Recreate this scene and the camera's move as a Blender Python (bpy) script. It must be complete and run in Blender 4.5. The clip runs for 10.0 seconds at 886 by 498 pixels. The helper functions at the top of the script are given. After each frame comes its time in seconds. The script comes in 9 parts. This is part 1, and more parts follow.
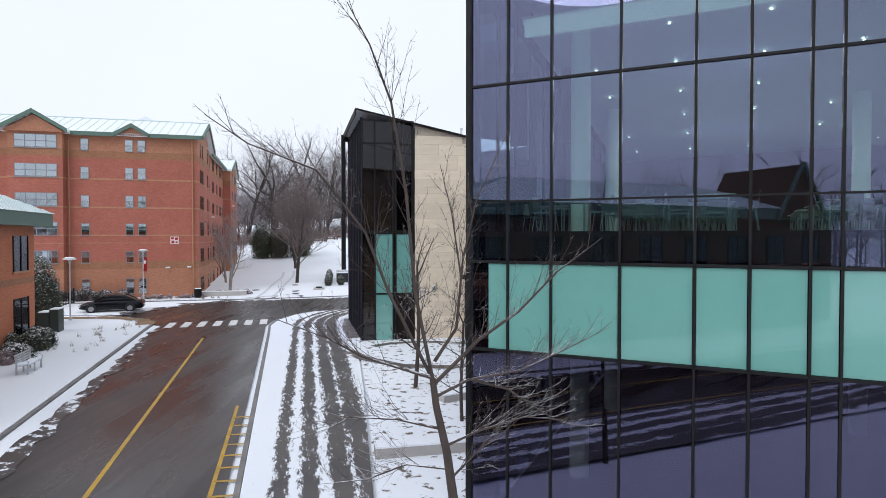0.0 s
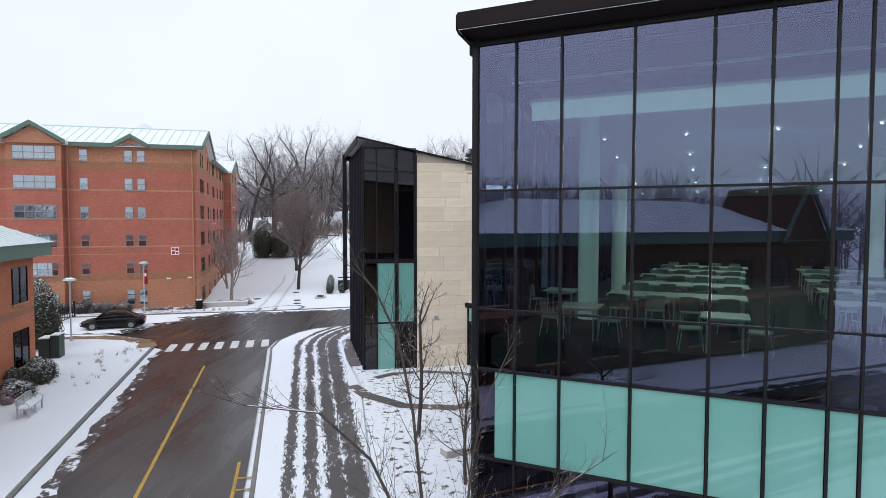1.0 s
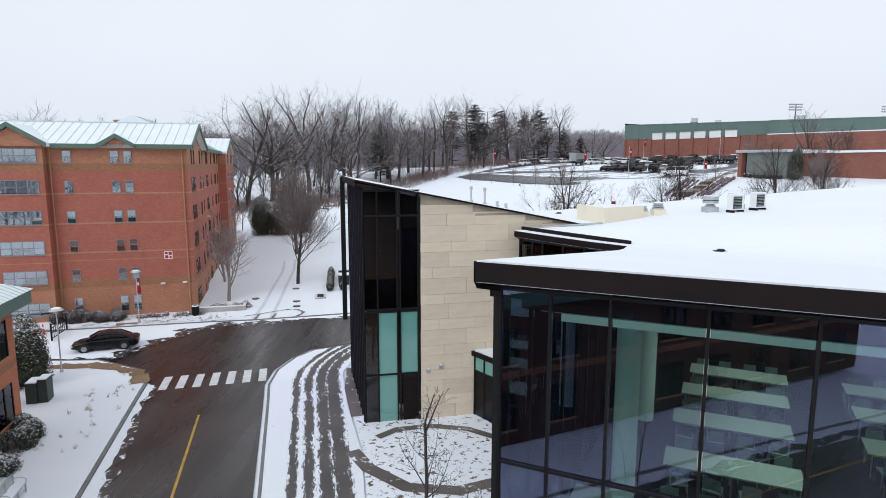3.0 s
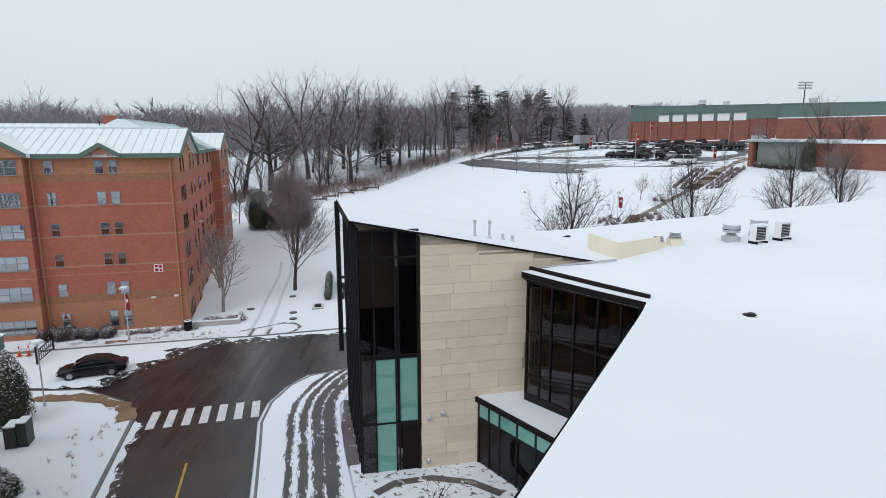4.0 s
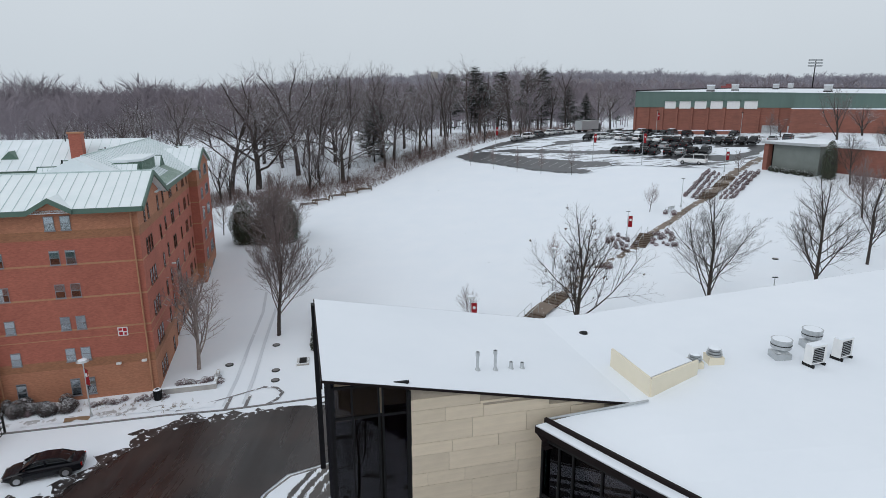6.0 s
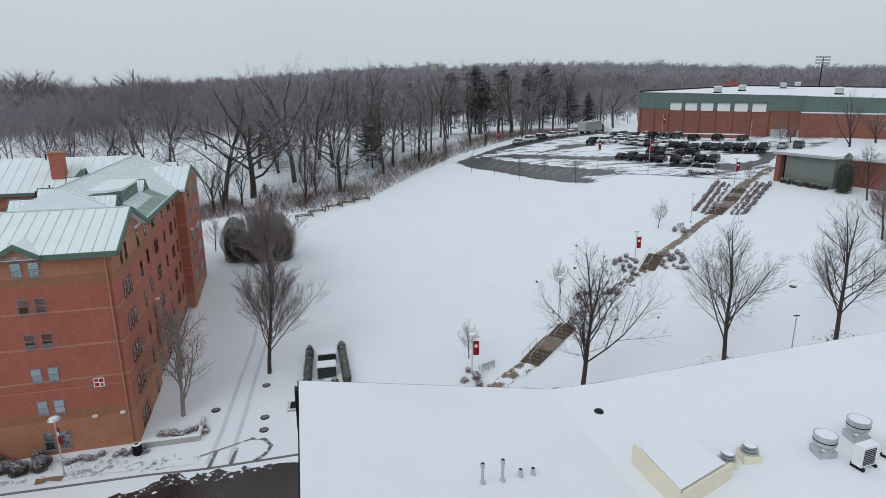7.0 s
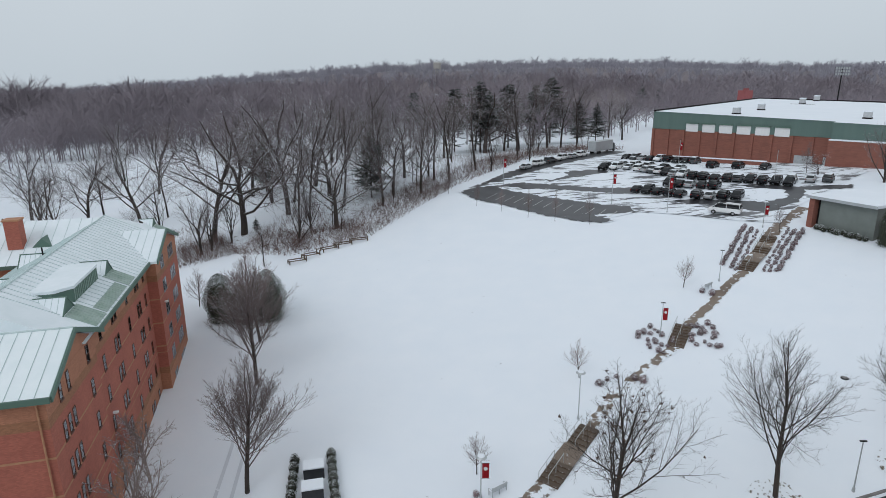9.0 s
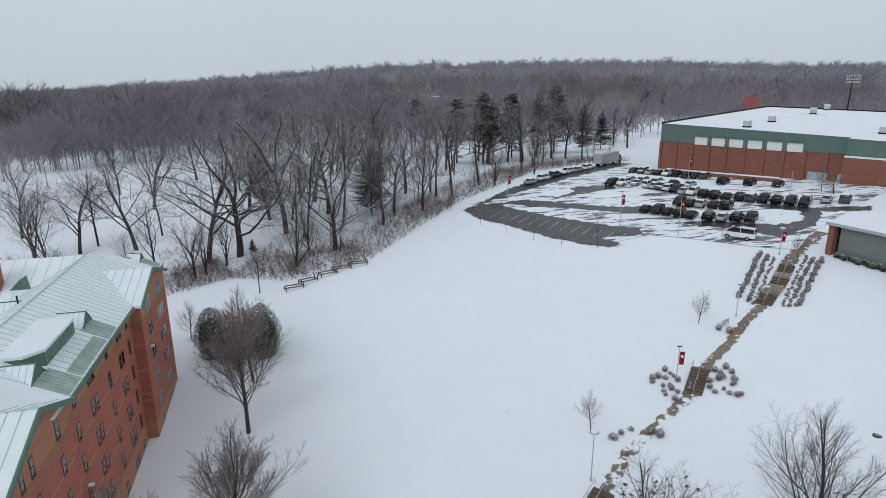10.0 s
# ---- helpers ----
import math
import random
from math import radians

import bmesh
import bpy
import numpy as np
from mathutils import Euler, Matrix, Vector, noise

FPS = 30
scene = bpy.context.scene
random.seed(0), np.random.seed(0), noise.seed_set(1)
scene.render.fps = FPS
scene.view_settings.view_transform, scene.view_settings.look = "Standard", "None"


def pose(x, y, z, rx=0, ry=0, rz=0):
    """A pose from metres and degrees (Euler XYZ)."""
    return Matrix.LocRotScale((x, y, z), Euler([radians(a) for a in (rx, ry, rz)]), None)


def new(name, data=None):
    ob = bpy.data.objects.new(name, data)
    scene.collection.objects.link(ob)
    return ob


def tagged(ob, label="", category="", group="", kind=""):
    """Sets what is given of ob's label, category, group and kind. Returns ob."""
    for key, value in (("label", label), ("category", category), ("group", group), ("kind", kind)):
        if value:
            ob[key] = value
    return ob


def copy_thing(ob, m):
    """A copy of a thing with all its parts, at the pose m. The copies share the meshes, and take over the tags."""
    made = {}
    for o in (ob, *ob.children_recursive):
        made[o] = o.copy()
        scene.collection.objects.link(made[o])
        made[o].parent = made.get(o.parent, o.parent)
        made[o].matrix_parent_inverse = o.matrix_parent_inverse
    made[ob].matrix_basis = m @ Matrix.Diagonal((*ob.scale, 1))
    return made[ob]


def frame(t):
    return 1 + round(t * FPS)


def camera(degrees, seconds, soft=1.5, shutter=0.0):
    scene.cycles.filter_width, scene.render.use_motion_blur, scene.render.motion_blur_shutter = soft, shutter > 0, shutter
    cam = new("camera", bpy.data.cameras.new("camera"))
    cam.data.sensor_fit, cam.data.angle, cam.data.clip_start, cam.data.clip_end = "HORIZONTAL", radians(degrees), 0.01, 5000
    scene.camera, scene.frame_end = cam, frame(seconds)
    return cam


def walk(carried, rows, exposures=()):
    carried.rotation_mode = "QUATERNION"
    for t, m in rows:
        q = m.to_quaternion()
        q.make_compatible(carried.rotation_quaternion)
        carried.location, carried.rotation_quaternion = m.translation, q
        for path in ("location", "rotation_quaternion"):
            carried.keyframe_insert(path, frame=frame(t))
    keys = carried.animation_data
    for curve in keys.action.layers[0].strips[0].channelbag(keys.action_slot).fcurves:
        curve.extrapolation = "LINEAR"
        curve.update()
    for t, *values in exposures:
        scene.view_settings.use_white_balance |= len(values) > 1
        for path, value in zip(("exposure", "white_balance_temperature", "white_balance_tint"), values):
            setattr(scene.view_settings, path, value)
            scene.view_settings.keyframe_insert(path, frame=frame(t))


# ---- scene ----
cam = camera(73.6, 10.0, soft=0.85)
METRES, EYE, TILT, LEAN, TURN = 50.0, 7.0, -1.2, 0.0, 0.0
ROWS = [
    (0.0, 0.0, 0.0, 0.0, 0.0, 0.0, 0.0),
    (0.5, -0.0008, 0.0049, 0.0267, 0.06, -0.71, -0.05),
    (1.0, -0.0019, 0.0079, 0.0557, 0.1, -1.46, -0.05),
    (1.5, -0.0032, 0.0113, 0.0858, 0.13, -2.64, -0.08),
    (2.0, -0.0042, 0.0222, 0.117, 0.19, -4.1, -0.06),
    (2.5, -0.0062, 0.0424, 0.1471, 0.22, -5.52, -0.09),
    (4.0, -0.0063, 0.1305, 0.2469, 0.45, -9.48, 0.08),
    (4.5, -0.0064, 0.1647, 0.2826, 0.31, -10.4, 0.13),
    (5.0, -0.0063, 0.2013, 0.318, 0.22, -11.28, 0.18),
    (5.5, -0.0061, 0.2405, 0.3538, 0.17, -12.09, 0.23),
    (7.0, -0.0054, 0.3766, 0.4586, 0.13, -13.64, 0.33),
    (7.5, -0.0056, 0.4283, 0.4943, 0.17, -13.95, 0.34),
    (8.0, -0.0057, 0.4812, 0.5315, 0.23, -14.01, 0.36),
    (8.5, -0.0067, 0.534, 0.5688, 0.28, -14.07, 0.37),
    (9.0, -0.0072, 0.5873, 0.6066, 0.41, -14.15, 0.38),
    (9.5, -0.0095, 0.6406, 0.644, 0.49, -14.24, 0.37),
    (10.0, -0.0104, 0.6919, 0.6803, 0.58, -14.28, 0.37),
]
walk(cam, [(t, pose(0, 0, EYE, TILT, LEAN, TURN) @ pose(METRES * x, METRES * y, METRES * z, 90 + pitch, roll, yaw)) for t, x, y, z, yaw, pitch, roll in ROWS],
     [(0, 0.41, 5950, 13), (2.5, 0.34, 5950, 12), (3.8, 0.12, 6000, 10), (4.5, 0.06, 6000, 9), (5.5, -0.07, 5980, 9), (7.5, -0.21, 5950, 8), (10, -0.21, 5900, 8)])

# ---- world and sun ----
SUN_AZ, SUN_EL = radians(215), radians(38)
world = bpy.data.worlds.new("overcast")
scene.world = world
world.use_nodes = True
wn = world.node_tree.nodes
wl = world.node_tree.links
wn.clear()
w_out = wn.new("ShaderNodeOutputWorld")
w_bg = wn.new("ShaderNodeBackground")
w_sky = wn.new("ShaderNodeTexSky")
w_sky.sky_type = "NISHITA"
w_sky.sun_disc = False
w_sky.sun_elevation, w_sky.sun_rotation = SUN_EL, SUN_AZ
w_sky.dust_density, w_sky.air_density = 4.0, 1.0
w_hsv = wn.new("ShaderNodeHueSaturation")
w_hsv.inputs["Saturation"].default_value = 0.25
w_hsv.inputs["Value"].default_value = 0.06
w_tc = wn.new("ShaderNodeTexCoord")
w_sep = wn.new("ShaderNodeSeparateXYZ")
w_ramp = wn.new("ShaderNodeValToRGB")
w_ramp.color_ramp.elements[0].position, w_ramp.color_ramp.elements[0].color = 0.0, (0.745, 0.78, 0.79, 1)
w_ramp.color_ramp.elements[1].position, w_ramp.color_ramp.elements[1].color = 0.55, (0.82, 0.83, 0.825, 1)
w_mid = w_ramp.color_ramp.elements.new(0.16)
w_mid.color = (0.80, 0.82, 0.818, 1)
w_noise = wn.new("ShaderNodeTexNoise")
w_noise.inputs["Scale"].default_value, w_noise.inputs["Detail"].default_value = 2.2, 4.0
w_cl = wn.new("ShaderNodeMapRange")
w_cl.inputs["To Min"].default_value, w_cl.inputs["To Max"].default_value = 0.93, 1.07
w_mul = wn.new("ShaderNodeVectorMath")
w_mul.operation = "SCALE"
w_mix = wn.new("ShaderNodeMix")
w_mix.data_type = "RGBA"
w_mix.inputs["Factor"].default_value = 0.85
wl.new(w_tc.outputs["Generated"], w_sep.inputs[0])
wl.new(w_sep.outputs["Z"], w_ramp.inputs[0])
wl.new(w_tc.outputs["Generated"], w_noise.inputs["Vector"])
wl.new(w_noise.outputs["Fac"], w_cl.inputs["Value"])
wl.new(w_ramp.outputs[0], w_mul.inputs[0])
wl.new(w_cl.outputs[0], w_mul.inputs["Scale"])
wl.new(w_sky.outputs[0], w_hsv.inputs["Color"])
wl.new(w_hsv.outputs[0], w_mix.inputs["A"])
wl.new(w_mul.outputs[0], w_mix.inputs["B"])
wl.new(w_mix.outputs["Result"], w_bg.inputs[0])
w_bg.inputs[1].default_value = 1.0
wl.new(w_bg.outputs[0], w_out.inputs[0])

sun_data = bpy.data.lights.new("sun", "SUN")
sun_data.energy, sun_data.angle, sun_data.color = 0.7, radians(35), (1.0, 0.97, 0.93)
sun_ob = new("sun", sun_data)
sun_ob.rotation_euler = (radians(90) - SUN_EL, 0, radians(180) - SUN_AZ)


# ---- materials ----
def mat(name, col, col2=None, scale=2.0, rough=0.7, rough2=None, metal=0.0, bump=0.0, bscale=30.0, vary=0.0, snow=0.0, stretch=(1, 1, 1), spec=0.5):
    """A painted, stony or woody surface: two colours mixed by broad and fine noise, relief, a tint that differs from piece to piece, and snow lying on what faces up."""
    m = bpy.data.materials.new(name)
    m.use_nodes = True
    n, l = m.node_tree.nodes, m.node_tree.links
    b = n["Principled BSDF"]
    b.inputs["Metallic"].default_value = metal
    b.inputs["Specular IOR Level"].default_value = spec
    tc = n.new("ShaderNodeTexCoord")
    mp = n.new("ShaderNodeMapping")
    mp.inputs["Scale"].default_value = stretch
    l.new(tc.outputs["Object"], mp.inputs["Vector"])
    big = n.new("ShaderNodeTexNoise")
    big.inputs["Scale"].default_value, big.inputs["Detail"].default_value = scale, 6
    big.inputs["Roughness"].default_value = 0.65
    l.new(mp.outputs[0], big.inputs["Vector"])
    mix = n.new("ShaderNodeMix")
    mix.data_type = "RGBA"
    mix.inputs["A"].default_value = (*col, 1)
    mix.inputs["B"].default_value = (*(col2 or [c * 0.75 for c in col]), 1)
    rm = n.new("ShaderNodeMapRange")
    rm.inputs["From Min"].default_value, rm.inputs["From Max"].default_value = 0.32, 0.68
    l.new(big.outputs["Fac"], rm.inputs["Value"])
    l.new(rm.outputs[0], mix.inputs["Factor"])
    colour = mix.outputs["Result"]
    if vary:
        oi = n.new("ShaderNodeObjectInfo")
        vr = n.new("ShaderNodeMapRange")
        vr.inputs["To Min"].default_value, vr.inputs["To Max"].default_value = 1 - vary, 1 + vary
        hs = n.new("ShaderNodeHueSaturation")
        l.new(oi.outputs["Random"], vr.inputs["Value"])
        l.new(vr.outputs[0], hs.inputs["Value"])
        l.new(colour, hs.inputs["Color"])
        colour = hs.outputs["Color"]
    fine = n.new("ShaderNodeTexNoise")
    fine.inputs["Scale"].default_value, fine.inputs["Detail"].default_value = bscale, 3
    l.new(tc.outputs["Object"], fine.inputs["Vector"])
    rr = n.new("ShaderNodeMapRange")
    rr.inputs["To Min"].default_value, rr.inputs["To Max"].default_value = rough, rough if rough2 is None else rough2
    l.new(fine.outputs["Fac"], rr.inputs["Value"])
    rough_out = rr.outputs[0]
    if snow:
        ge = n.new("ShaderNodeNewGeometry")
        sp = n.new("ShaderNodeSeparateXYZ")
        l.new(ge.outputs["Normal"], sp.inputs[0])
        sn = n.new("ShaderNodeTexNoise")
        sn.inputs["Scale"].default_value, sn.inputs["Detail"].default_value = 7.0, 3
        l.new(tc.outputs["Object"], sn.inputs["Vector"])
        ad = n.new("ShaderNodeMath")
        l.new(sp.outputs["Z"], ad.inputs[0])
        l.new(sn.outputs["Fac"], ad.inputs[1])
        sr = n.new("ShaderNodeMapRange")
        sr.inputs["From Min"].default_value, sr.inputs["From Max"].default_value = 1.6 - snow, 1.75 - snow
        l.new(ad.outputs[0], sr.inputs["Value"])
        sm_ = n.new("ShaderNodeMix")
        sm_.data_type = "RGBA"
        sm_.inputs["B"].default_value = (0.82, 0.85, 0.88, 1)
        l.new(sr.outputs[0], sm_.inputs["Factor"])
        l.new(colour, sm_.inputs["A"])
        colour = sm_.outputs["Result"]
    l.new(colour, b.inputs["Base Color"])
    l.new(rough_out, b.inputs["Roughness"])
    if bump:
        bp = n.new("ShaderNodeBump")
        bp.inputs["Strength"].default_value, bp.inputs["Distance"].default_value = bump, 0.02
        l.new(fine.outputs["Fac"], bp.inputs["Height"])
        l.new(bp.outputs[0], b.inputs["Normal"])
    return m


def brick_mat(name, c1, c2, mortar):
    m = mat(name, c1, c2, scale=0.35, rough=0.85, bump=0.0)
    n, l = m.node_tree.nodes, m.node_tree.links
    b = n["Principled BSDF"]
    tc = n.new("ShaderNodeTexCoord")
    sep = n.new("ShaderNodeSeparateXYZ")
    l.new(tc.outputs["Object"], sep.inputs[0])
    ad = n.new("ShaderNodeMath")
    l.new(sep.outputs["X"], ad.inputs[0])
    l.new(sep.outputs["Y"], ad.inputs[1])
    cb = n.new("ShaderNodeCombineXYZ")
    l.new(ad.outputs[0], cb.inputs["X"])
    l.new(sep.outputs["Z"], cb.inputs["Y"])
    bt = n.new("ShaderNodeTexBrick")
    bt.inputs["Scale"].default_value = 1.0
    bt.inputs["Brick Width"].default_value, bt.inputs["Row Height"].default_value = 0.215, 0.075
    bt.inputs["Mortar Size"].default_value = 0.006
    bt.inputs["Color1"].default_value = (0.85, 0.85, 0.85, 1)
    bt.inputs["Color2"].default_value = (1.12, 1.12, 1.12, 1)
    bt.inputs["Mortar"].default_value = (*mortar, 1)
    l.new(cb.outputs[0], bt.inputs["Vector"])
    mu = n.new("ShaderNodeMix")
    mu.data_type, mu.blend_type = "RGBA", "MULTIPLY"
    mu.inputs["Factor"].default_value = 1.0
    src = b.inputs["Base Color"].links[0].from_socket
    l.new(src, mu.inputs["A"])
    l.new(bt.outputs["Color"], mu.inputs["B"])
    l.new(mu.outputs["Result"], b.inputs["Base Color"])
    bp = n.new("ShaderNodeBump")
    bp.inputs["Strength"].default_value, bp.inputs["Distance"].default_value = 0.5, 0.008
    inv = n.new("ShaderNodeMath")
    inv.operation = "SUBTRACT"
    inv.inputs[0].default_value = 1.0
    l.new(bt.outputs["Fac"], inv.inputs[1])
    l.new(inv.outputs[0], bp.inputs["Height"])
    l.new(bp.outputs[0], b.inputs["Normal"])
    return m


def glass_mat(name, tint, gloss=0.5, ior=1.6, rough=0.0, coat=(0.66, 0.62, 1.0)):
    """Coated facade glass: a tinted see-through layer under a mirror coat that strengthens at grazing angles."""
    m = bpy.data.materials.new(name)
    m.use_nodes = True
    n, l = m.node_tree.nodes, m.node_tree.links
    n.clear()
    out = n.new("ShaderNodeOutputMaterial")
    tr = n.new("ShaderNodeBsdfTransparent")
    tr.inputs[0].default_value = (*tint, 1)
    gl = n.new("ShaderNodeBsdfGlossy")
    gl.inputs["Color"].default_value = (*coat, 1)
    gl.inputs["Roughness"].default_value = rough
    tc = n.new("ShaderNodeTexCoord")
    no = n.new("ShaderNodeTexNoise")
    no.inputs["Scale"].default_value, no.inputs["Detail"].default_value = 0.7, 1
    l.new(tc.outputs["Object"], no.inputs["Vector"])
    bp = n.new("ShaderNodeBump")
    bp.inputs["Strength"].default_value, bp.inputs["Distance"].default_value = 0.03, 0.02
    l.new(no.outputs["Fac"], bp.inputs["Height"])
    l.new(bp.outputs[0], gl.inputs["Normal"])
    fr = n.new("ShaderNodeFresnel")
    fr.inputs["IOR"].default_value = ior
    mr = n.new("ShaderNodeMapRange")
    mr.inputs["To Min"].default_value = gloss
    l.new(fr.outputs[0], mr.inputs["Value"])
    mx = n.new("ShaderNodeMixShader")
    l.new(mr.outputs[0], mx.inputs[0])
    l.new(tr.outputs[0], mx.inputs[1])
    l.new(gl.outputs[0], mx.inputs[2])
    l.new(mx.outputs[0], out.inputs[0])
    return m


def snowy_mat(name, under, under2, cover, scale, bump=0.25, gloss=0.9):
    """Snow that lies in patches over a darker ground; cover is the share of snow."""
    m = bpy.data.materials.new(name)
    m.use_nodes = True
    n, l = m.node_tree.nodes, m.node_tree.links
    b = n["Principled BSDF"]
    tc = n.new("ShaderNodeTexCoord")
    n1 = n.new("ShaderNodeTexNoise")
    n1.inputs["Scale"].default_value, n1.inputs["Detail"].default_value, n1.inputs["Roughness"].default_value = scale, 8, 0.62
    l.new(tc.outputs["Object"], n1.inputs["Vector"])
    r1 = n.new("ShaderNodeMapRange")
    at = 0.5 + (0.5 - cover) * 0.55
    r1.inputs["From Min"].default_value, r1.inputs["From Max"].default_value = at - 0.025, at + 0.025
    l.new(n1.outputs["Fac"], r1.inputs["Value"])
    n2 = n.new("ShaderNodeTexNoise")
    n2.inputs["Scale"].default_value, n2.inputs["Detail"].default_value = 0.25, 5
    l.new(tc.outputs["Object"], n2.inputs["Vector"])
    u = n.new("ShaderNodeMix")
    u.data_type = "RGBA"
    u.inputs["A"].default_value, u.inputs["B"].default_value = (*under, 1), (*under2, 1)
    n3 = n.new("ShaderNodeMapRange")
    n3.inputs["From Min"].default_value, n3.inputs["From Max"].default_value = 0.36, 0.60
    l.new(n2.outputs["Fac"], n3.inputs["Value"])
    l.new(n3.outputs[0], u.inputs["Factor"])
    s = n.new("ShaderNodeMix")
    s.data_type = "RGBA"
    s.inputs["A"].default_value, s.inputs["B"].default_value = (0.79, 0.835, 0.89, 1), (0.86, 0.885, 0.92, 1)
    l.new(n2.outputs["Fac"], s.inputs["Factor"])
    x = n.new("ShaderNodeMix")
    x.data_type = "RGBA"
    l.new(r1.outputs[0], x.inputs["Factor"])
    l.new(u.outputs["Result"], x.inputs["A"])
    l.new(s.outputs["Result"], x.inputs["B"])
    l.new(x.outputs["Result"], b.inputs["Base Color"])
    rr = n.new("ShaderNodeMapRange")
    rr.inputs["To Min"].default_value, rr.inputs["To Max"].default_value = gloss, 0.9
    l.new(r1.outputs[0], rr.inputs["Value"])
    l.new(rr.outputs[0], b.inputs["Roughness"])
    bp = n.new("ShaderNodeBump")
    bp.inputs["Strength"].default_value, bp.inputs["Distance"].default_value = bump, 0.05
    l.new(n1.outputs["Fac"], bp.inputs["Height"])
    l.new(bp.outputs[0], b.inputs["Normal"])
    return m


def wet_road():
    """Wet asphalt: brown damp tarmac with darker tracks along the lane, puddled gloss and traces of slush."""
    m = snowy_mat("wet asphalt", (0.042, 0.031, 0.028), (0.024, 0.0195, 0.019), 0.03, 0.6, 0.08, 0.17)
    n, l = m.node_tree.nodes, m.node_tree.links
    b = n["Principled BSDF"]
    tc = n.new("ShaderNodeTexCoord")
    mp = n.new("ShaderNodeMapping")
    mp.inputs["Rotation"].default_value = (0, 0, radians(-15))
    mp.inputs["Scale"].default_value = (0.7, 0.07, 1)
    l.new(tc.outputs["Object"], mp.inputs[0])
    no = n.new("ShaderNodeTexNoise")
    no.inputs["Scale"].default_value, no.inputs["Detail"].default_value, no.inputs["Roughness"].default_value = 1.0, 6, 0.6
    l.new(mp.outputs[0], no.inputs["Vector"])
    r = n.new("ShaderNodeMapRange")
    r.inputs["From Min"].default_value, r.inputs["From Max"].default_value = 0.36, 0.64
    r.inputs["To Min"].default_value, r.inputs["To Max"].default_value = 0.20, 0.46
    l.new(no.outputs["Fac"], r.inputs["Value"])
    l.new(r.outputs[0], b.inputs["Roughness"])
    src = b.inputs["Base Color"].links[0].from_socket
    d = n.new("ShaderNodeMapRange")
    d.inputs["From Min"].default_value, d.inputs["From Max"].default_value = 0.35, 0.65
    d.inputs["To Min"].default_value, d.inputs["To Max"].default_value = 0.85, 1.08
    l.new(no.outputs["Fac"], d.inputs["Value"])
    v = n.new("ShaderNodeVectorMath")
    v.operation = "SCALE"
    l.new(src, v.inputs[0])
    l.new(d.outputs[0], v.inputs["Scale"])
    l.new(v.outputs[0], b.inputs["Base Color"])
    return m


SNOW = snowy_mat("snow", (0.62, 0.64, 0.66), (0.7, 0.71, 0.72), 0.93, 0.9, 0.35)
SNOW_THIN = snowy_mat("thin snow", (0.10, 0.08, 0.06), (0.16, 0.13, 0.09), 0.66, 2.6, 0.3)
SNOW_ROOF = mat("roof snow", (0.85, 0.88, 0.92), (0.81, 0.845, 0.89), scale=0.15, rough=0.9, bump=0.05, bscale=2.0)
WOOD_FLOOR = snowy_mat("woodland floor", (0.13, 0.10, 0.085), (0.20, 0.16, 0.145), 0.66, 1.6, 0.4)
ASPHALT = wet_road()
LOT = snowy_mat("driven snow on asphalt", (0.05, 0.05, 0.055), (0.16, 0.16, 0.17), 0.60, 0.42, 0.25, 0.5)
LANE = snowy_mat("bare wet asphalt lane", (0.034, 0.034, 0.038), (0.055, 0.055, 0.06), 0.16, 0.5, 0.2, 0.35)
for lot_mat in (LOT, LANE):
    lot_nodes, lot_links = lot_mat.node_tree.nodes, lot_mat.node_tree.links
    lot_map = lot_nodes.new("ShaderNodeMapping")
    lot_map.inputs["Rotation"].default_value = (0, 0, radians(42))
    lot_map.inputs["Scale"].default_value = (0.4, 1.7, 1)
    lot_links.new([q for q in lot_nodes if q.bl_idname == "ShaderNodeTexCoord"][0].outputs["Object"], lot_map.inputs[0])
    lot_links.new(lot_map.outputs[0], [q for q in lot_nodes if q.bl_idname == "ShaderNodeTexNoise"][0].inputs["Vector"])
PAVER = snowy_mat("trodden paving", (0.17, 0.128, 0.098), (0.225, 0.178, 0.14), 0.30, 1.1, 0.3, 0.7)
YELLOW = mat("yellow road paint", (0.55, 0.33, 0.03), (0.35, 0.22, 0.04), scale=1.5, rough=0.6)
WHITE_PAINT = mat("white road paint", (0.75, 0.75, 0.74), (0.55, 0.55, 0.54), scale=2.0, rough=0.6)
KERB = mat("kerb concrete", (0.24, 0.23, 0.225), (0.15, 0.145, 0.14), scale=1.2, rough=0.85, bump=0.3)
BRICK_RED = brick_mat("red brick", (0.42, 0.135, 0.092), (0.35, 0.110, 0.076), (0.9, 1.0, 1.0))
BRICK_TAN = brick_mat("orange tan brick", (0.44, 0.198, 0.115), (0.38, 0.165, 0.096), (0.95, 1.0, 1.0))
BRICK_BROWN = brick_mat("brown brick", (0.34, 0.16, 0.085), (0.29, 0.13, 0.07), (0.95, 1.0, 1.0))
COURSE = mat("pale brick course", (0.45, 0.24, 0.13), (0.38, 0.19, 0.11), rough=0.85)
GREEN = mat("green painted metal", (0.10, 0.17, 0.13), (0.085, 0.145, 0.115), scale=0.6, rough=0.5, rough2=0.6)
GREEN_ROOF = mat("snow dusted green metal", (0.83, 0.87, 0.88), (0.76, 0.82, 0.83), scale=0.5, rough=0.7, stretch=(1, 1, 1))
SEAM = mat("standing seam edge", (0.40, 0.50, 0.49), (0.60, 0.68, 0.68), scale=0.8, rough=0.6)
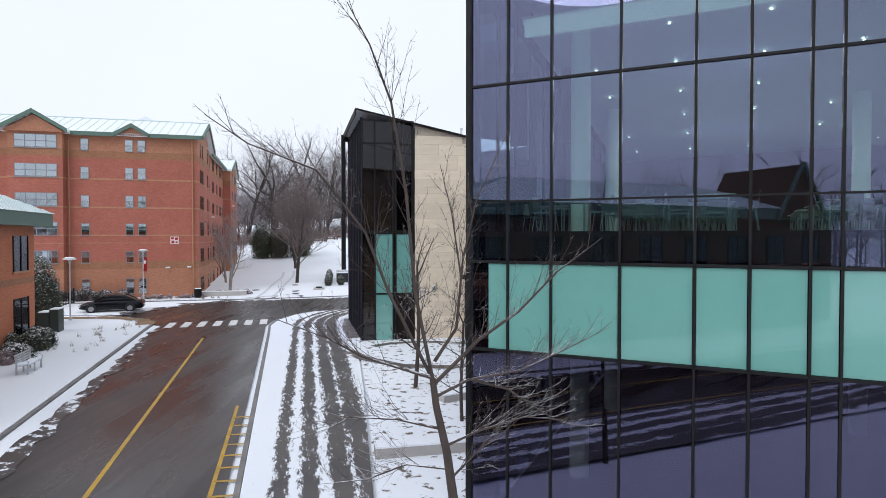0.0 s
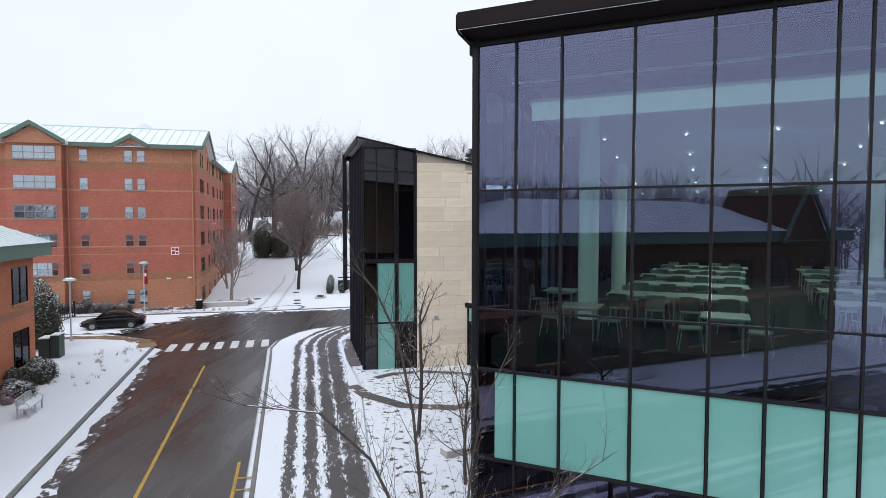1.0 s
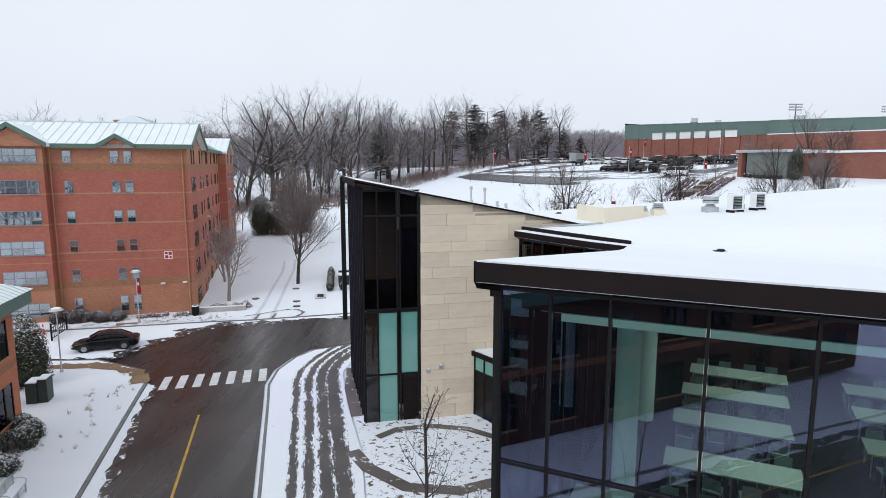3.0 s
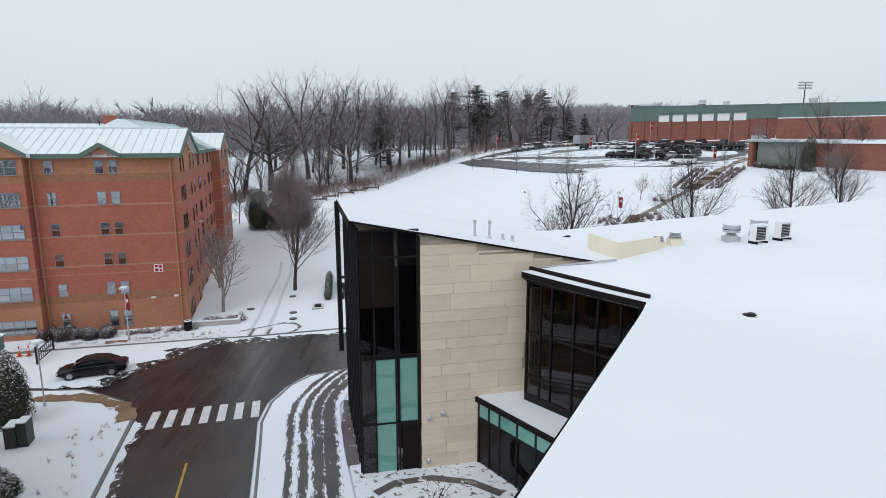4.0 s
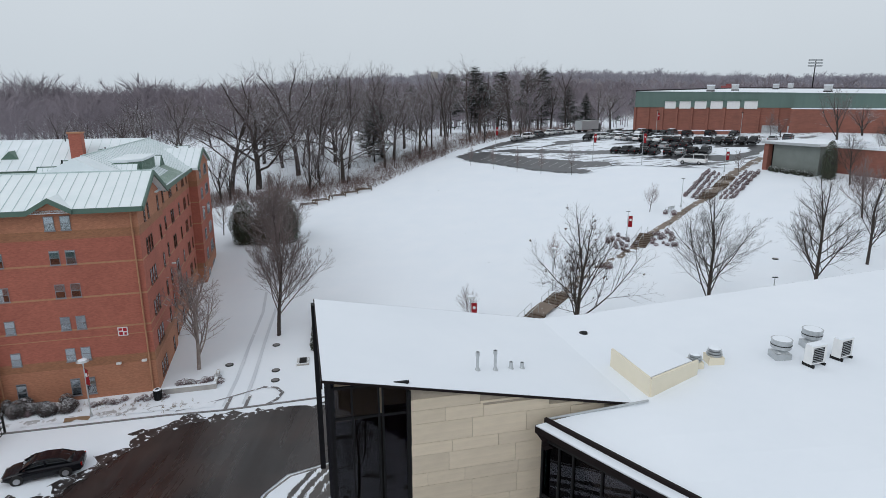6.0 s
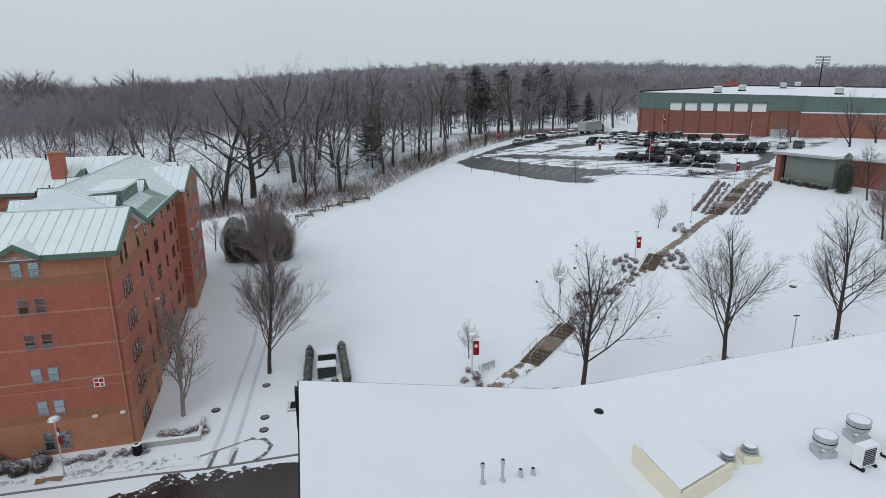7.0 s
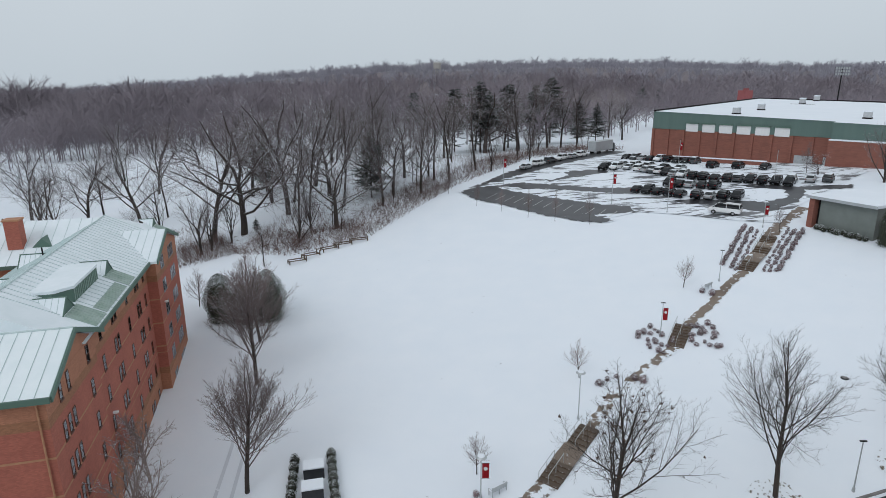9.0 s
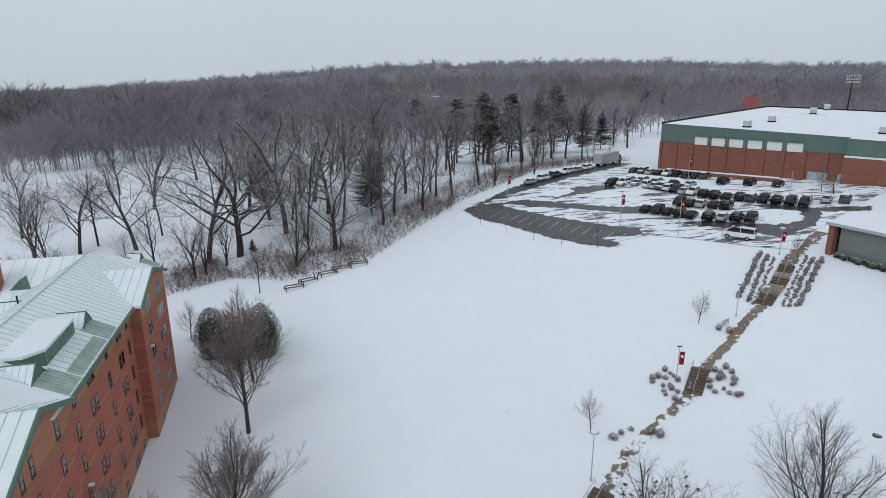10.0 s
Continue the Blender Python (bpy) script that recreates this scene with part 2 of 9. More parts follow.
DARK_METAL = mat("dark bronze metal", (0.020, 0.0145, 0.0145), (0.014, 0.011, 0.0115), scale=0.8, rough=0.5, rough2=0.65, spec=0.07)
BLACK_METAL = mat("black metal", (0.009, 0.009, 0.010), (0.014, 0.014, 0.014), rough=0.5, spec=0.2)
STONE = mat("cream limestone", (0.80, 0.69, 0.53), (0.69, 0.59, 0.45), scale=0.8, rough=0.8, bump=0.1, bscale=14, vary=0.07, stretch=(0.6, 0.6, 4))
STONE_JOINT = mat("stone joint", (0.46, 0.395, 0.31), rough=0.9)
CREAM = mat("cream roof panel", (0.78, 0.71, 0.56), (0.73, 0.665, 0.52), scale=0.6, rough=0.6)
GALV = mat("galvanised steel", (0.55, 0.57, 0.58), (0.45, 0.47, 0.48), rough=0.4, metal=0.6)
MINT = mat("mint back painted glass", (0.175, 0.40, 0.35), (0.155, 0.36, 0.315), scale=0.3, rough=0.03, spec=1.0)
GLASS = glass_mat("blue violet facade glass", (0.62, 0.78, 0.72), 0.085)
GLASS_DARK = glass_mat("dark facade glass", (0.46, 0.49, 0.50), 0.07)
ENTRY_GLASS = glass_mat("dark entrance glass", (0.36, 0.34, 0.33), 0.02, 1.38, coat=(0.7, 0.7, 0.78))
WIN_GLASS = glass_mat("house window glass", (0.88, 0.91, 0.92), 0.26, 1.5, coat=(0.80, 0.84, 0.88))
WIN_FRAME = mat("grey window frame", (0.27, 0.265, 0.28), (0.22, 0.215, 0.23), rough=0.5)
BLIND = mat("pale window blind", (0.70, 0.73, 0.75), (0.58, 0.62, 0.65), scale=1.0, rough=0.8, vary=0.22)
# Near-black for flat sheets that carry the shade of unlit rooms.
ROOM_SHADE = mat("painted room shade", (0.035, 0.035, 0.04), (0.02, 0.02, 0.02), rough=0.9)
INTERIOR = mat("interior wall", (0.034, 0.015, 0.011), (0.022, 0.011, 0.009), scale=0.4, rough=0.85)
INT_WHITE = mat("white plaster", (0.85, 0.88, 0.87), (0.8, 0.83, 0.82), rough=0.7)
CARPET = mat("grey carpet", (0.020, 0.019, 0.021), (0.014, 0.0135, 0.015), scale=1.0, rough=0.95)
BARK = mat("bark", (0.085, 0.065, 0.055), (0.055, 0.042, 0.037), scale=3.0, rough=0.95, bump=0.5, bscale=25, vary=0.25, snow=0.36)
BARK_DARK = mat("dark bark", (0.045, 0.036, 0.032), (0.065, 0.052, 0.045), scale=3.0, rough=0.95, bump=0.5, bscale=25, vary=0.2, snow=0.12)
TWIG = mat("twigs", (0.25, 0.20, 0.19), (0.175, 0.138, 0.135), scale=1.0, rough=0.95, vary=0.3, snow=0.30)
# Twig brown lightened towards mauve, a painted veil of haze; the snow is real.
TWIG_FAR_HAZED = mat("woodland twigs", (0.29, 0.255, 0.28), (0.19, 0.165, 0.185), scale=0.02, rough=1.0, snow=0.24)
# Paler and bluer again: distance haze is mixed into this twig colour.
TWIG_HAZE = mat("haze pale distant twigs", (0.37, 0.36, 0.405), (0.28, 0.27, 0.31), scale=0.008, rough=1.0, snow=0.2)
NEEDLE = mat("pine needles", (0.028, 0.040, 0.030), (0.042, 0.054, 0.040), scale=1.0, rough=0.9, vary=0.2, snow=0.10)
SHRUB = mat("evergreen shrub leaves", (0.035, 0.050, 0.030), (0.06, 0.065, 0.04), scale=2.0, rough=0.85, vary=0.2, snow=0.40)
SHRUB_BROWN = mat("brown shrub leaves", (0.24, 0.175, 0.18), (0.15, 0.108, 0.115), scale=2.0, rough=0.9, vary=0.3, snow=0.36)
RED = mat("red banner cloth", (0.42, 0.012, 0.022), (0.35, 0.01, 0.02), rough=0.7)
WHITE = mat("white paint", (0.80, 0.80, 0.79), (0.74, 0.74, 0.74), rough=0.5)
CAR_GLASS = mat("car glass", (0.012, 0.014, 0.016), rough=0.06)
TYRE = mat("tyre", (0.02, 0.02, 0.02), rough=0.85)
RIM = mat("wheel rim", (0.5, 0.5, 0.52), rough=0.35, metal=0.8)
LAMP_RED = mat("red lamp lens", (0.35, 0.01, 0.01), rough=0.2)
LAMP_WHITE = mat("clear lamp lens", (0.7, 0.7, 0.68), rough=0.15)
CONCRETE = mat("pale concrete", (0.45, 0.43, 0.40), (0.36, 0.34, 0.32), scale=1.2, rough=0.85, bump=0.2, snow=0.2)
TIMBER = mat("weathered brown timber", (0.13, 0.085, 0.055), (0.09, 0.06, 0.04), scale=1.5, rough=0.9, snow=0.1, stretch=(1, 6, 6))


# ---- helpers ----
def put(name, verts, faces, material, parent=None, label=""):
    """One mesh object from vertices and faces."""
    me = bpy.data.meshes.new(name)
    me.from_pydata([tuple(v) for v in verts], [], faces)
    me.materials.append(material)
    ob = new(name, me)
    if parent:
        ob.parent = parent
    return tagged(ob, label)


def part(name, bm, material, parent=None, label="", smooth=False):
    me = bpy.data.meshes.new(name)
    if smooth:
        for f in bm.faces:
            f.smooth = True
    bm.to_mesh(me)
    bm.free()
    me.materials.append(material)
    ob = new(name, me)
    if parent:
        ob.parent = parent
    return tagged(ob, label)


def shared(name, me, parent, m=None, label=""):
    ob = new(name, me)
    ob.parent = parent
    if m is not None:
        ob.matrix_local = m
    return tagged(ob, label)


def thing(name, label, category, m=None, group="", kind=""):
    ob = tagged(new(name), label, category, group, kind)
    ob.matrix_basis = m if m is not None else Matrix()
    return ob


def mesh_of(name, bm, material, smooth=False):
    me = bpy.data.meshes.new(name)
    if smooth:
        for f in bm.faces:
            f.smooth = True
    bm.to_mesh(me)
    bm.free()
    me.materials.append(material)
    return me


def box(bm, x0, x1, y0, y1, z0, z1, m=None):
    """A box; m moves it."""
    vs = [bm.verts.new((m @ Vector(c)) if m else c) for c in ((x0, y0, z0), (x1, y0, z0), (x1, y1, z0), (x0, y1, z0), (x0, y0, z1), (x1, y0, z1), (x1, y1, z1), (x0, y1, z1))]
    for f in ((3, 2, 1, 0), (4, 5, 6, 7), (0, 1, 5, 4), (1, 2, 6, 5), (2, 3, 7, 6), (3, 0, 4, 7)):
        bm.faces.new([vs[i] for i in f])
    return bm


def bx(*a, m=None):
    return box(bmesh.new(), *a, m)


def tube(bm, a, b, r0, r1, sides=8, caps=True):
    """A tapered round bar from a to b."""
    a, b = Vector(a), Vector(b)
    z = (b - a).normalized()
    x = z.orthogonal().normalized()
    y = z.cross(x)
    rings = []
    for p, r in ((a, r0), (b, r1)):
        rings.append([bm.verts.new(p + r * (math.cos(2 * math.pi * k / sides) * x + math.sin(2 * math.pi * k / sides) * y)) for k in range(sides)])
    for k in range(sides):
        bm.faces.new((rings[0][k], rings[0][(k + 1) % sides], rings[1][(k + 1) % sides], rings[1][k]))
    if caps:
        bm.faces.new(rings[0][::-1])
        bm.faces.new(rings[1])
    return bm


def prism(bm, poly, z0, z1, m=None):
    """An upright prism over a plan polygon; z0 and z1 are numbers or functions of x, y."""
    lo = [bm.verts.new((x, y, z0(x, y) if callable(z0) else z0)) for x, y in poly]
    hi = [bm.verts.new((x, y, z1(x, y) if callable(z1) else z1)) for x, y in poly]
    k = len(poly)
    bm.faces.new(lo[::-1])
    bm.faces.new(hi)
    for i in range(k):
        bm.faces.new((lo[i], lo[(i + 1) % k], hi[(i + 1) % k], hi[i]))
    return bm


def sheet(poly, height, step, drop=0.0):
    """A plan polygon cut into a grid and laid on the heights of a function; drop gives it an edge downwards."""
    bm = bmesh.new()
    bm.faces.new([bm.verts.new((x, y, 0)) for x, y in poly])
    for axis in (0, 1):
        lo, hi = min(p[axis] for p in poly), max(p[axis] for p in poly)
        for k in range(int(lo // step) + 1, int(hi // step) + 1):
            co = [0, 0, 0]
            co[axis] = k * step
            no = [0, 0, 0]
            no[axis] = 1
            bmesh.ops.bisect_plane(bm, geom=bm.verts[:] + bm.edges[:] + bm.faces[:], plane_co=co, plane_no=no)
    for v in bm.verts:
        v.co.z = height(v.co.x, v.co.y)
    bmesh.ops.recalc_face_normals(bm, faces=bm.faces[:])
    if sum(f.normal.z for f in bm.faces) < 0:
        bmesh.ops.reverse_faces(bm, faces=bm.faces[:])
    if drop:
        rim = [e for e in bm.edges if e.is_boundary]
        out = bmesh.ops.extrude_edge_only(bm, edges=rim)
        for v in out["geom"]:
            if isinstance(v, bmesh.types.BMVert):
                v.co.z -= drop
        bmesh.ops.recalc_face_normals(bm, faces=bm.faces[:])
    return bm


def ribbon(bm, line, width, height, thick=0.0):
    """A strip along a plan polyline, laid on the heights of a function, with a step at its edges when thick is given."""
    pts = []
    for (ax, ay), (bx_, by_) in zip(line, line[1:]):
        k = max(1, int(math.hypot(bx_ - ax, by_ - ay) / 1.5))
        pts += [(ax + (bx_ - ax) * i / k, ay + (by_ - ay) * i / k) for i in range(k)]
    pts.append(line[-1])
    rows = []
    for i, (x, y) in enumerate(pts):
        x0, y0 = pts[max(i - 1, 0)]
        x1, y1 = pts[min(i + 1, len(pts) - 1)]
        d = math.hypot(x1 - x0, y1 - y0)
        nx, ny = -(y1 - y0) / d * width / 2, (x1 - x0) / d * width / 2
        rows.append([(x + nx, y + ny, height(x + nx, y + ny)), (x - nx, y - ny, height(x - nx, y - ny))])
    prev = None
    for l, r in rows:
        a, b = bm.verts.new(l), bm.verts.new(r)
        ring = [a, b]
        if thick:
            ring += [bm.verts.new((r[0], r[1], r[2] - thick)), bm.verts.new((l[0], l[1], l[2] - thick))]
        if prev:
            for k in range(len(ring) if thick else 1):
                q = (k + 1) % len(ring)
                bm.faces.new((prev[k], ring[k], ring[q], prev[q])[::-1])
        prev = ring
    return bm


def rot_frame(x, y, z, degrees):
    return pose(x, y, z, 0, 0, degrees)


def smooth_step(a, b, x):
    s = min(max((x - a) / (b - a), 0.0), 1.0)
    return s * s * (3 - 2 * s)


# ---- ground ----
def land(x, y):
    """Height of the ground: level by the road, a lawn that rises to the car park, and wooded hills far off."""
    u, v = min(max(x / 50, -1.3), 1.9), min(max((y - 120) / 60, -1.0), 1.4)
    lawn = 5.931 + 4.178 * u + 7.075 * v + 1.017 * u * u + 0.526 * u * v + 1.303 * v * v - 1.401 * u * u * v - 1.495 * u * v * v - 1.199 * v ** 3
    s = smooth_step(58, 78, y)
    near = (1 - s) * 0.008 * max(y, -40) + s * lawn
    side = smooth_step(60, 130, -x) * (1 - smooth_step(260, 420, y))
    far = 11 + 2.0 * math.sin(x / 90 + 1) * math.sin(y / 130)
    far += 67 * smooth_step(450, 1600, y) * smooth_step(-0.85, 0.08, x / max(y, 1.0)) * (1 - 0.16 * smooth_step(0.3, 0.6, x / max(y, 1.0)))
    f = max(smooth_step(205, 330, y), smooth_step(130, 240, x))
    z = near * (1 - f) + far * f
    return z * (1 - side) + side * (4.0 + 5 * smooth_step(110, 240, y))


def axis_steps(lo, hi, fine_lo, fine_hi, fine):
    out = [fine_lo + fine * k for k in range(int((fine_hi - fine_lo) / fine) + 1)]
    s, p = fine, out[-1]
    while p < hi:
        s *= 1.35
        p += s
        out.append(p)
    s, p = fine, out[0]
    while p > lo:
        s *= 1.35
        p -= s
        out.insert(0, p)
    return out


def ground_mat():
    """Open snow that gives way to leaf litter under the far woods, its brown greyed by painted haze."""
    m = snowy_mat("snowy ground", (0.15, 0.125, 0.13), (0.20, 0.17, 0.175), 0.93, 0.9, 0.35)
    n, l = m.node_tree.nodes, m.node_tree.links
    tc = n.new("ShaderNodeTexCoord")
    sep = n.new("ShaderNodeSeparateXYZ")
    l.new(tc.outputs["Object"], sep.inputs[0])
    big = n.new("ShaderNodeTexNoise")
    big.inputs["Scale"].default_value, big.inputs["Detail"].default_value = 0.012, 4
    l.new(tc.outputs["Object"], big.inputs["Vector"])
    a = n.new("ShaderNodeMapRange")
    a.inputs["From Min"].default_value, a.inputs["From Max"].default_value = 380, 680
    l.new(sep.outputs["Y"], a.inputs["Value"])
    b = n.new("ShaderNodeMapRange")
    b.inputs["From Min"].default_value, b.inputs["From Max"].default_value = 0.72, 0.66
    l.new(big.outputs["Fac"], b.inputs["Value"])
    hill = n.new("ShaderNodeMapRange")
    hill.inputs["From Min"].default_value, hill.inputs["From Max"].default_value = 820, 1050
    l.new(sep.outputs["Y"], hill.inputs["Value"])
    full = n.new("ShaderNodeMath")
    full.operation = "MAXIMUM"
    l.new(b.outputs[0], full.inputs[0])
    l.new(hill.outputs[0], full.inputs[1])
    c = n.new("ShaderNodeMath")
    c.operation = "MULTIPLY"
    l.new(a.outputs[0], c.inputs[0])
    l.new(full.outputs[0], c.inputs[1])
    for r in [q for q in n if q.bl_idname == "ShaderNodeMapRange" and abs(q.inputs["From Max"].default_value - q.inputs["From Min"].default_value - 0.05) < 1e-4]:
        old = r.inputs["Value"].links[0].from_socket
        d = n.new("ShaderNodeMath")
        d.operation = "MULTIPLY_ADD"
        d.inputs[1].default_value = -0.42
        l.new(c.outputs[0], d.inputs[0])
        l.new(old, d.inputs[2])
        l.new(d.outputs[0], r.inputs["Value"])
    return m


GROUND = ground_mat()


def build_ground():
    xs, ys = axis_steps(-2600, 2600, -110, 120, 2.5), axis_steps(-1500, 3800, -40, 260, 2.5)
    verts = [(x, y, land(x, y) + 0.03 * noise.noise((x * 0.35, y * 0.35, 0))) for y in ys for x in xs]
    w = len(xs)
    faces = [(j * w + i, j * w + i + 1, (j + 1) * w + i + 1, (j + 1) * w + i) for j in range(len(ys) - 1) for i in range(w - 1)]
    ob = put("ground", verts, faces, GROUND)
    for p in ob.data.polygons:
        p.use_smooth = True
    tagged(ob, "snow-covered lawn and open ground", "ground", kind="structure")


build_ground()

ROAD = [(11, -62), (-12.1, 15.3), (-20.1, 40.6), (-21.2, 43.6), (-23.6, 46.6), (-27.7, 48.6), (-33, 48.4), (-75, 38.5), (-77, 46), (-36, 56.4), (-24, 59.2), (-19.4, 60.0), (-9.5, 62.6), (16, 67.9), (28, 70.4), (42, 73.2), (75, 79.7), (75, 71), (44, 64), (18, 58), (-3, 53.8), (-8.6, 53.2), (-11.6, 51.6), (-12.7, 49.4), (-13.3, 46.5), (-13.1, 43.6), (-12.2, 40.3), (-5.7, 15.3), (15.5, -62)]
tagged(part("road", sheet(ROAD, lambda x, y: land(x, y) + 0.06, 4.0), ASPHALT), "wet dark asphalt road with slush at its edges", "road", kind="structure")

# ---- verges, kerbs, drive and courtyard ----
def up(h):
    return lambda x, y: land(x, y) + h


def wavy(line, amount, step, seed):
    """A plan polyline with a ragged course."""
    out = []
    for (ax, ay), (bx_, by_) in zip(line, line[1:]):
        k = max(1, int(math.hypot(bx_ - ax, by_ - ay) / step))
        for i in range(k):
            x, y = ax + (bx_ - ax) * i / k, ay + (by_ - ay) * i / k
            out.append((x + amount * noise.noise((x * 0.9, y * 0.9, seed)), y + amount * noise.noise((x * 0.9, y * 0.9, seed + 9))))
    return out + [line[-1]]


LEFT_KERB = [(9.5, -62), (-13.6, 15.3), (-14.8, 19.6), (-17.9, 30.6), (-20.7, 40.6), (-21.6, 43.8), (-23.8, 46.6), (-27.7, 48.5), (-33, 48.2), (-75, 38)]
FAR_KERB = [(-77, 46.6), (-36, 56.8), (-24, 59.6), (-19.4, 60.4), (-9.5, 63.0), (16, 68.3), (28, 70.75), (42, 73.6), (75, 80)]
DRIVE_EDGE = [(15.8, -62), (-5.4, 15.3), (-11.9, 40.3), (-12.8, 43.6), (-13.0, 46.5), (-12.4, 49.4), (-11.3, 51.3), (-8.6, 52.8), (-3, 53.4)]

verge = [(p[0] - 0.15, p[1]) for p in LEFT_KERB] + [(-80, 20), (-80, -62)]
tagged(part("snowy_verge", sheet(verge, up(0.15), 3.0, 0.2), SNOW), "snow-covered verge with a low kerb beside the road", "verge", kind="structure")
bm = ribbon(bmesh.new(), LEFT_KERB, 0.16, up(0.165), 0.2)
tagged(part("kerb", bm, KERB), "grey concrete kerb, snow on one side", "kerb", kind="structure")
bm = ribbon(bmesh.new(), FAR_KERB, 0.16, up(0.165), 0.2)
tagged(part("kerb", bm, KERB), "grey concrete kerb below the brick residence", "kerb", kind="structure")
bm = ribbon(bmesh.new(), DRIVE_EDGE, 0.16, up(0.11), 0.2)
tagged(part("kerb", bm, KERB), "grey concrete kerb along the paved drive", "kerb", kind="structure")
SLUSH = snowy_mat("gutter slush", (0.20, 0.19, 0.19), (0.3, 0.29, 0.29), 0.80, 1.6, 0.3)
gutter = wavy([(-1.1, -24), (-12.8, 15.3), (-14.3, 20.5), (-17.1, 30.6), (-20.1, 40.2), (-20.9, 43.4)], 0.32, 0.3, 3) + [(-21.4, 43.6), (-20.6, 40.6), (-17.8, 30.6), (-14.7, 19.6), (-13.5, 15.3), (-1.8, -24)]
tagged(part("gutter_snow", sheet(gutter, up(0.085), 3.0), SLUSH), "ragged slushy snow lying in the gutter", "snow", kind="structure")
far_snow = wavy([(-34, 56.0), (-30, 55.9), (-26.5, 57.0), (-24.2, 57.2), (-22, 59.4), (-16, 60.6), (-9.5, 62.3), (10, 66.4), (20, 68.6)], 0.9, 0.3, 5) + [(20, 69.0), (-9.5, 62.9), (-19.4, 60.3), (-24, 59.5), (-36, 56.7)]
tagged(part("gutter_snow", sheet(far_snow, up(0.085), 3.0), SNOW), "ragged snow lying along the far gutter", "snow", kind="structure")

FRINGE = snowy_mat("slush fringe", (0.056, 0.044, 0.040), (0.030, 0.025, 0.024), 0.36, 2.2, 0.2, 0.4)
fringe = wavy([(-34, 55.4), (-30, 55.2), (-26.0, 56.2), (-23.4, 56.6), (-21, 58.6), (-16, 59.9), (-9.5, 61.7), (10, 65.9), (20, 68.2)], 1.1, 0.3, 15) + [(20, 69.0), (-9.5, 62.9), (-19.4, 60.3), (-24, 59.5), (-36, 56.7)]
tagged(part("slush_fringe", sheet(fringe, up(0.075), 3.0), FRINGE), "flecks of slush along the far gutter", "snow", kind="structure")
fringe = wavy([(-23.4, 58.6), (-24.8, 56.4), (-23.8, 54.8), (-25.4, 53.4), (-25.2, 52.2), (-26.6, 50.4), (-25.8, 49.2), (-33, 48.8)], 1.1, 0.3, 25) + [(-75, 39), (-77, 46), (-36, 56.4)]
tagged(part("slush_fringe", sheet(fringe, up(0.08), 3.0), FRINGE), "flecks of slush at the mouth of the side street", "snow", kind="structure")
fringe = wavy([(-0.5, -24), (-12.2, 15.3), (-13.7, 20.5), (-16.6, 30.6), (-19.7, 40.2), (-20.7, 43.4)], 0.6, 0.25, 33) + [(-21.4, 43.6), (-20.6, 40.6), (-17.8, 30.6), (-14.7, 19.6), (-13.5, 15.3), (-1.8, -24)]
tagged(part("slush_fringe", sheet(fringe, up(0.075), 3.0), FRINGE), "flecks of slush beside the kerb", "snow", kind="structure")
side_snow = wavy([(-24.2, 58.6), (-25.6, 56.6), (-24.8, 55.0), (-26.6, 53.8), (-26.2, 52.4), (-27.6, 50.6), (-26.8, 49.3), (-33, 48.8)], 0.9, 0.3, 21) + [(-75, 39), (-77, 46), (-36, 56.4)]
tagged(part("road_snow", sheet(side_snow, up(0.09), 3.0), SNOW), "ragged snow left on the side street", "snow", kind="structure")


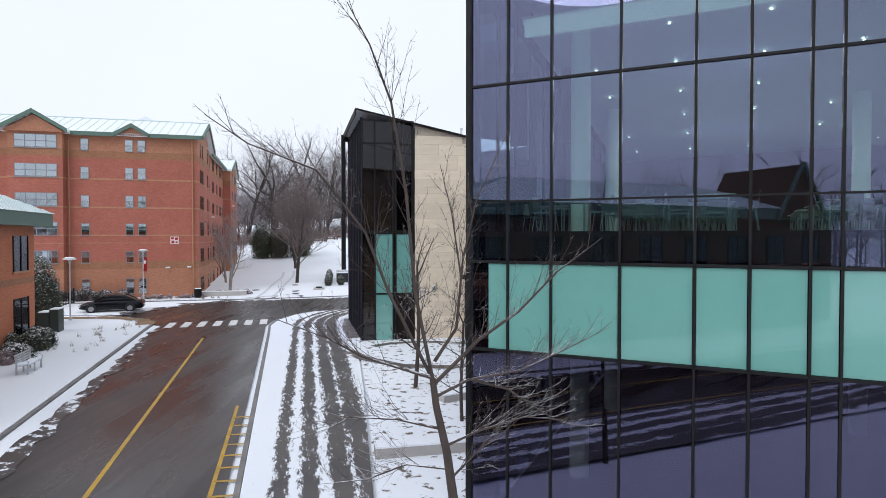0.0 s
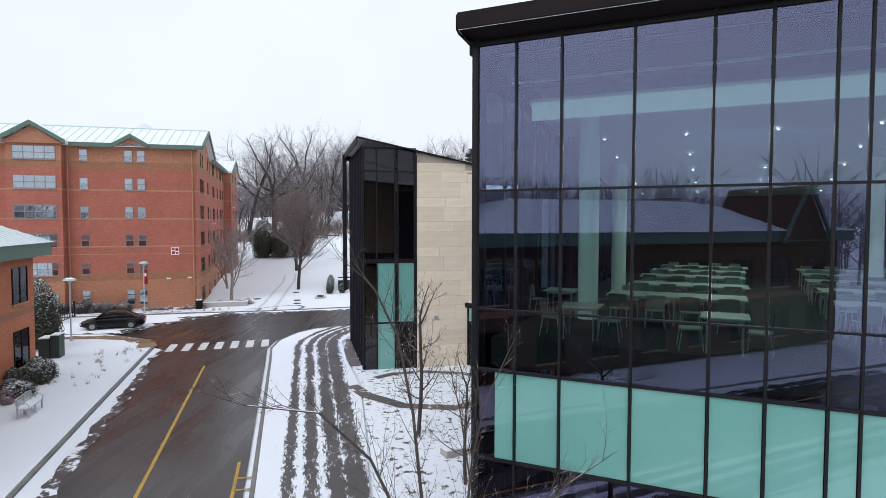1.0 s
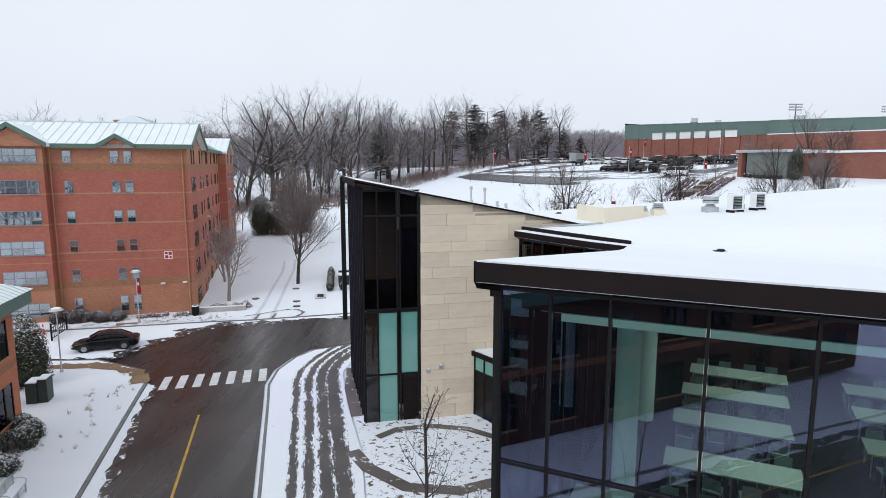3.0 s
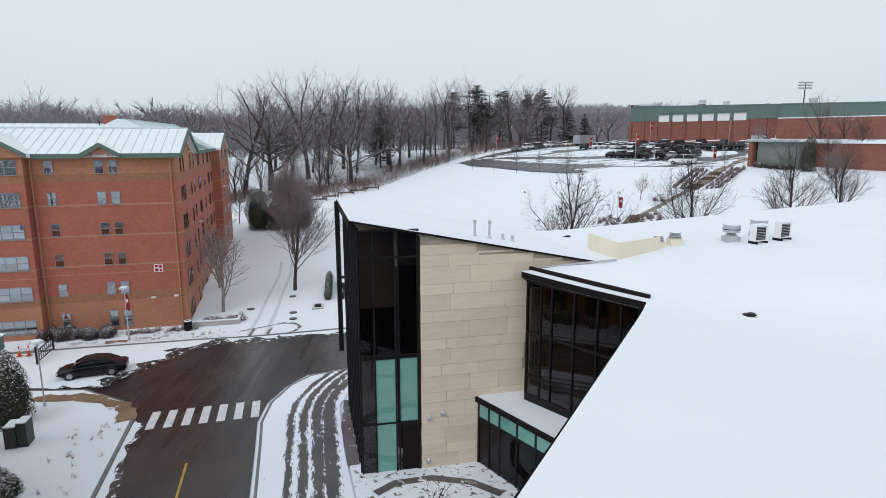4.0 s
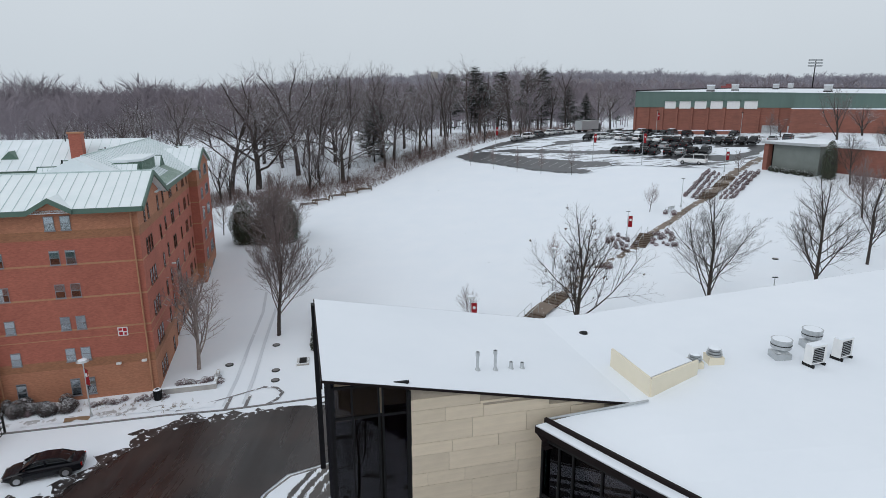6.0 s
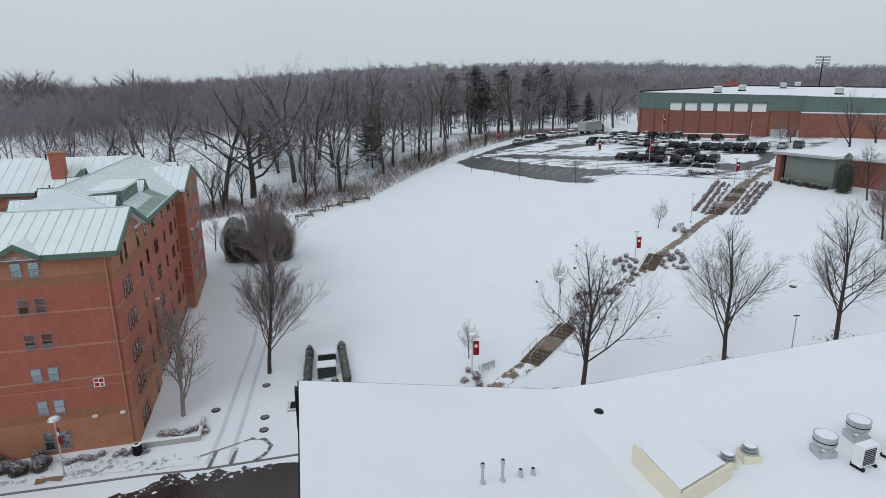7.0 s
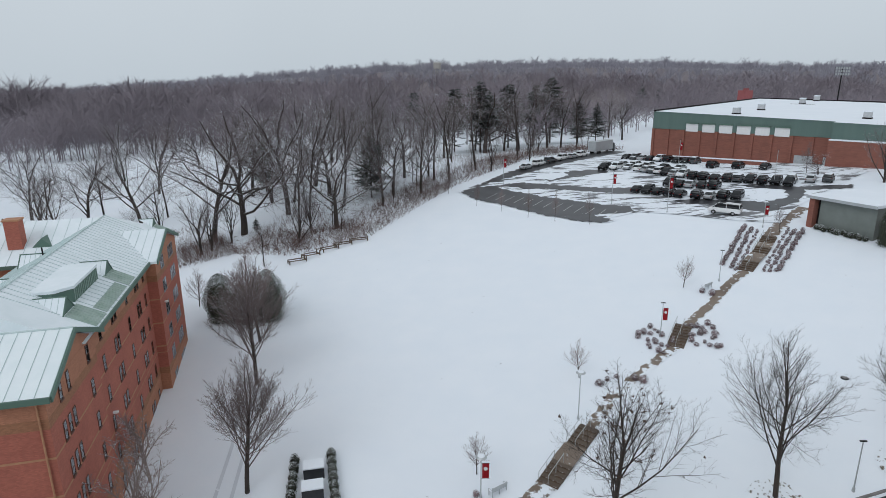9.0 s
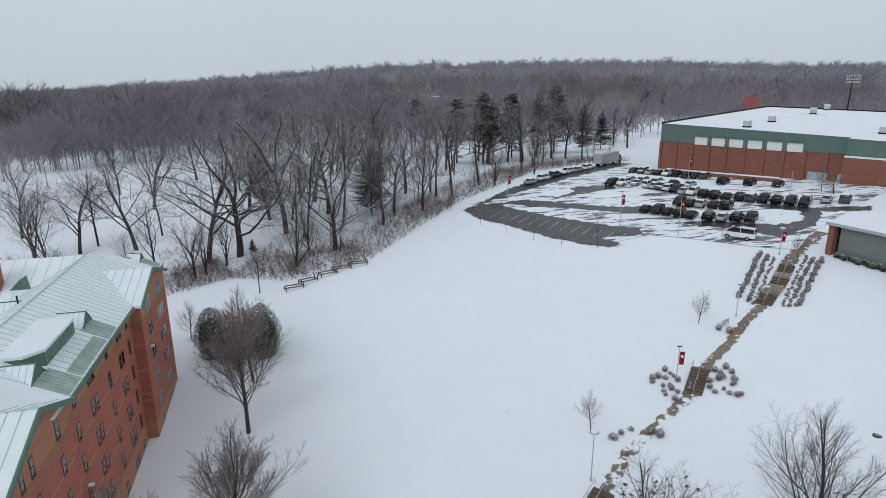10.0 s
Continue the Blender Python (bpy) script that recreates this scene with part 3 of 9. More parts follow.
def drive_mat():
    """Snow on asphalt with long wheel ruts worn through it along the drive."""
    m = snowy_mat("rutted drive snow", (0.085, 0.08, 0.08), (0.12, 0.11, 0.105), 0.62, 3.2, 0.3)
    n, l = m.node_tree.nodes, m.node_tree.links
    tc = n.new("ShaderNodeTexCoord")
    sep = n.new("ShaderNodeSeparateXYZ")
    l.new(tc.outputs["Object"], sep.inputs[0])
    no = n.new("ShaderNodeTexNoise")
    no.inputs["Scale"].default_value, no.inputs["Detail"].default_value = 3.4, 10
    no.inputs["Roughness"].default_value = 0.8
    mp = n.new("ShaderNodeMapping")
    mp.inputs["Scale"].default_value = (2.0, 0.5, 1)
    l.new(tc.outputs["Object"], mp.inputs[0])
    l.new(mp.outputs[0], no.inputs["Vector"])
    # the ruts swing round with the kerb at the far end
    far = n.new("ShaderNodeMath")
    far.operation = "SUBTRACT"
    l.new(sep.outputs["Y"], far.inputs[0])
    far.inputs[1].default_value = 29.0
    pos = n.new("ShaderNodeMath")
    pos.operation = "MAXIMUM"
    l.new(far.outputs[0], pos.inputs[0])
    pos.inputs[1].default_value = 0.0
    sq = n.new("ShaderNodeMath")
    sq.operation = "POWER"
    l.new(pos.outputs[0], sq.inputs[0])
    sq.inputs[1].default_value = 2.0
    bend = n.new("ShaderNodeMath")
    bend.operation = "MULTIPLY_ADD"
    l.new(sq.outputs[0], bend.inputs[0])
    bend.inputs[1].default_value = -0.05
    l.new(sep.outputs["X"], bend.inputs[2])
    total = None
    for c, w in ((1.36, 0.09), (2.2, 0.15), (3.06, 0.26), (3.85, 0.36)):
        d = n.new("ShaderNodeMath")
        d.operation = "SUBTRACT"
        l.new(bend.outputs[0], d.inputs[0])
        d.inputs[1].default_value = c
        a = n.new("ShaderNodeMath")
        a.operation = "ABSOLUTE"
        l.new(d.outputs[0], a.inputs[0])
        r = n.new("ShaderNodeMapRange")
        r.inputs["From Min"].default_value, r.inputs["From Max"].default_value = w + 0.30, w * 0.5
        r.inputs["To Min"].default_value, r.inputs["To Max"].default_value = 0.0, 0.33
        l.new(a.outputs[0], r.inputs["Value"])
        if total is None:
            total = r.outputs[0]
        else:
            mx = n.new("ShaderNodeMath")
            mx.operation = "MAXIMUM"
            l.new(total, mx.inputs[0])
            l.new(r.outputs[0], mx.inputs[1])
            total = mx.outputs[0]
    wear = n.new("ShaderNodeTexNoise")
    wear.inputs["Scale"].default_value, wear.inputs["Detail"].default_value = 0.9, 3
    l.new(mp.outputs[0], wear.inputs["Vector"])
    wr = n.new("ShaderNodeMapRange")
    wr.inputs["From Min"].default_value, wr.inputs["From Max"].default_value = 0.35, 0.62
    wr.inputs["To Min"].default_value, wr.inputs["To Max"].default_value = 0.68, 1.1
    l.new(wear.outputs["Fac"], wr.inputs["Value"])
    wm = n.new("ShaderNodeMath")
    wm.operation = "MULTIPLY"
    l.new(total, wm.inputs[0])
    l.new(wr.outputs[0], wm.inputs[1])
    total = wm.outputs[0]
    s = n.new("ShaderNodeMath")
    s.operation = "SUBTRACT"
    l.new(no.outputs["Fac"], s.inputs[0])
    l.new(total, s.inputs[1])
    for r in [q for q in n if q.bl_idname == "ShaderNodeMapRange" and abs(q.inputs["From Max"].default_value - q.inputs["From Min"].default_value - 0.05) < 1e-4]:
        l.new(s.outputs[0], r.inputs["Value"])
        r.inputs["From Min"].default_value, r.inputs["From Max"].default_value = 0.33, 0.37
    return m


DRIVE_M = rot_frame(-5.7, 15.3, 0, 13.0)
drive_poly = [(15.5, -62)] + [(x + 0.1, y) for x, y in DRIVE_EDGE[1:]] + [(-7.4, 51.5), (-8.0, 46), (-6.7, 40.2), (-4.9, 34), (-3.5, 26), (-2.4, 19), (-1.6, 14), (20, -62)]
bm = sheet(drive_poly, up(0.10), 3.0)
bm.transform(DRIVE_M.inverted())
drive = part("drive", bm, drive_mat())
drive.matrix_basis = DRIVE_M
tagged(drive, "snowy paved drive with dark wheel ruts", "driveway", kind="structure")

court = [(-2.3, 19), (-3.4, 26), (-4.8, 34), (-6.5, 40), (9.4, 40.5), (10, 34), (2.0, 16.5), (0.4, 13), (-1.5, 14)]
tagged(part("courtyard", sheet(court, up(0.09), 2.0), SNOW_THIN), "thin patchy snow over courtyard planting", "courtyard", kind="structure")
PATH_DARK = snowy_mat("dark wet paving", (0.09, 0.075, 0.07), (0.14, 0.12, 0.11), 0.25, 1.5, 0.3, 0.5)
for line, w in (([(-5.4, 34.0), (-4.3, 32.2), (-2.2, 30.4), (0.3, 30.1), (2.4, 31.0), (4, 32.5)], 0.8), ([(-4.2, 35.6), (-3.2, 36.6), (-1.2, 37.1), (1.0, 36.7), (2.6, 35.6)], 0.55), ([(-5.7, 38.4), (-6.9, 43.0), (-7.4, 47.0)], 0.9)):
    tagged(part("garden_path", ribbon(bmesh.new(), line, w, up(0.11)), PATH_DARK), "dark wet curved garden path in the courtyard", "path", kind="structure")

# lane lines
bm = ribbon(bmesh.new(), [(6.0, -40), (-9.35, 15.3), (-15.7, 38.6)], 0.14, up(0.066))
tagged(part("lane_line", bm, YELLOW), "worn yellow centre line", "road marking", kind="structure")
bm = ribbon(bmesh.new(), [(9.5, -40), (-6.1, 15.3), (-8.2, 23.5)], 0.12, up(0.066))
tagged(part("lane_line", bm, YELLOW), "yellow edge line", "road marking", kind="structure")
for k in range(11):
    y = 12.5 + k * 0.95
    x = -6.1 - (y - 15.3) * 0.262
    bm = ribbon(bmesh.new(), [(x, y), (x + 0.65, y + 0.12)], 0.12, up(0.066))
    tagged(part("hatch_line", bm, YELLOW), "short yellow hatch line beside the drive", "road marking", kind="structure")
for k in range(7):
    f = k / 6
    cx, cy = -20.25 + f * 6.4, 43.85 + f * 1.75
    bm = ribbon(bmesh.new(), [(cx + 0.33, cy - 1.25), (cx - 0.33, cy + 1.25)], 0.55, up(0.068))
    tagged(part("crossing_stripe", bm, WHITE_PAINT), "white crossing stripe on the wet road", "road marking", kind="structure")

# ---- glass hall and its wing ----
FAC = rot_frame(0.65, 13.84, 0, -25)
FACI = FAC.inverted()


def roof_z(x, y):
    """The folded snow roof of the hall."""
    w = (FACI @ Vector((x, y, 0))).y + 0.7
    p1 = 14.28 - 0.123 * w
    p2 = 12.1 + 0.058 * max(x - 8.5, 0.0)
    s = smooth_step(17, 27, w)
    return (1 - s) * p1 + s * p2


def wing_z(x, y):
    return 12.2 + 0.195 * (8.75 - x) - 0.0455 * (y - 38)


HALL = [(0.2, 13.4), (31.5, -1.2), (50, 36), (42, 60.4), (6.0, 51.8), (8.77, 40.4), (3.78, 38.6), (8.75, 32.9)]
WING = [(-5.4, 37.0), (8.77, 40.4), (6.0, 51.8), (-7.95, 47.4)]
hall = thing("glass_hall", "large dark glass hall under a folded snow-covered roof", "building")
part("roof", sheet(HALL, roof_z, 1.5, 0.38), SNOW_ROOF, hall, "smooth snow-covered folded roof")
for nm, poly, fz in (("eave_fascia", HALL, roof_z),):
    k = len(poly)
    for i in range(k):
        if i == 4:
            continue
        bm = bmesh.new()
        a, b = Vector(poly[i]), Vector(poly[(i + 1) % k])
        d = (b - a).normalized()
        o = Vector((d.y, -d.x))
        steps = max(1, int((b - a).length / 2))
        last = None
        for j in range(steps + 1):
            s = a + (b - a) * j / steps
            z = fz(s.x, s.y)
            inner = 0.0 if i == k - 1 and j == steps else -0.65
            vs = [bm.verts.new((s.x + o.x * off, s.y + o.y * off, z + dz)) for off, dz in ((0.05, -0.02), (0.05, -0.36), (inner, -0.46), (inner, -0.75 if inner < -0.1 else -0.47), (inner - 0.25 if inner < -0.1 else inner - 0.01, -0.75 if inner < -0.1 else -0.48))]
            if last:
                for m_ in range(4):
                    bm.faces.new((last[m_], vs[m_], vs[m_ + 1], last[m_ + 1]))
            last = vs
        part(nm, bm, DARK_METAL, hall, "dark bronze eave fascia")

X_MULL = [0, 0.9, 1.9, 3.37, 4.82, 5.8, 6.8, 7.3, 8.75, 10.2, 11.2, 12.2, 13.65, 15.1, 16.1, 17.1, 17.6, 19.05, 20.5, 21.5, 22.5, 24, 25.5, 26.5, 27.5, 29, 30.5, 32]
facade = thing("curtain_wall", "tall dark glass curtain wall with mint spandrel panels", "glass wall", FAC)
for i, x in enumerate(X_MULL):
    bm = bx(x - 0.024, x + 0.024, -0.02, 0.14, 0.1, 13.8)
    part("mullion", bm, BLACK_METAL, facade, "black metal mullion" if i == 0 else "")
for z in (0.1, 4.38, 6.42, 13.7):
    part("transom", bx(0, 32, -0.02, 0.12, z - 0.03, z + 0.03), BLACK_METAL, facade)
part("transom", bx(0, 32, -0.02, 0.10, 10.44, 10.49), BLACK_METAL, facade)
part("transom", bx(0, 32, -0.02, 0.10, 7.78, 7.82), BLACK_METAL, facade)
for i in range(len(X_MULL) - 1):
    x0, x1 = X_MULL[i] + 0.035, X_MULL[i + 1] - 0.035
    for z0, z1, mt in ((0.14, 4.34, GLASS_DARK), (6.46, 7.78, GLASS), (7.82, 10.44, GLASS), (10.49, 13.66, GLASS)):
        part("pane", bx(x0, x1, 0.03, 0.045, z0, z1), mt, facade).visible_shadow = False
    inset_x = 0.40 if i == 0 else 0.0
    part("spandrel_panel", bx(x0 + inset_x, x1 - 0.005, 0.03, 0.06, 4.42, 6.38), MINT, facade, "mint green back-painted glass panel")
    if i == 0:
        part("spandrel_panel", bx(x0, x0 + inset_x - 0.02, 0.05, 0.07, 4.42, 6.38), GLASS_DARK, facade, "dark glass strip")
part("corner_post", bx(-0.12, 0.02, -0.02, 0.2, 0.1, 13.8), BLACK_METAL, facade)

# walls that close the hall
def fw(x, y):
    p = FAC @ Vector((x, y, 0))
    return (p.x, p.y)


def wall_part(a, b, z0, z1, thick, material, parent, name="wall", label="", m=None):
    """An upright wall between two plan points; z1 may be a function of x, y."""
    a, b = Vector(a), Vector(b)
    d = (b - a).normalized()
    o = Vector((d.y, -d.x)) * thick / 2
    return part(name, prism(bmesh.new(), [a + o, b + o, b - o, a - o], z0, z1), material, parent, label)


under = lambda x, y: roof_z(x, y) - 0.45
west_wall = thing("wall_west", "dark glass side wall of the hall", "wall", kind="structure")
part("side_glazing", prism(bmesh.new(), [fw(0, 0.2), fw(0.08, 0.2), fw(0.08, 20.7), fw(0, 20.7)], 0.1, under), GLASS_DARK, west_wall).visible_shadow = False
for k in range(15):
    y = 0.2 + k * 1.45
    part("mullion", prism(bmesh.new(), [fw(-0.06, y - 0.04), fw(0.12, y - 0.04), fw(0.12, y + 0.04), fw(-0.06, y + 0.04)], 0.1, under), BLACK_METAL, west_wall)
for nm, a, b in (("wall_east", (31.3, -1.0), (49.5, 36)), ("wall_north", (49.5, 36), (41.5, 60)), ("wall_rear", (41.5, 60), (6.2, 51.3))):
    tagged(wall_part(a, b, 0.0, under, 0.3, STONE, None, nm), "pale stone outer wall of the hall", "wall", kind="structure")

# rooms behind the glass
inner = [fw(0.25, 0.3), fw(31.5, 0.3), fw(31.5, 19.5), fw(0.25, 19.5)]
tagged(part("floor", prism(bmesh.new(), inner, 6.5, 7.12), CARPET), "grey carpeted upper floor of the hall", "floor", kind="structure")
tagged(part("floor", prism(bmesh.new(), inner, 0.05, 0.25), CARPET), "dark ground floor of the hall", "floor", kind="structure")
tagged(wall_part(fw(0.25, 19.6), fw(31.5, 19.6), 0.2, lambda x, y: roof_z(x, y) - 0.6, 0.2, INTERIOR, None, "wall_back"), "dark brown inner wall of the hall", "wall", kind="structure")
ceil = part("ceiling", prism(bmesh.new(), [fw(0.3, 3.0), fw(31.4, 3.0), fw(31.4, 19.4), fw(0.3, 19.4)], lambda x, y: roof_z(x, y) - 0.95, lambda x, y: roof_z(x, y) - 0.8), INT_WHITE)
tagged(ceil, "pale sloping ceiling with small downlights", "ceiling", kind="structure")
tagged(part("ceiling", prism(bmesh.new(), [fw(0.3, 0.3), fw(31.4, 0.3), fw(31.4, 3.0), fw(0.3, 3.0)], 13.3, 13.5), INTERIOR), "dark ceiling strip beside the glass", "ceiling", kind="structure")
EMIT = bpy.data.materials.new("downlight glow")
EMIT.use_nodes = True
EMIT.node_tree.nodes["Principled BSDF"].inputs["Emission Color"].default_value = (1, 0.96, 0.88, 1)
EMIT.node_tree.nodes["Principled BSDF"].inputs["Emission Strength"].default_value = 7
for i in range(9):
    for j in range(6):
        x, y = 1.6 + i * 2.4, 4.2 + j * 2.6
        p = FAC @ Vector((x, y, 0))
        z = roof_z(p.x, p.y) - 0.97
        bm = tube(bmesh.new(), (p.x, p.y, z), (p.x, p.y, z - 0.02), 0.032, 0.032, 8)
        tagged(part("downlight", bm, EMIT), "small round lit ceiling downlight", "ceiling light", "downlights in the hall")

for x, y in ((1.72, 3.9), (1.46, 11.0), (9.6, 4.5), (9.6, 11.4), (17.6, 4.5), (17.6, 11.4)):
    p = FAC @ Vector((x, y, 0))
    col = tube(bmesh.new(), (p.x, p.y, 0.2), (p.x, p.y, roof_z(p.x, p.y) - 0.9), 0.27, 0.27, 24)
    tagged(part("column", col, INT_WHITE, smooth=False), "round white column in the hall", "column", "columns in the hall", "structure")

# ---- wing: roof, stone wall, glazed end ----
wing = thing("stone_wing", "stone-clad wing with a black glazed end and snow roof", "building")
part("roof", sheet(WING, wing_z, 1.5, 0.10), SNOW_ROOF, wing, "snow-covered tilted roof")
for i in (0, 2, 3):
    a, b = Vector(WING[i]), Vector(WING[(i + 1) % 4])
    d = (b - a).normalized()
    o = Vector((d.y, -d.x))
    for nm, off0, off1, z0, z1 in (("eave_trim", 0.06, 0.0, -0.42 if i else -0.12, -0.015),):
        lo = lambda x, y, z0=z0: wing_z(x, y) + z0
        hi = lambda x, y, z1=z1: wing_z(x, y) + z1
        e = b if i else b - d * 0.2
        part(nm, prism(bmesh.new(), [a + o * off0, e + o * off0, e + o * off1, a + o * off1], lo, hi), DARK_METAL, wing, "black metal eave trim")
S0, S1 = Vector((-1.85, 38.1)), Vector((9.3, 40.75))
sd = (S1 - S0).normalized()
so = Vector((sd.y, -sd.x))
stone_back = part("stone_backing", prism(bmesh.new(), [S0, S1, S1 - so * 0.35, S0 - so * 0.35], 0.2, lambda x, y: wing_z(x, y) - 0.12), STONE_JOINT, wing)
# glazed end
E0, E1 = Vector((-5.15, 37.45)), Vector((-1.88, 38.15))
ed = (E1 - E0).normalized()
eo = Vector((ed.y, -ed.x))
END = Matrix(((ed.x, -eo.x, 0, E0.x), (ed.y, -eo.y, 0, E0.y), (0, 0, 1, 0), (0, 0, 0, 1)))
glend = thing("glazed_end", "black framed glazed end wall of the wing", "glass wall", END)
EL = (E1 - E0).length
ztop = 14.35
for x in (0.04, 0.85, 2.0, 2.18, EL - 0.1):
    part("mullion", bx(x - 0.04, x + 0.04, -0.05, 0.10, 0.25, ztop), BLACK_METAL, glend)
part("edge_post", bx(EL - 0.12, EL + 0.06, -0.09, 0.25, 0.25, ztop - 0.4), BLACK_METAL, glend)
for z in (0.3, 3.35, 7.2, 7.35, 12.9, ztop):
    part("transom", bx(0, EL, -0.03, 0.08, z - 0.05, z + 0.05), BLACK_METAL, glend)
cells = [(0.08, 0.81), (0.89, 1.96), (2.22, EL - 0.14)]
for i, (x0, x1) in enumerate(cells):
    for j, (z0, z1) in enumerate(((0.35, 3.3), (3.4, 7.15), (7.4, 12.85), (12.95, 14.3))):
        mint = i >= 1 and j < 2
        if i == 2 and j == 0:
            part("door", bx(x0 + 0.1, x1, 0.0, 0.06, 0.32, 3.1), DARK_METAL, glend, "dark metal service door")
            part("door_header", bx(x0, x1, 0.0, 0.05, 3.1, 3.32), BLACK_METAL, glend)
            continue
        if mint:
            part("mint_panel", bx(x0, x1, 0.02, 0.05, z0, z1), MINT, glend, "mint green back-painted glass panel")
        else:
            part("pane", bx(x0, x1, 0.02, 0.04, z0, z1), ENTRY_GLASS, glend).visible_shadow = False
# side glazing, post and rear of the wing
SA, SB = Vector((-5.15, 37.5)), Vector((-7.55, 47.1))
sdir = (SB - SA).normalized()
n_side = Vector((-sdir.y, sdir.x))
side = thing("wing_side_wall", "dark reflective glass side of the wing", "glass wall")
part("side_glazing", prism(bmesh.new(), [SA, SA - n_side * 0.06, SB - n_side * 0.06, SB][::-1], 0.25, lambda x, y: wing_z(x, y) - 0.4), GLASS_DARK, side).visible_shadow = False
for k in range(9):
    p = SA + (SB - SA) * (k + 0.1) / 9.2
    part("mullion", prism(bmesh.new(), [p + n_side * 0.08, p - n_side * 0.12, p - n_side * 0.12 + sdir * 0.07, p + n_side * 0.08 + sdir * 0.07][::-1], 0.25, lambda x, y: wing_z(x, y) - 0.4), BLACK_METAL, side)
pb = Vector((-7.6, 46.5))
part("hanging_post", prism(bmesh.new(), [pb + n_side * 0.34, pb + n_side * 0.03, pb + n_side * 0.03 + sdir * 0.5, pb + n_side * 0.34 + sdir * 0.5][::-1], 4.4, lambda x, y: wing_z(x, y) - 0.1), BLACK_METAL, side, "black hanging corner post")
tagged(wall_part((-7.4, 47.05), (6.0, 51.25), 0.2, lambda x, y: wing_z(x, y) - 0.35, 0.25, STONE, None, "wall_wing_rear"), "pale stone rear wall of the wing", "wall", kind="structure")
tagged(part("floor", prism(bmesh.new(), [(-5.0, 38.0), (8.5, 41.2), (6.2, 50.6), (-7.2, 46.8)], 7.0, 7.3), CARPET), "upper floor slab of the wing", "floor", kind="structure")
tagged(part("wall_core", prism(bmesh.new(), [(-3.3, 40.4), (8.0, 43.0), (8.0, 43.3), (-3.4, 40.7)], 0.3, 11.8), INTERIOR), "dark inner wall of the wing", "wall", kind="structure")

# big window above the entrance, and the entrance lobby
L0, L1 = Vector((4.05, 38.35)), Vector((8.55, 33.2))
ld = (L1 - L0).normalized()
lo_ = Vector((ld.y, -ld.x))
LM = Matrix(((ld.x, -lo_.x, 0, L0.x), (ld.y, -lo_.y, 0, L0.y), (0, 0, 1, 0), (0, 0, 0, 1)))
LL = (L1 - L0).length
lobwin = thing("entrance_window", "wide dark window in a black frame over the entrance", "window", LM)
for x in (0.05, 1.0, 1.75, 3.2, 4.6, 5.9, LL):
    part("mullion", bx(x - 0.04, x + 0.04, -0.06, 0.12, 4.6, 11.5), BLACK_METAL, lobwin)
for z in (4.75, 6.1, 8.6, 11.45):
    part("transom", bx(0, LL, -0.04, 0.1, z - 0.06 if z > 5 else 4.5, z + 0.06 if z > 5 else 5.0), BLACK_METAL, lobwin)
xs_ = [0.05, 1.0, 1.75, 3.2, 4.6, 5.9, LL]
for a, b in zip(xs_, xs_[1:]):
    for z0, z1 in ((5.05, 6.02), (6.18, 8.52), (8.68, 11.37)):
        part("pane", bx(a + 0.05, b - 0.05, 0.02, 0.04, z0, z1), ENTRY_GLASS, lobwin).visible_shadow = False
V0 = Vector((1.45, 38.75))
VD = Vector((0.6, -0.8)).normalized()
vo = Vector((VD.y, -VD.x))
VM = Matrix(((VD.x, -vo.x, 0, V0.x), (VD.y, -vo.y, 0, V0.y), (0, 0, 1, 0), (0, 0, 0, 1)))
lobby = thing("entrance_lobby", "low glazed entrance lobby with a flat snowy roof", "lobby", VM)
part("roof_slab", bx(-0.15, 10.5, -0.12, 3.35, 4.2, 4.5), DARK_METAL, lobby)
part("roof_snow", bx(0.0, 10.4, 0.0, 3.25, 4.5, 4.56), SNOW_ROOF, lobby, "thin snow on the lobby roof")
for x in (0.0, 0.9, 1.8, 3.2, 4.6, 6.0, 7.4, 8.8, 10.2):
    part("mullion", bx(x - 0.05, x + 0.05, 0.0, 0.15, 0.3, 4.2), BLACK_METAL, lobby)
part("transom", bx(0, 10.3, 0.01, 0.12, 3.2, 3.3), BLACK_METAL, lobby)
for a, b in zip((0.0, 0.9, 1.8, 3.2, 4.6, 6.0, 7.4, 8.8), (0.9, 1.8, 3.2, 4.6, 6.0, 7.4, 8.8, 10.2)):
    part("pane", bx(a + 0.06, b - 0.06, 0.05, 0.07, 0.3, 3.18), ENTRY_GLASS, lobby).visible_shadow = False
    part("mint_panel", bx(a + 0.06, b - 0.06, 0.05, 0.08, 3.32, 4.18), MINT, lobby)

# tyre tracks and trodden loops in the snow below the residence
TRACK = snowy_mat("pressed snow", (0.14, 0.135, 0.135), (0.20, 0.19, 0.19), 0.34, 1.4, 0.3)
TRACK_PALE = snowy_mat("pale tyre track", (0.60, 0.63, 0.68), (0.66, 0.69, 0.73), 0.22, 1.6, 0.3)
for line in ([(-19.6, 61.2), (-20.1, 66), (-21.2, 73), (-22.6, 83), (-24.2, 90)], [(-18.0, 61.6), (-18.6, 66.4), (-19.8, 74), (-21.3, 84), (-22.9, 91)]):
    tagged(part("tyre_track", ribbon(bmesh.new(), line, 0.35, up(0.035)), TRACK_PALE), "shallow tyre track pressed into the snow", "tyre track", kind="structure")
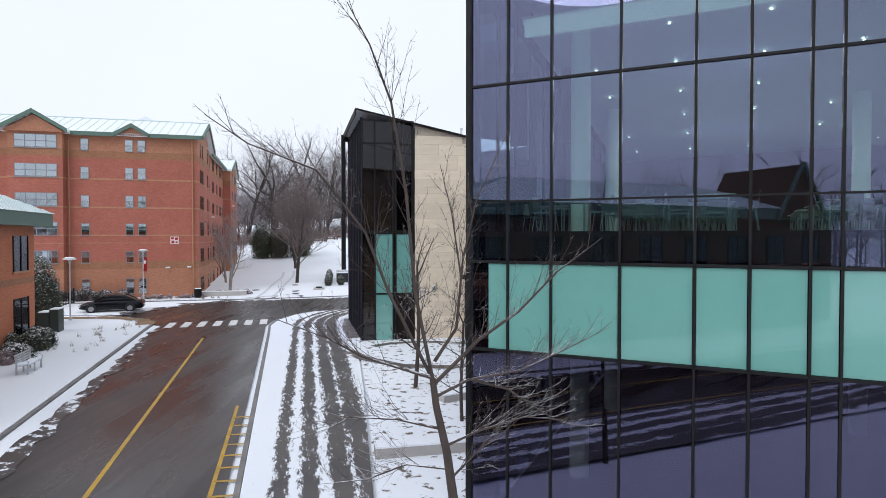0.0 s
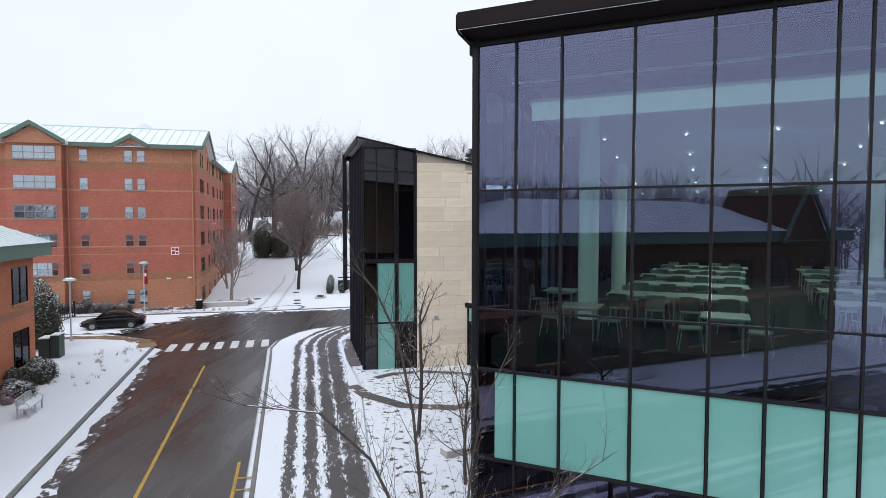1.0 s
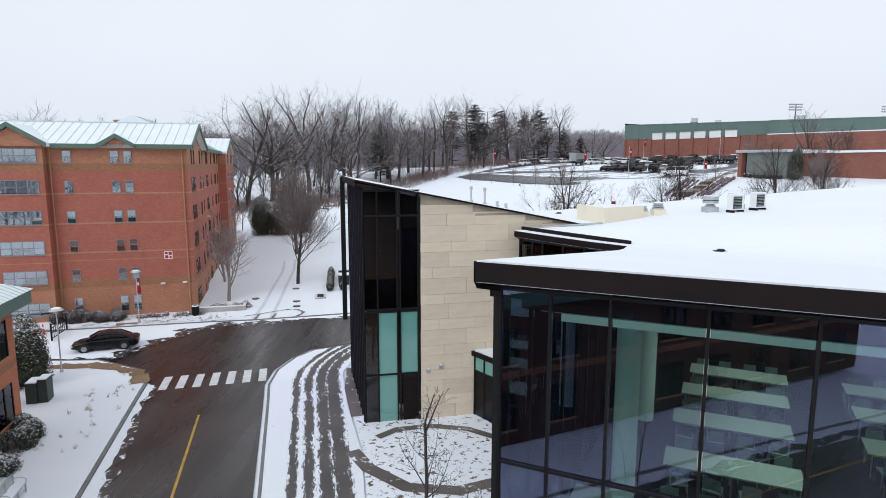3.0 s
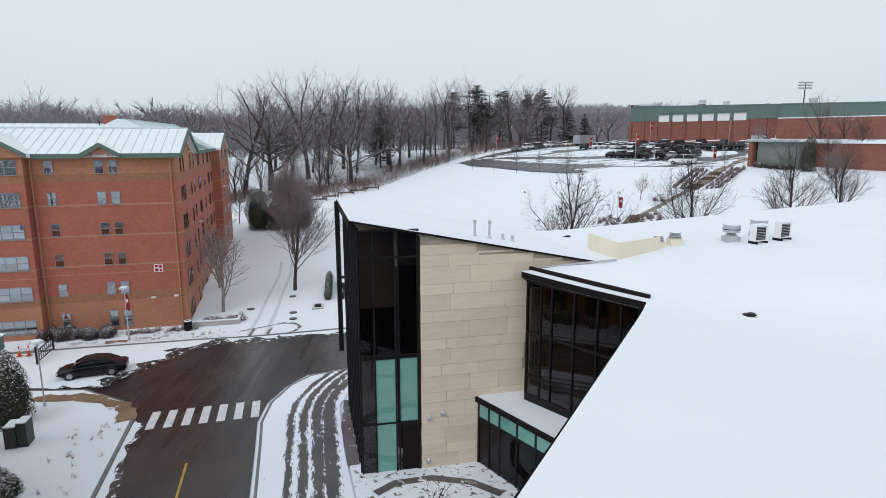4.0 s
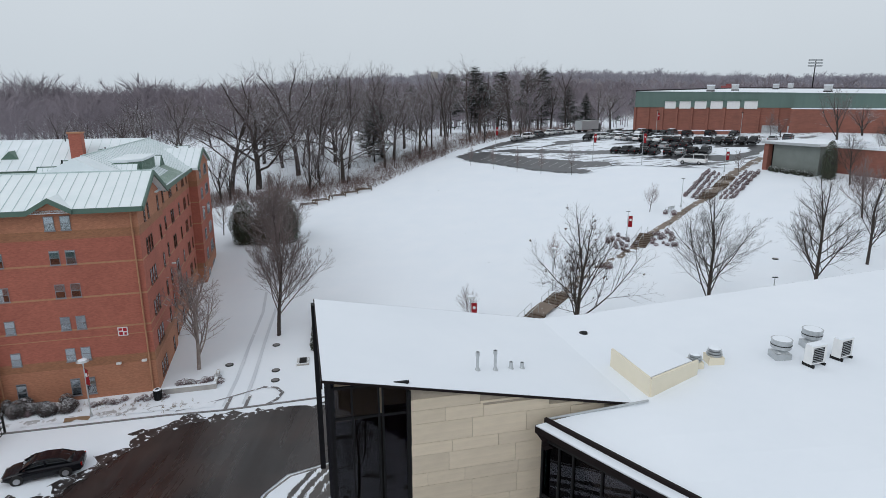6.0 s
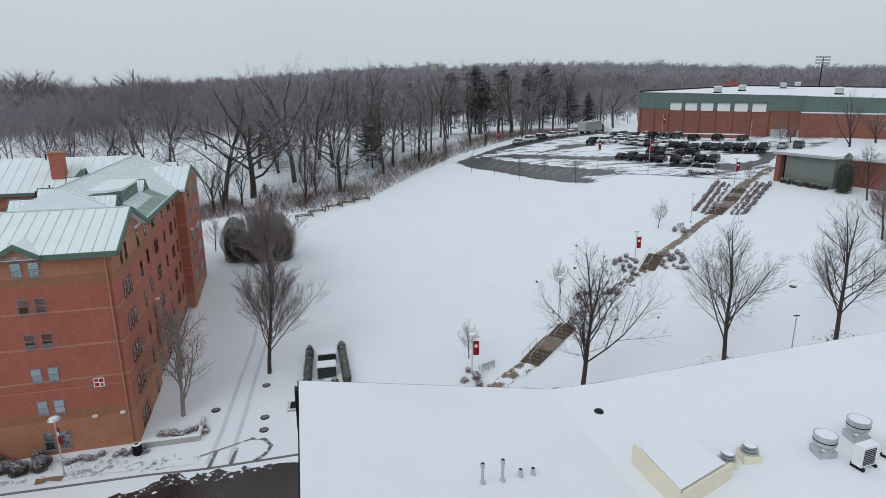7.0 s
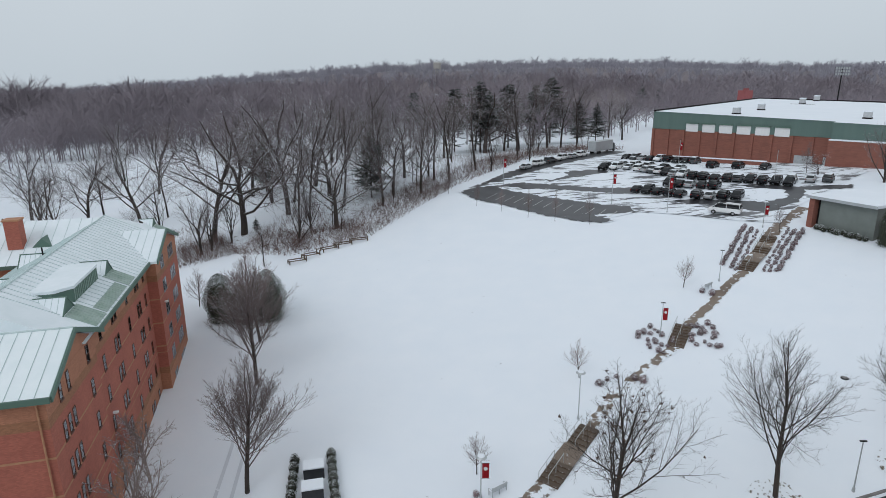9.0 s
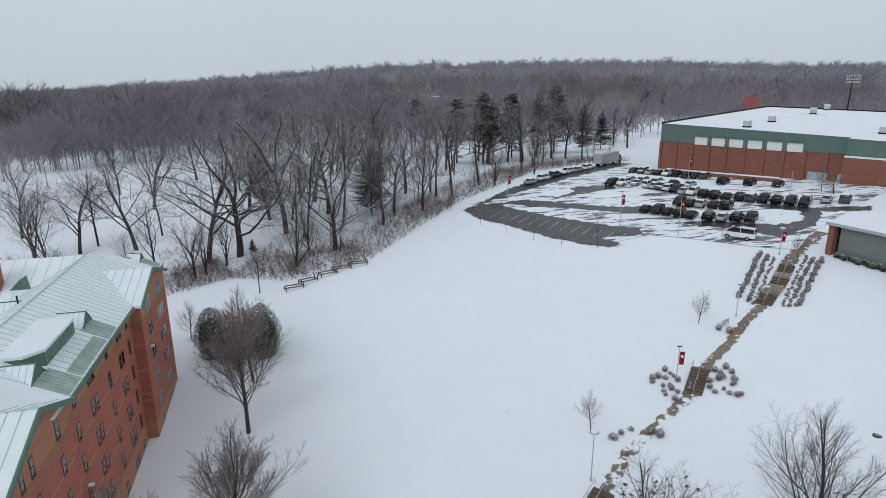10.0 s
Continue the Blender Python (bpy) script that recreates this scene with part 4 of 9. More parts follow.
for line, w in (([(-19.3, 60.6), (-19.5, 62.8)], 0.3), ([(-17.7, 61.0), (-17.9, 63.2)], 0.3), ([(-16.0, 61.4), (-15.3, 62.4), (-15.1, 63.6), (-15.9, 64.5), (-17.2, 64.6)], 0.32), ([(-23.5, 60.4), (-21.5, 61.6), (-19.5, 62.9), (-17.2, 64.5)], 0.16)):
    tagged(part("trodden_track", ribbon(bmesh.new(), line, w, up(0.04)), TRACK), "dark trodden track through the snow", "track", kind="structure")

# ---- brick residence ----
DORM_A = 15.0
DORM = rot_frame(-26.55, 64.2, 0, DORM_A)
FL = [1.05, 4.3, 7.2, 10.12, 13.05, 15.98]


def gable_roof(bm, x0, x1, y0, y1, z0, z1, along, thick=0.3):
    """A gable roof slab over a rectangle: ridge along x or y."""
    if along == "x":
        ym = (y0 + y1) / 2
        secs = [[(x, y0, z0), (x, ym, z1), (x, y1, z0), (x, y1, z0 - thick), (x, ym, z1 - thick), (x, y0, z0 - thick)] for x in (x0, x1)]
    else:
        xm = (x0 + x1) / 2
        secs = [[(x0, y, z0), (xm, y, z1), (x1, y, z0), (x1, y, z0 - thick), (xm, y, z1 - thick), (x0, y, z0 - thick)] for y in (y1, y0)]
    a = [bm.verts.new(v) for v in secs[0]]
    b = [bm.verts.new(v) for v in secs[1]]
    for k in range(6):
        q = (k + 1) % 6
        bm.faces.new((a[k], b[k], b[q], a[q]))
    bm.faces.new(a)
    bm.faces.new(b[::-1])
    bmesh.ops.recalc_face_normals(bm, faces=bm.faces[:])
    return bm


def seams(parent, x0, x1, y0, y1, z0, z1, along, step=0.85):
    """Raised standing seams on both slopes of a gable roof."""
    bm = bmesh.new()
    lo, hi = (x0, x1) if along == "x" else (y0, y1)
    k = int((hi - lo) / step)
    for i in range(k + 1):
        s = lo + (hi - lo) * i / k
        for sgn in (0, 1):
            if along == "x":
                a, b = (s, y0 if sgn == 0 else y1, z0), (s, (y0 + y1) / 2, z1)
            else:
                a, b = (x0 if sgn == 0 else x1, s, z0), ((x0 + x1) / 2, s, z1)
            a, b = Vector(a), Vector(b)
            w = Vector((0.014, 0, 0)) if along == "x" else Vector((0, 0.014, 0))
            h = Vector((0, 0, 0.05))
            vs = [bm.verts.new(p) for p in (a - w, a + w, b + w, b - w, a - w + h, a + w + h, b + w + h, b - w + h)]
            for f in ((4, 5, 6, 7), (0, 4, 7, 3), (1, 2, 6, 5), (0, 1, 5, 4)):
                bm.faces.new([vs[q] for q in f])
    return tagged(part("roof_seams", bm, SEAM, parent, "raised metal roof seams"), kind="stuff")


dorm = thing("brick_residence", "six-storey red and tan brick residence with a snowy green metal roof", "building", DORM)
ZB, Z1, Z2, ZE = 0.2, 4.4, 15.15, 17.6


def brick_block(x0, x1, y0, y1, top=ZE):
    for z0, z1, m_, nm in ((ZB, 3.6, BRICK_TAN, "tan brick base"), (3.6, Z1, BRICK_BROWN, "brown brick band"), (Z1, Z2, BRICK_RED, "red brick wall"), (Z2, Z2 + 0.75, BRICK_BROWN, "brown brick band"), (Z2 + 0.75, top, BRICK_TAN, "tan brick top storey")):
        part("wall", bx(x0, x1, y0, y1, z0, z1), m_, dorm, nm)
    for z in (7.05, 9.95, 12.9, 6.3):
        e = 0.018
        h = 0.16 if z != 6.3 else 0.07
        part("string_course", bx(x0 - e, x1 + e, y0 - e, y1 + e, z, z + h), COURSE, dorm, "pale brick string course")


brick_block(-40, 0, 0, 10.6)
brick_block(-13, -0.35, 10.6, 46.5)
brick_block(-17.45, -12.6, -0.9, 0.0)
brick_block(-0.36, 0.75, 31.5, 44.5)
brick_block(-52, -13, 34, 47)

# roofs
ROOF_WHITE = mat("snowy seamed roof", (0.83, 0.87, 0.90), (0.74, 0.80, 0.82), scale=0.4, rough=0.8)
gr = bmesh.new()
gable_roof(gr, -41, 0.55, -0.6, 11.2, 17.75, 20.15, "x")
part("roof", gr, GREEN_ROOF, dorm, "snow-dusted green metal roof")
seams(dorm, -41, 0.55, -0.6, 11.2, 17.75, 20.15, "x")
hp = bmesh.new()
hv = [hp.verts.new(v) for v in ((-13.6, 8, 17.7), (0.2, 8, 17.7), (0.2, 47.1, 17.7), (-13.6, 47.1, 17.7), (-6.7, 8, 21.2), (-6.7, 42.5, 21.2))]
for f in ((1, 2, 5, 4), (3, 0, 4, 5), (2, 3, 5), (0, 1, 4), (3, 2, 1, 0)):
    hp.faces.new([hv[i] for i in f])
part("roof", hp, ROOF_WHITE, dorm, "snow-covered hipped metal roof")
seams(dorm, -13.6, 0.2, 11.5, 42.3, 17.7, 21.2, "y", 0.9)
part("roof", gable_roof(bmesh.new(), -53, -6.8, 33.4, 47.6, 17.72, 21.35, "x"), ROOF_WHITE, dorm)
seams(dorm, -53, -7.5, 33.4, 47.6, 17.72, 21.35, "x", 1.2)
part("roof", gable_roof(bmesh.new(), -18.1, -11.95, -1.6, 5.3, 17.8, 19.65, "y"), GREEN_ROOF, dorm)
part("roof", gable_roof(bmesh.new(), -7.95, -4.65, -0.75, 4.0, 17.77, 18.75, "y"), GREEN_ROOF, dorm)
part("roof", gable_roof(bmesh.new(), -5.0, 1.05, 31.0, 45.0, 17.72, 19.95, "x"), ROOF_WHITE, dorm)


def gable_face(x0, x1, y, z0, z1, material, depth=0.3):
    bm = bmesh.new()
    a = [bm.verts.new(v) for v in ((x0, y, z0), (x1, y, z0), ((x0 + x1) / 2, y, z1))]
    b = [bm.verts.new(v) for v in ((x0, y + depth, z0), (x1, y + depth, z0), ((x0 + x1) / 2, y + depth, z1))]
    bm.faces.new(a)
    bm.faces.new(b[::-1])
    for k in range(3):
        q = (k + 1) % 3
        bm.faces.new((a[q], a[k], b[k], b[q]))
    return part("gable", bm, material, dorm, "tan brick gable")


gable_face(-17.75, -12.3, -1.3, 17.5, 19.2, BRICK_TAN, 0.6)
gable_face(-7.75, -4.85, -0.6, 17.5, 18.42, BRICK_TAN, 0.6)
bm = bmesh.new()
vs = [bm.verts.new(v) for v in ((-0.02, 0.1, 17.55), (-0.02, 10.5, 17.55), (-0.02, 5.3, 19.8), (-0.4, 0.1, 17.55), (-0.4, 10.5, 17.55), (-0.4, 5.3, 19.8))]
for f in ((0, 1, 2), (5, 4, 3), (0, 2, 5, 3), (2, 1, 4, 5)):
    bm.faces.new([vs[i] for i in f])
part("gable", bm, BRICK_TAN, dorm, "tan brick gable")


def fascia_line(a, b, h=0.42, t=0.14):
    """A green board between two points along an eave or a rake."""
    a, b = Vector(a), Vector(b)
    d = (b - a).normalized()
    o = Vector((d.y, -d.x, 0)).normalized() * t
    vs = []
    bm = bmesh.new()
    for p in (a, b):
        vs += [bm.verts.new(p), bm.verts.new(p + o), bm.verts.new(p + o - Vector((0, 0, h))), bm.verts.new(p - Vector((0, 0, h)))]
    for k in range(4):
        q = (k + 1) % 4
        bm.faces.new((vs[k], vs[q], vs[q + 4], vs[k + 4]))
    bm.faces.new(vs[:4][::-1])
    bm.faces.new(vs[4:])
    bmesh.ops.recalc_face_normals(bm, faces=bm.faces[:])
    part("fascia", bm, GREEN, dorm, "green metal fascia")


fascia_line((-41, -0.62, 17.78), (-18.1, -0.62, 17.78))
fascia_line((-11.95, -0.62, 17.78), (-7.95, -0.62, 17.78))
fascia_line((-4.65, -0.62, 17.78), (0.57, -0.62, 17.78))
fascia_line((-18.1, -1.62, 17.83), (-15.02, -1.62, 19.68))
fascia_line((-15.02, -1.62, 19.68), (-11.95, -1.62, 17.83))
fascia_line((-7.95, -0.77, 17.8), (-6.3, -0.77, 18.78))
fascia_line((-6.3, -0.77, 18.78), (-4.65, -0.77, 17.8))
fascia_line((0.57, -0.6, 17.78), (0.57, 5.3, 20.18))
fascia_line((0.57, 5.3, 20.18), (0.57, 11.2, 17.78))
fascia_line((0.22, 11.2, 17.73), (0.22, 31.0, 17.73))
fascia_line((1.07, 31.0, 17.75), (1.07, 38.0, 19.98))
fascia_line((1.07, 38.0, 19.98), (1.07, 45.0, 17.75))
seams(dorm, -4.6, 1.02, 31.0, 45.0, 17.72, 19.95, "x", 0.9)
bm = bmesh.new()
vs = [bm.verts.new(v) for v in ((0.74, 31.5, 17.5), (0.74, 44.5, 17.5), (0.74, 38.0, 19.55), (0.4, 31.5, 17.5), (0.4, 44.5, 17.5), (0.4, 38.0, 19.55))]
for f in ((0, 1, 2), (5, 4, 3), (0, 2, 5, 3), (2, 1, 4, 5)):
    bm.faces.new([vs[i] for i in f])
part("gable", bm, BRICK_TAN, dorm, "tan brick gable")
fascia_line((0.22, 45.0, 17.73), (0.22, 47.1, 17.73))
fascia_line((-53, 33.38, 17.75), (-13.6, 33.38, 17.75))


def slope_z(x):
    return 17.7 + (0.2 - x) * 3.5 / 6.9


def side(x, west):
    return -13.4 - x if west else x


def gablet(yc, half, x_out, z_ridge, west=False):
    """A small snow-covered cross gable with a green louvred face."""
    x_in = 0.2 - (z_ridge - 17.7) * 6.9 / 3.5
    f = lambda x: side(x, west)
    zo = slope_z(x_out)
    bm = bmesh.new()
    v = [bm.verts.new(p) for p in ((f(x_in), yc, z_ridge), (f(x_out), yc, z_ridge), (f(x_out), yc - half, zo), (f(x_out), yc + half, zo))]
    bm.faces.new((v[0], v[2], v[1]))
    bm.faces.new((v[0], v[1], v[3]))
    part("gablet_roof", bm, ROOF_WHITE, dorm, "small snow-covered cross gable")
    bm = bmesh.new()
    v = [bm.verts.new(p) for p in ((f(x_out + 0.02), yc - half, zo), (f(x_out + 0.02), yc + half, zo), (f(x_out + 0.02), yc, z_ridge), (f(x_out - 0.1), yc, z_ridge - 0.05))]
    bm.faces.new(v[:3])
    bm.faces.new((v[0], v[2], v[3]))
    bm.faces.new((v[1], v[3], v[2]))
    part("louvre_face", bm, GREEN, dorm, "green louvred gable face")
    part("ridge_cap", tube(bmesh.new(), (f(x_in), yc, z_ridge + 0.02), (f(x_out + 0.1), yc, z_ridge + 0.02), 0.06, 0.06, 5), GREEN, dorm)
    for sg in (-1, 1):
        part("rake_board", tube(bmesh.new(), (f(x_out + 0.04), yc, z_ridge), (f(x_out + 0.04), yc + sg * half, zo), 0.06, 0.06, 5), GREEN, dorm)
        sb = bmesh.new()
        for k in range(1, 5):
            u = k / 5
            x = x_in + (x_out - x_in) * u
            tube(sb, (f(x), yc, z_ridge + 0.01), (f(x), yc + sg * half * u, slope_z(x) + 0.02), 0.022, 0.022, 4, False)
        tagged(part("roof_seams", sb, SEAM, dorm), kind="stuff")


def bare_strip(x0, x1, y0, y1):
    """A strip of roof that the snow has slid from, with its seams."""
    bm = bmesh.new()
    v = [bm.verts.new((x, y, slope_z(x) + 0.05)) for x, y in ((x0, y0), (x1, y0), (x1, y1), (x0, y1))]
    bm.faces.new(v)
    sb = bmesh.new()
    k = max(1, int((y1 - y0) / 0.45))
    for i in range(k + 1):
        y = y0 + (y1 - y0) * i / k
        tube(sb, (x0, y, slope_z(x0) + 0.06), (x1, y, slope_z(x1) + 0.06), 0.035, 0.035, 4)
    tagged(part("roof_seams", sb, GREEN_PALE, dorm), kind="stuff")
    part("bare_roof_strip", bm, GREEN_PALE, dorm, "bare green seamed metal where snow slid off")


GREEN_PALE = mat("pale weathered green metal", (0.27, 0.36, 0.30), (0.40, 0.48, 0.44), scale=0.9, rough=0.55)
LID = [(-5.3, 13.6), (-3.5, 13.6), (-2.3, 14.8), (-2.3, 21.6), (-2.6, 22.0), (-5.3, 22.0)]
part("dormer_body", prism(bmesh.new(), LID, 18.4, 20.2), GREEN, dorm, "green seamed dormer wall")
for k in range(15):
    part("dormer_seam", bx(-2.31, -2.26, 15.0 + k * 0.46, 15.05 + k * 0.46, 18.9, 20.18), GREEN_PALE, dorm)
part("dormer_lid", prism(bmesh.new(), [(x + (0.12 if x > -5 else -0.2), y) for x, y in LID], lambda x, y: 20.2, lambda x, y: 20.45), ROOF_WHITE, dorm, "flat snow-covered dormer lid")
gablet(12.7, 1.35, -2.2, 20.15)
gablet(24.0, 1.25, -2.0, 20.05)
gablet(46.0, 1.1, -1.9, 19.7)
for yc in (13.0, 20.0, 29.0):
    gablet(yc, 1.25, -2.0, 20.0, True)
bare_strip(-2.1, 0.1, 11.5, 14.4)
bare_strip(-2.1, 0.1, 22.3, 25.0)
bare_strip(-1.0, 0.05, 14.8, 21.8)
bare_strip(-1.8, 0.1, 45.2, 46.9)
part("ridge_cap", tube(bmesh.new(), (-6.7, 10.5, 21.22), (-6.7, 42.5, 21.22), 0.08, 0.08, 6), SEAM, dorm, "metal ridge cap")
part("ridge_cap", tube(bmesh.new(), (-41, 5.3, 20.17), (0.55, 5.3, 20.17), 0.08, 0.08, 6), SEAM, dorm)
# chimney and roof vents
part("chimney", bx(-15.3, -13.8, 35.8, 37.2, 19.0, 22.3), BRICK_RED, dorm, "red brick chimney")
part("chimney_cap", bx(-15.42, -13.68, 35.68, 37.32, 22.3, 22.48), COURSE, dorm)
for x, y, z in ((-9.5, 14, 19.9), (-11, 22, 19.4), (-9, 28, 20.2), (-17, 40, 21.2)):
    part("vent_pipe", tube(bmesh.new(), (x, y, z - 0.6), (x, y, z + 0.7), 0.08, 0.08, 8), BLACK_METAL, dorm)
for x in (-31, -22.6, -11.9):
    bm = bmesh.new()
    vs = [bm.verts.new(v) for v in ((x - 1.2, 36, 18.9), (x + 1.2, 36, 18.9), (x, 36, 20.1), (x, 38.6, 20.1))]
    for f in ((0, 1, 2), (1, 3, 2), (0, 2, 3)):
        bm.faces.new([vs[i] for i in f])
    part("roof_louvre", bm, GREEN, dorm, "small triangular green roof louvre")
part("gable", gable_face(-30.5, -24, 32.6, 17.2, 19.6, BRICK_RED).data and bx(-30.3, -24.2, 32.8, 34.2, 0.3, 17.3), BRICK_RED, dorm)
part("roof", gable_roof(bmesh.new(), -31.2, -23.3, 31.9, 39, 17.75, 20.0, "y"), GREEN_ROOF, dorm)
fascia_line((-31.2, 31.88, 17.78), (-27.25, 31.88, 20.03))
fascia_line((-27.25, 31.88, 20.03), (-23.3, 31.88, 17.78))
# downpipes and plaque
for x, y in ((-0.5, -0.12), (-12.3, -0.12)):
    part("downpipe", tube(bmesh.new(), (x, y, 0.4), (x, y, 17.4), 0.07, 0.07, 8), COURSE, dorm, "brown metal downpipe")
part("wall_plaque", bx(-2.75, -1.95, -0.06, 0.0, 6.2, 7.0), WHITE, dorm, "square white plaque with red device")
for a in ((-2.68, -2.4, 6.7, 6.93), (-2.32, -2.02, 6.62, 6.93), (-2.66, -2.36, 6.28, 6.58), (-2.25, -2.05, 6.28, 6.5)):
    part("plaque_bar", bx(a[0], a[1], -0.075, -0.06, a[2], a[3]), RED, dorm)

# windows
WM = {}
BROWN_FRAME = mat("brown window surround", (0.15, 0.065, 0.042), (0.11, 0.05, 0.035), rough=0.7)


def win_meshes(w, h):
    """A sash window: sides, head, sill and meeting rail, one pane a sash, blinds drawn to half or full height, and a
    flat sheet painted as the dark of the room.
    """
    key = (w, h)
    if key not in WM:
        fr = bmesh.new()
        FW = 0.04 if w > 0.62 else 0.03
        for a in ((-w / 2 - FW, -w / 2, 0, h), (w / 2, w / 2 + FW, 0, h), (-w / 2 - FW, w / 2 + FW, h, h + 0.06), (-w / 2, w / 2, h * 0.48, h * 0.53)):
            box(fr, a[0], a[1], -0.05, 0.03, a[2], a[3])
        box(fr, -w / 2 - FW - 0.03, w / 2 + FW + 0.03, -0.09, 0.03, -0.10, 0.0)
        WM[key] = (mesh_of("window_frame", fr, WIN_FRAME if w > 0.62 else BROWN_FRAME),
                   mesh_of("pane", bx(-w / 2, w / 2, -0.012, -0.004, 0, h * 0.48), WIN_GLASS),
                   mesh_of("pane", bx(-w / 2, w / 2, -0.030, -0.022, h * 0.53, h), WIN_GLASS),
                   mesh_of("blind", bx(-w / 2, w / 2, 0.0, 0.012, h * 0.47, h), BLIND),
                   mesh_of("blind", bx(-w / 2, w / 2, 0.0, 0.012, h * 0.06, h), BLIND),
                   mesh_of("dark_room", bx(-w / 2, w / 2, 0.0, 0.006, 0, h), ROOM_SHADE))
    return WM[key]


def window(parent, x, y, z, w, h, turn, shut=0.25):
    """shut: how likely the blind is drawn down all the way."""
    f, low, high, half, full, d = win_meshes(w, h)
    fr = shared("window", f, parent, pose(x, y, z, 0, 0, turn))
    shared("pane", low, fr).location.y = -0.012
    shared("pane", high, fr).location.y = -0.012
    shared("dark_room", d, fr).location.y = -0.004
    if w > 0.62:
        shared("blind", full if rnd.random() < shut else half, fr).location.y = -0.009
    return fr


rnd = random.Random(4)
for k, z in enumerate(FL):
    for x in (-10.87, -6.70, -5.50):
        window(dorm, x, -0.005, z, 0.68, 1.12 if k else 1.5, 0)
    for j in range(4):
        window(dorm, -16.36 + j * 0.93, -0.905, z if k else 1.1, 0.86, 1.25, 0, 0.7)
    for x in (-19.2, -24, -28.5, -30, -35):
        window(dorm, x, -0.005, z, 0.68, 1.12, 0)
    for y in ((1.6, 2.6, 3.6) if k < 5 else (1.9, 3.5)):
        window(dorm, 0.005, y + 0.6, z, 0.5, 1.35, 90)
    for y in (8.6, 13.2, 17.0, 18.0, 22.2, 26.0, 27.0, 29.6):
        window(dorm, 0.005 if y < 10.6 else -0.345, y, z, 0.6, 1.35, 90)
    for y in (34.4, 35.4, 39.3, 40.4, 41.5):
        window(dorm, 0.755, y, z, 0.69, 1.4, 90)
for x, y, z, l_ in ((-3.0, -0.2, 3.7, "x"), (-0.9, -0.2, 3.75, "x"), (0.25, 12, 9.5, "y"), (1.0, 33.5, 12, "y")):
    part("wall_light", bx(x - 0.2, x + 0.2, y - 0.15, y + 0.15, z - 0.07, z + 0.07), WHITE, dorm, "small white wall light")

# ---- brick house beside the road ----
def brick_house(m, label, lx, ly, h, brick=BRICK_TAN, pitch=0.5):
    hs = thing("brick_house", label, "house", m)
    part("wall", bx(-lx, 0, -ly, 0, 0.0, 3.9), brick, hs, "orange brick wall")
    part("wall", bx(-lx, 0, -ly, 0, 3.9, 4.3), BRICK_BROWN, hs)
    part("wall", bx(-lx, 0, -ly, 0, 4.3, max(h, 4.4)), brick, hs)
    part("fascia", bx(-lx - 0.8, 0.8, -ly - 0.8, 0.8, h, h + 0.8), GREEN, hs, "green metal eave")
    bm = bmesh.new()
    e, r = 0.9, min(lx, ly) / 2 + 0.9
    z0, z1 = h + 0.8, h + 0.8 + r * pitch
    a = [bm.verts.new(v) for v in ((-lx - e, -ly - e, z0), (e, -ly - e, z0), (e, e, z0), (-lx - e, e, z0))]
    if ly > lx:
        b = [bm.verts.new(v) for v in ((-lx / 2, -ly - e + r, z1), (-lx / 2, e - r, z1))]
        fs = ((a[0], a[1], b[0]), (a[1], a[2], b[1], b[0]), (a[2], a[3], b[1]), (a[3], a[0], b[0], b[1]))
    else:
        b = [bm.verts.new(v) for v in ((-lx - e + r, -ly / 2, z1), (e - r, -ly / 2, z1))]
        fs = ((a[0], a[1], b[1], b[0]), (a[1], a[2], b[1]), (a[2], a[3], b[0], b[1]), (a[3], a[0], b[0]))
    for f in fs:
        bm.faces.new(f)
    bm.faces.new(a[::-1])
    part("roof", bm, GREEN_ROOF, hs, "snow-dusted metal hip roof")
    # seams on the slope that faces the road
    sb = bmesh.new()
    for k in range(int((ly + 2.2) / 0.5)):
        y = -ly - e + 0.25 + k * 0.5
        q = min(r, y - (-ly - e), e - y)
        x1, zz = e - q, z0 + q * pitch
        tube(sb, (e, y, z0 + 0.02), (x1, y, zz + 0.02), 0.03, 0.03, 4, False)
    for k in range(int((lx + 2.2) / 0.5)):
        x = -lx - e + 0.25 + k * 0.5
        q = min(r, x - (-lx - e), e - x)
        tube(sb, (x, e, z0 + 0.02), (x, e - q, z0 + q * pitch + 0.02), 0.03, 0.03, 4, False)
    tagged(part("roof_seams", sb, SEAM, hs, "raised metal roof seams"), kind="stuff")
    for z, zt in ((0.9, 3.1), (4.7, 6.8))[: 2 if h > 6.5 else 1]:
        for k in range(int(ly / 4.2)):
            y = -1.9 - k * 4.2
            # Flat panel on the wall face, its colour standing in for indoor shade.
            part("room_shade_panel", bx(-0.01, 0.012, y - 1.1, y + 0.9, z, zt), ROOM_SHADE, hs)
            for q in (-1.1, -0.1, 0.9):
                part("window_frame", bx(0.0, 0.05, y + q - 0.05, y + q + 0.05, z, zt), DARK_METAL, hs)
            part("window_sill", bx(0.0, 0.1, y - 1.2, y + 1.0, z - 0.12, z), COURSE, hs)
            part("pane", bx(0.014, 0.02, y - 1.05, y + 0.85, z, zt), WIN_GLASS if brick is BRICK_TAN else ENTRY_GLASS, hs)
    return hs


BRICK_ORANGE = brick_mat("orange brick", (0.50, 0.175, 0.085), (0.42, 0.145, 0.072), (0.95, 1.0, 1.0))
brick_house(rot_frame(-25.7, 37.2, 0.25, 15), "orange brick house with a green eave and snowy hip roof", 16, 24, 7.4, BRICK_ORANGE)
BRICK_OLD = brick_mat("dark old brick", (0.095, 0.04, 0.025), (0.07, 0.032, 0.021), (0.95, 1.0, 1.0))
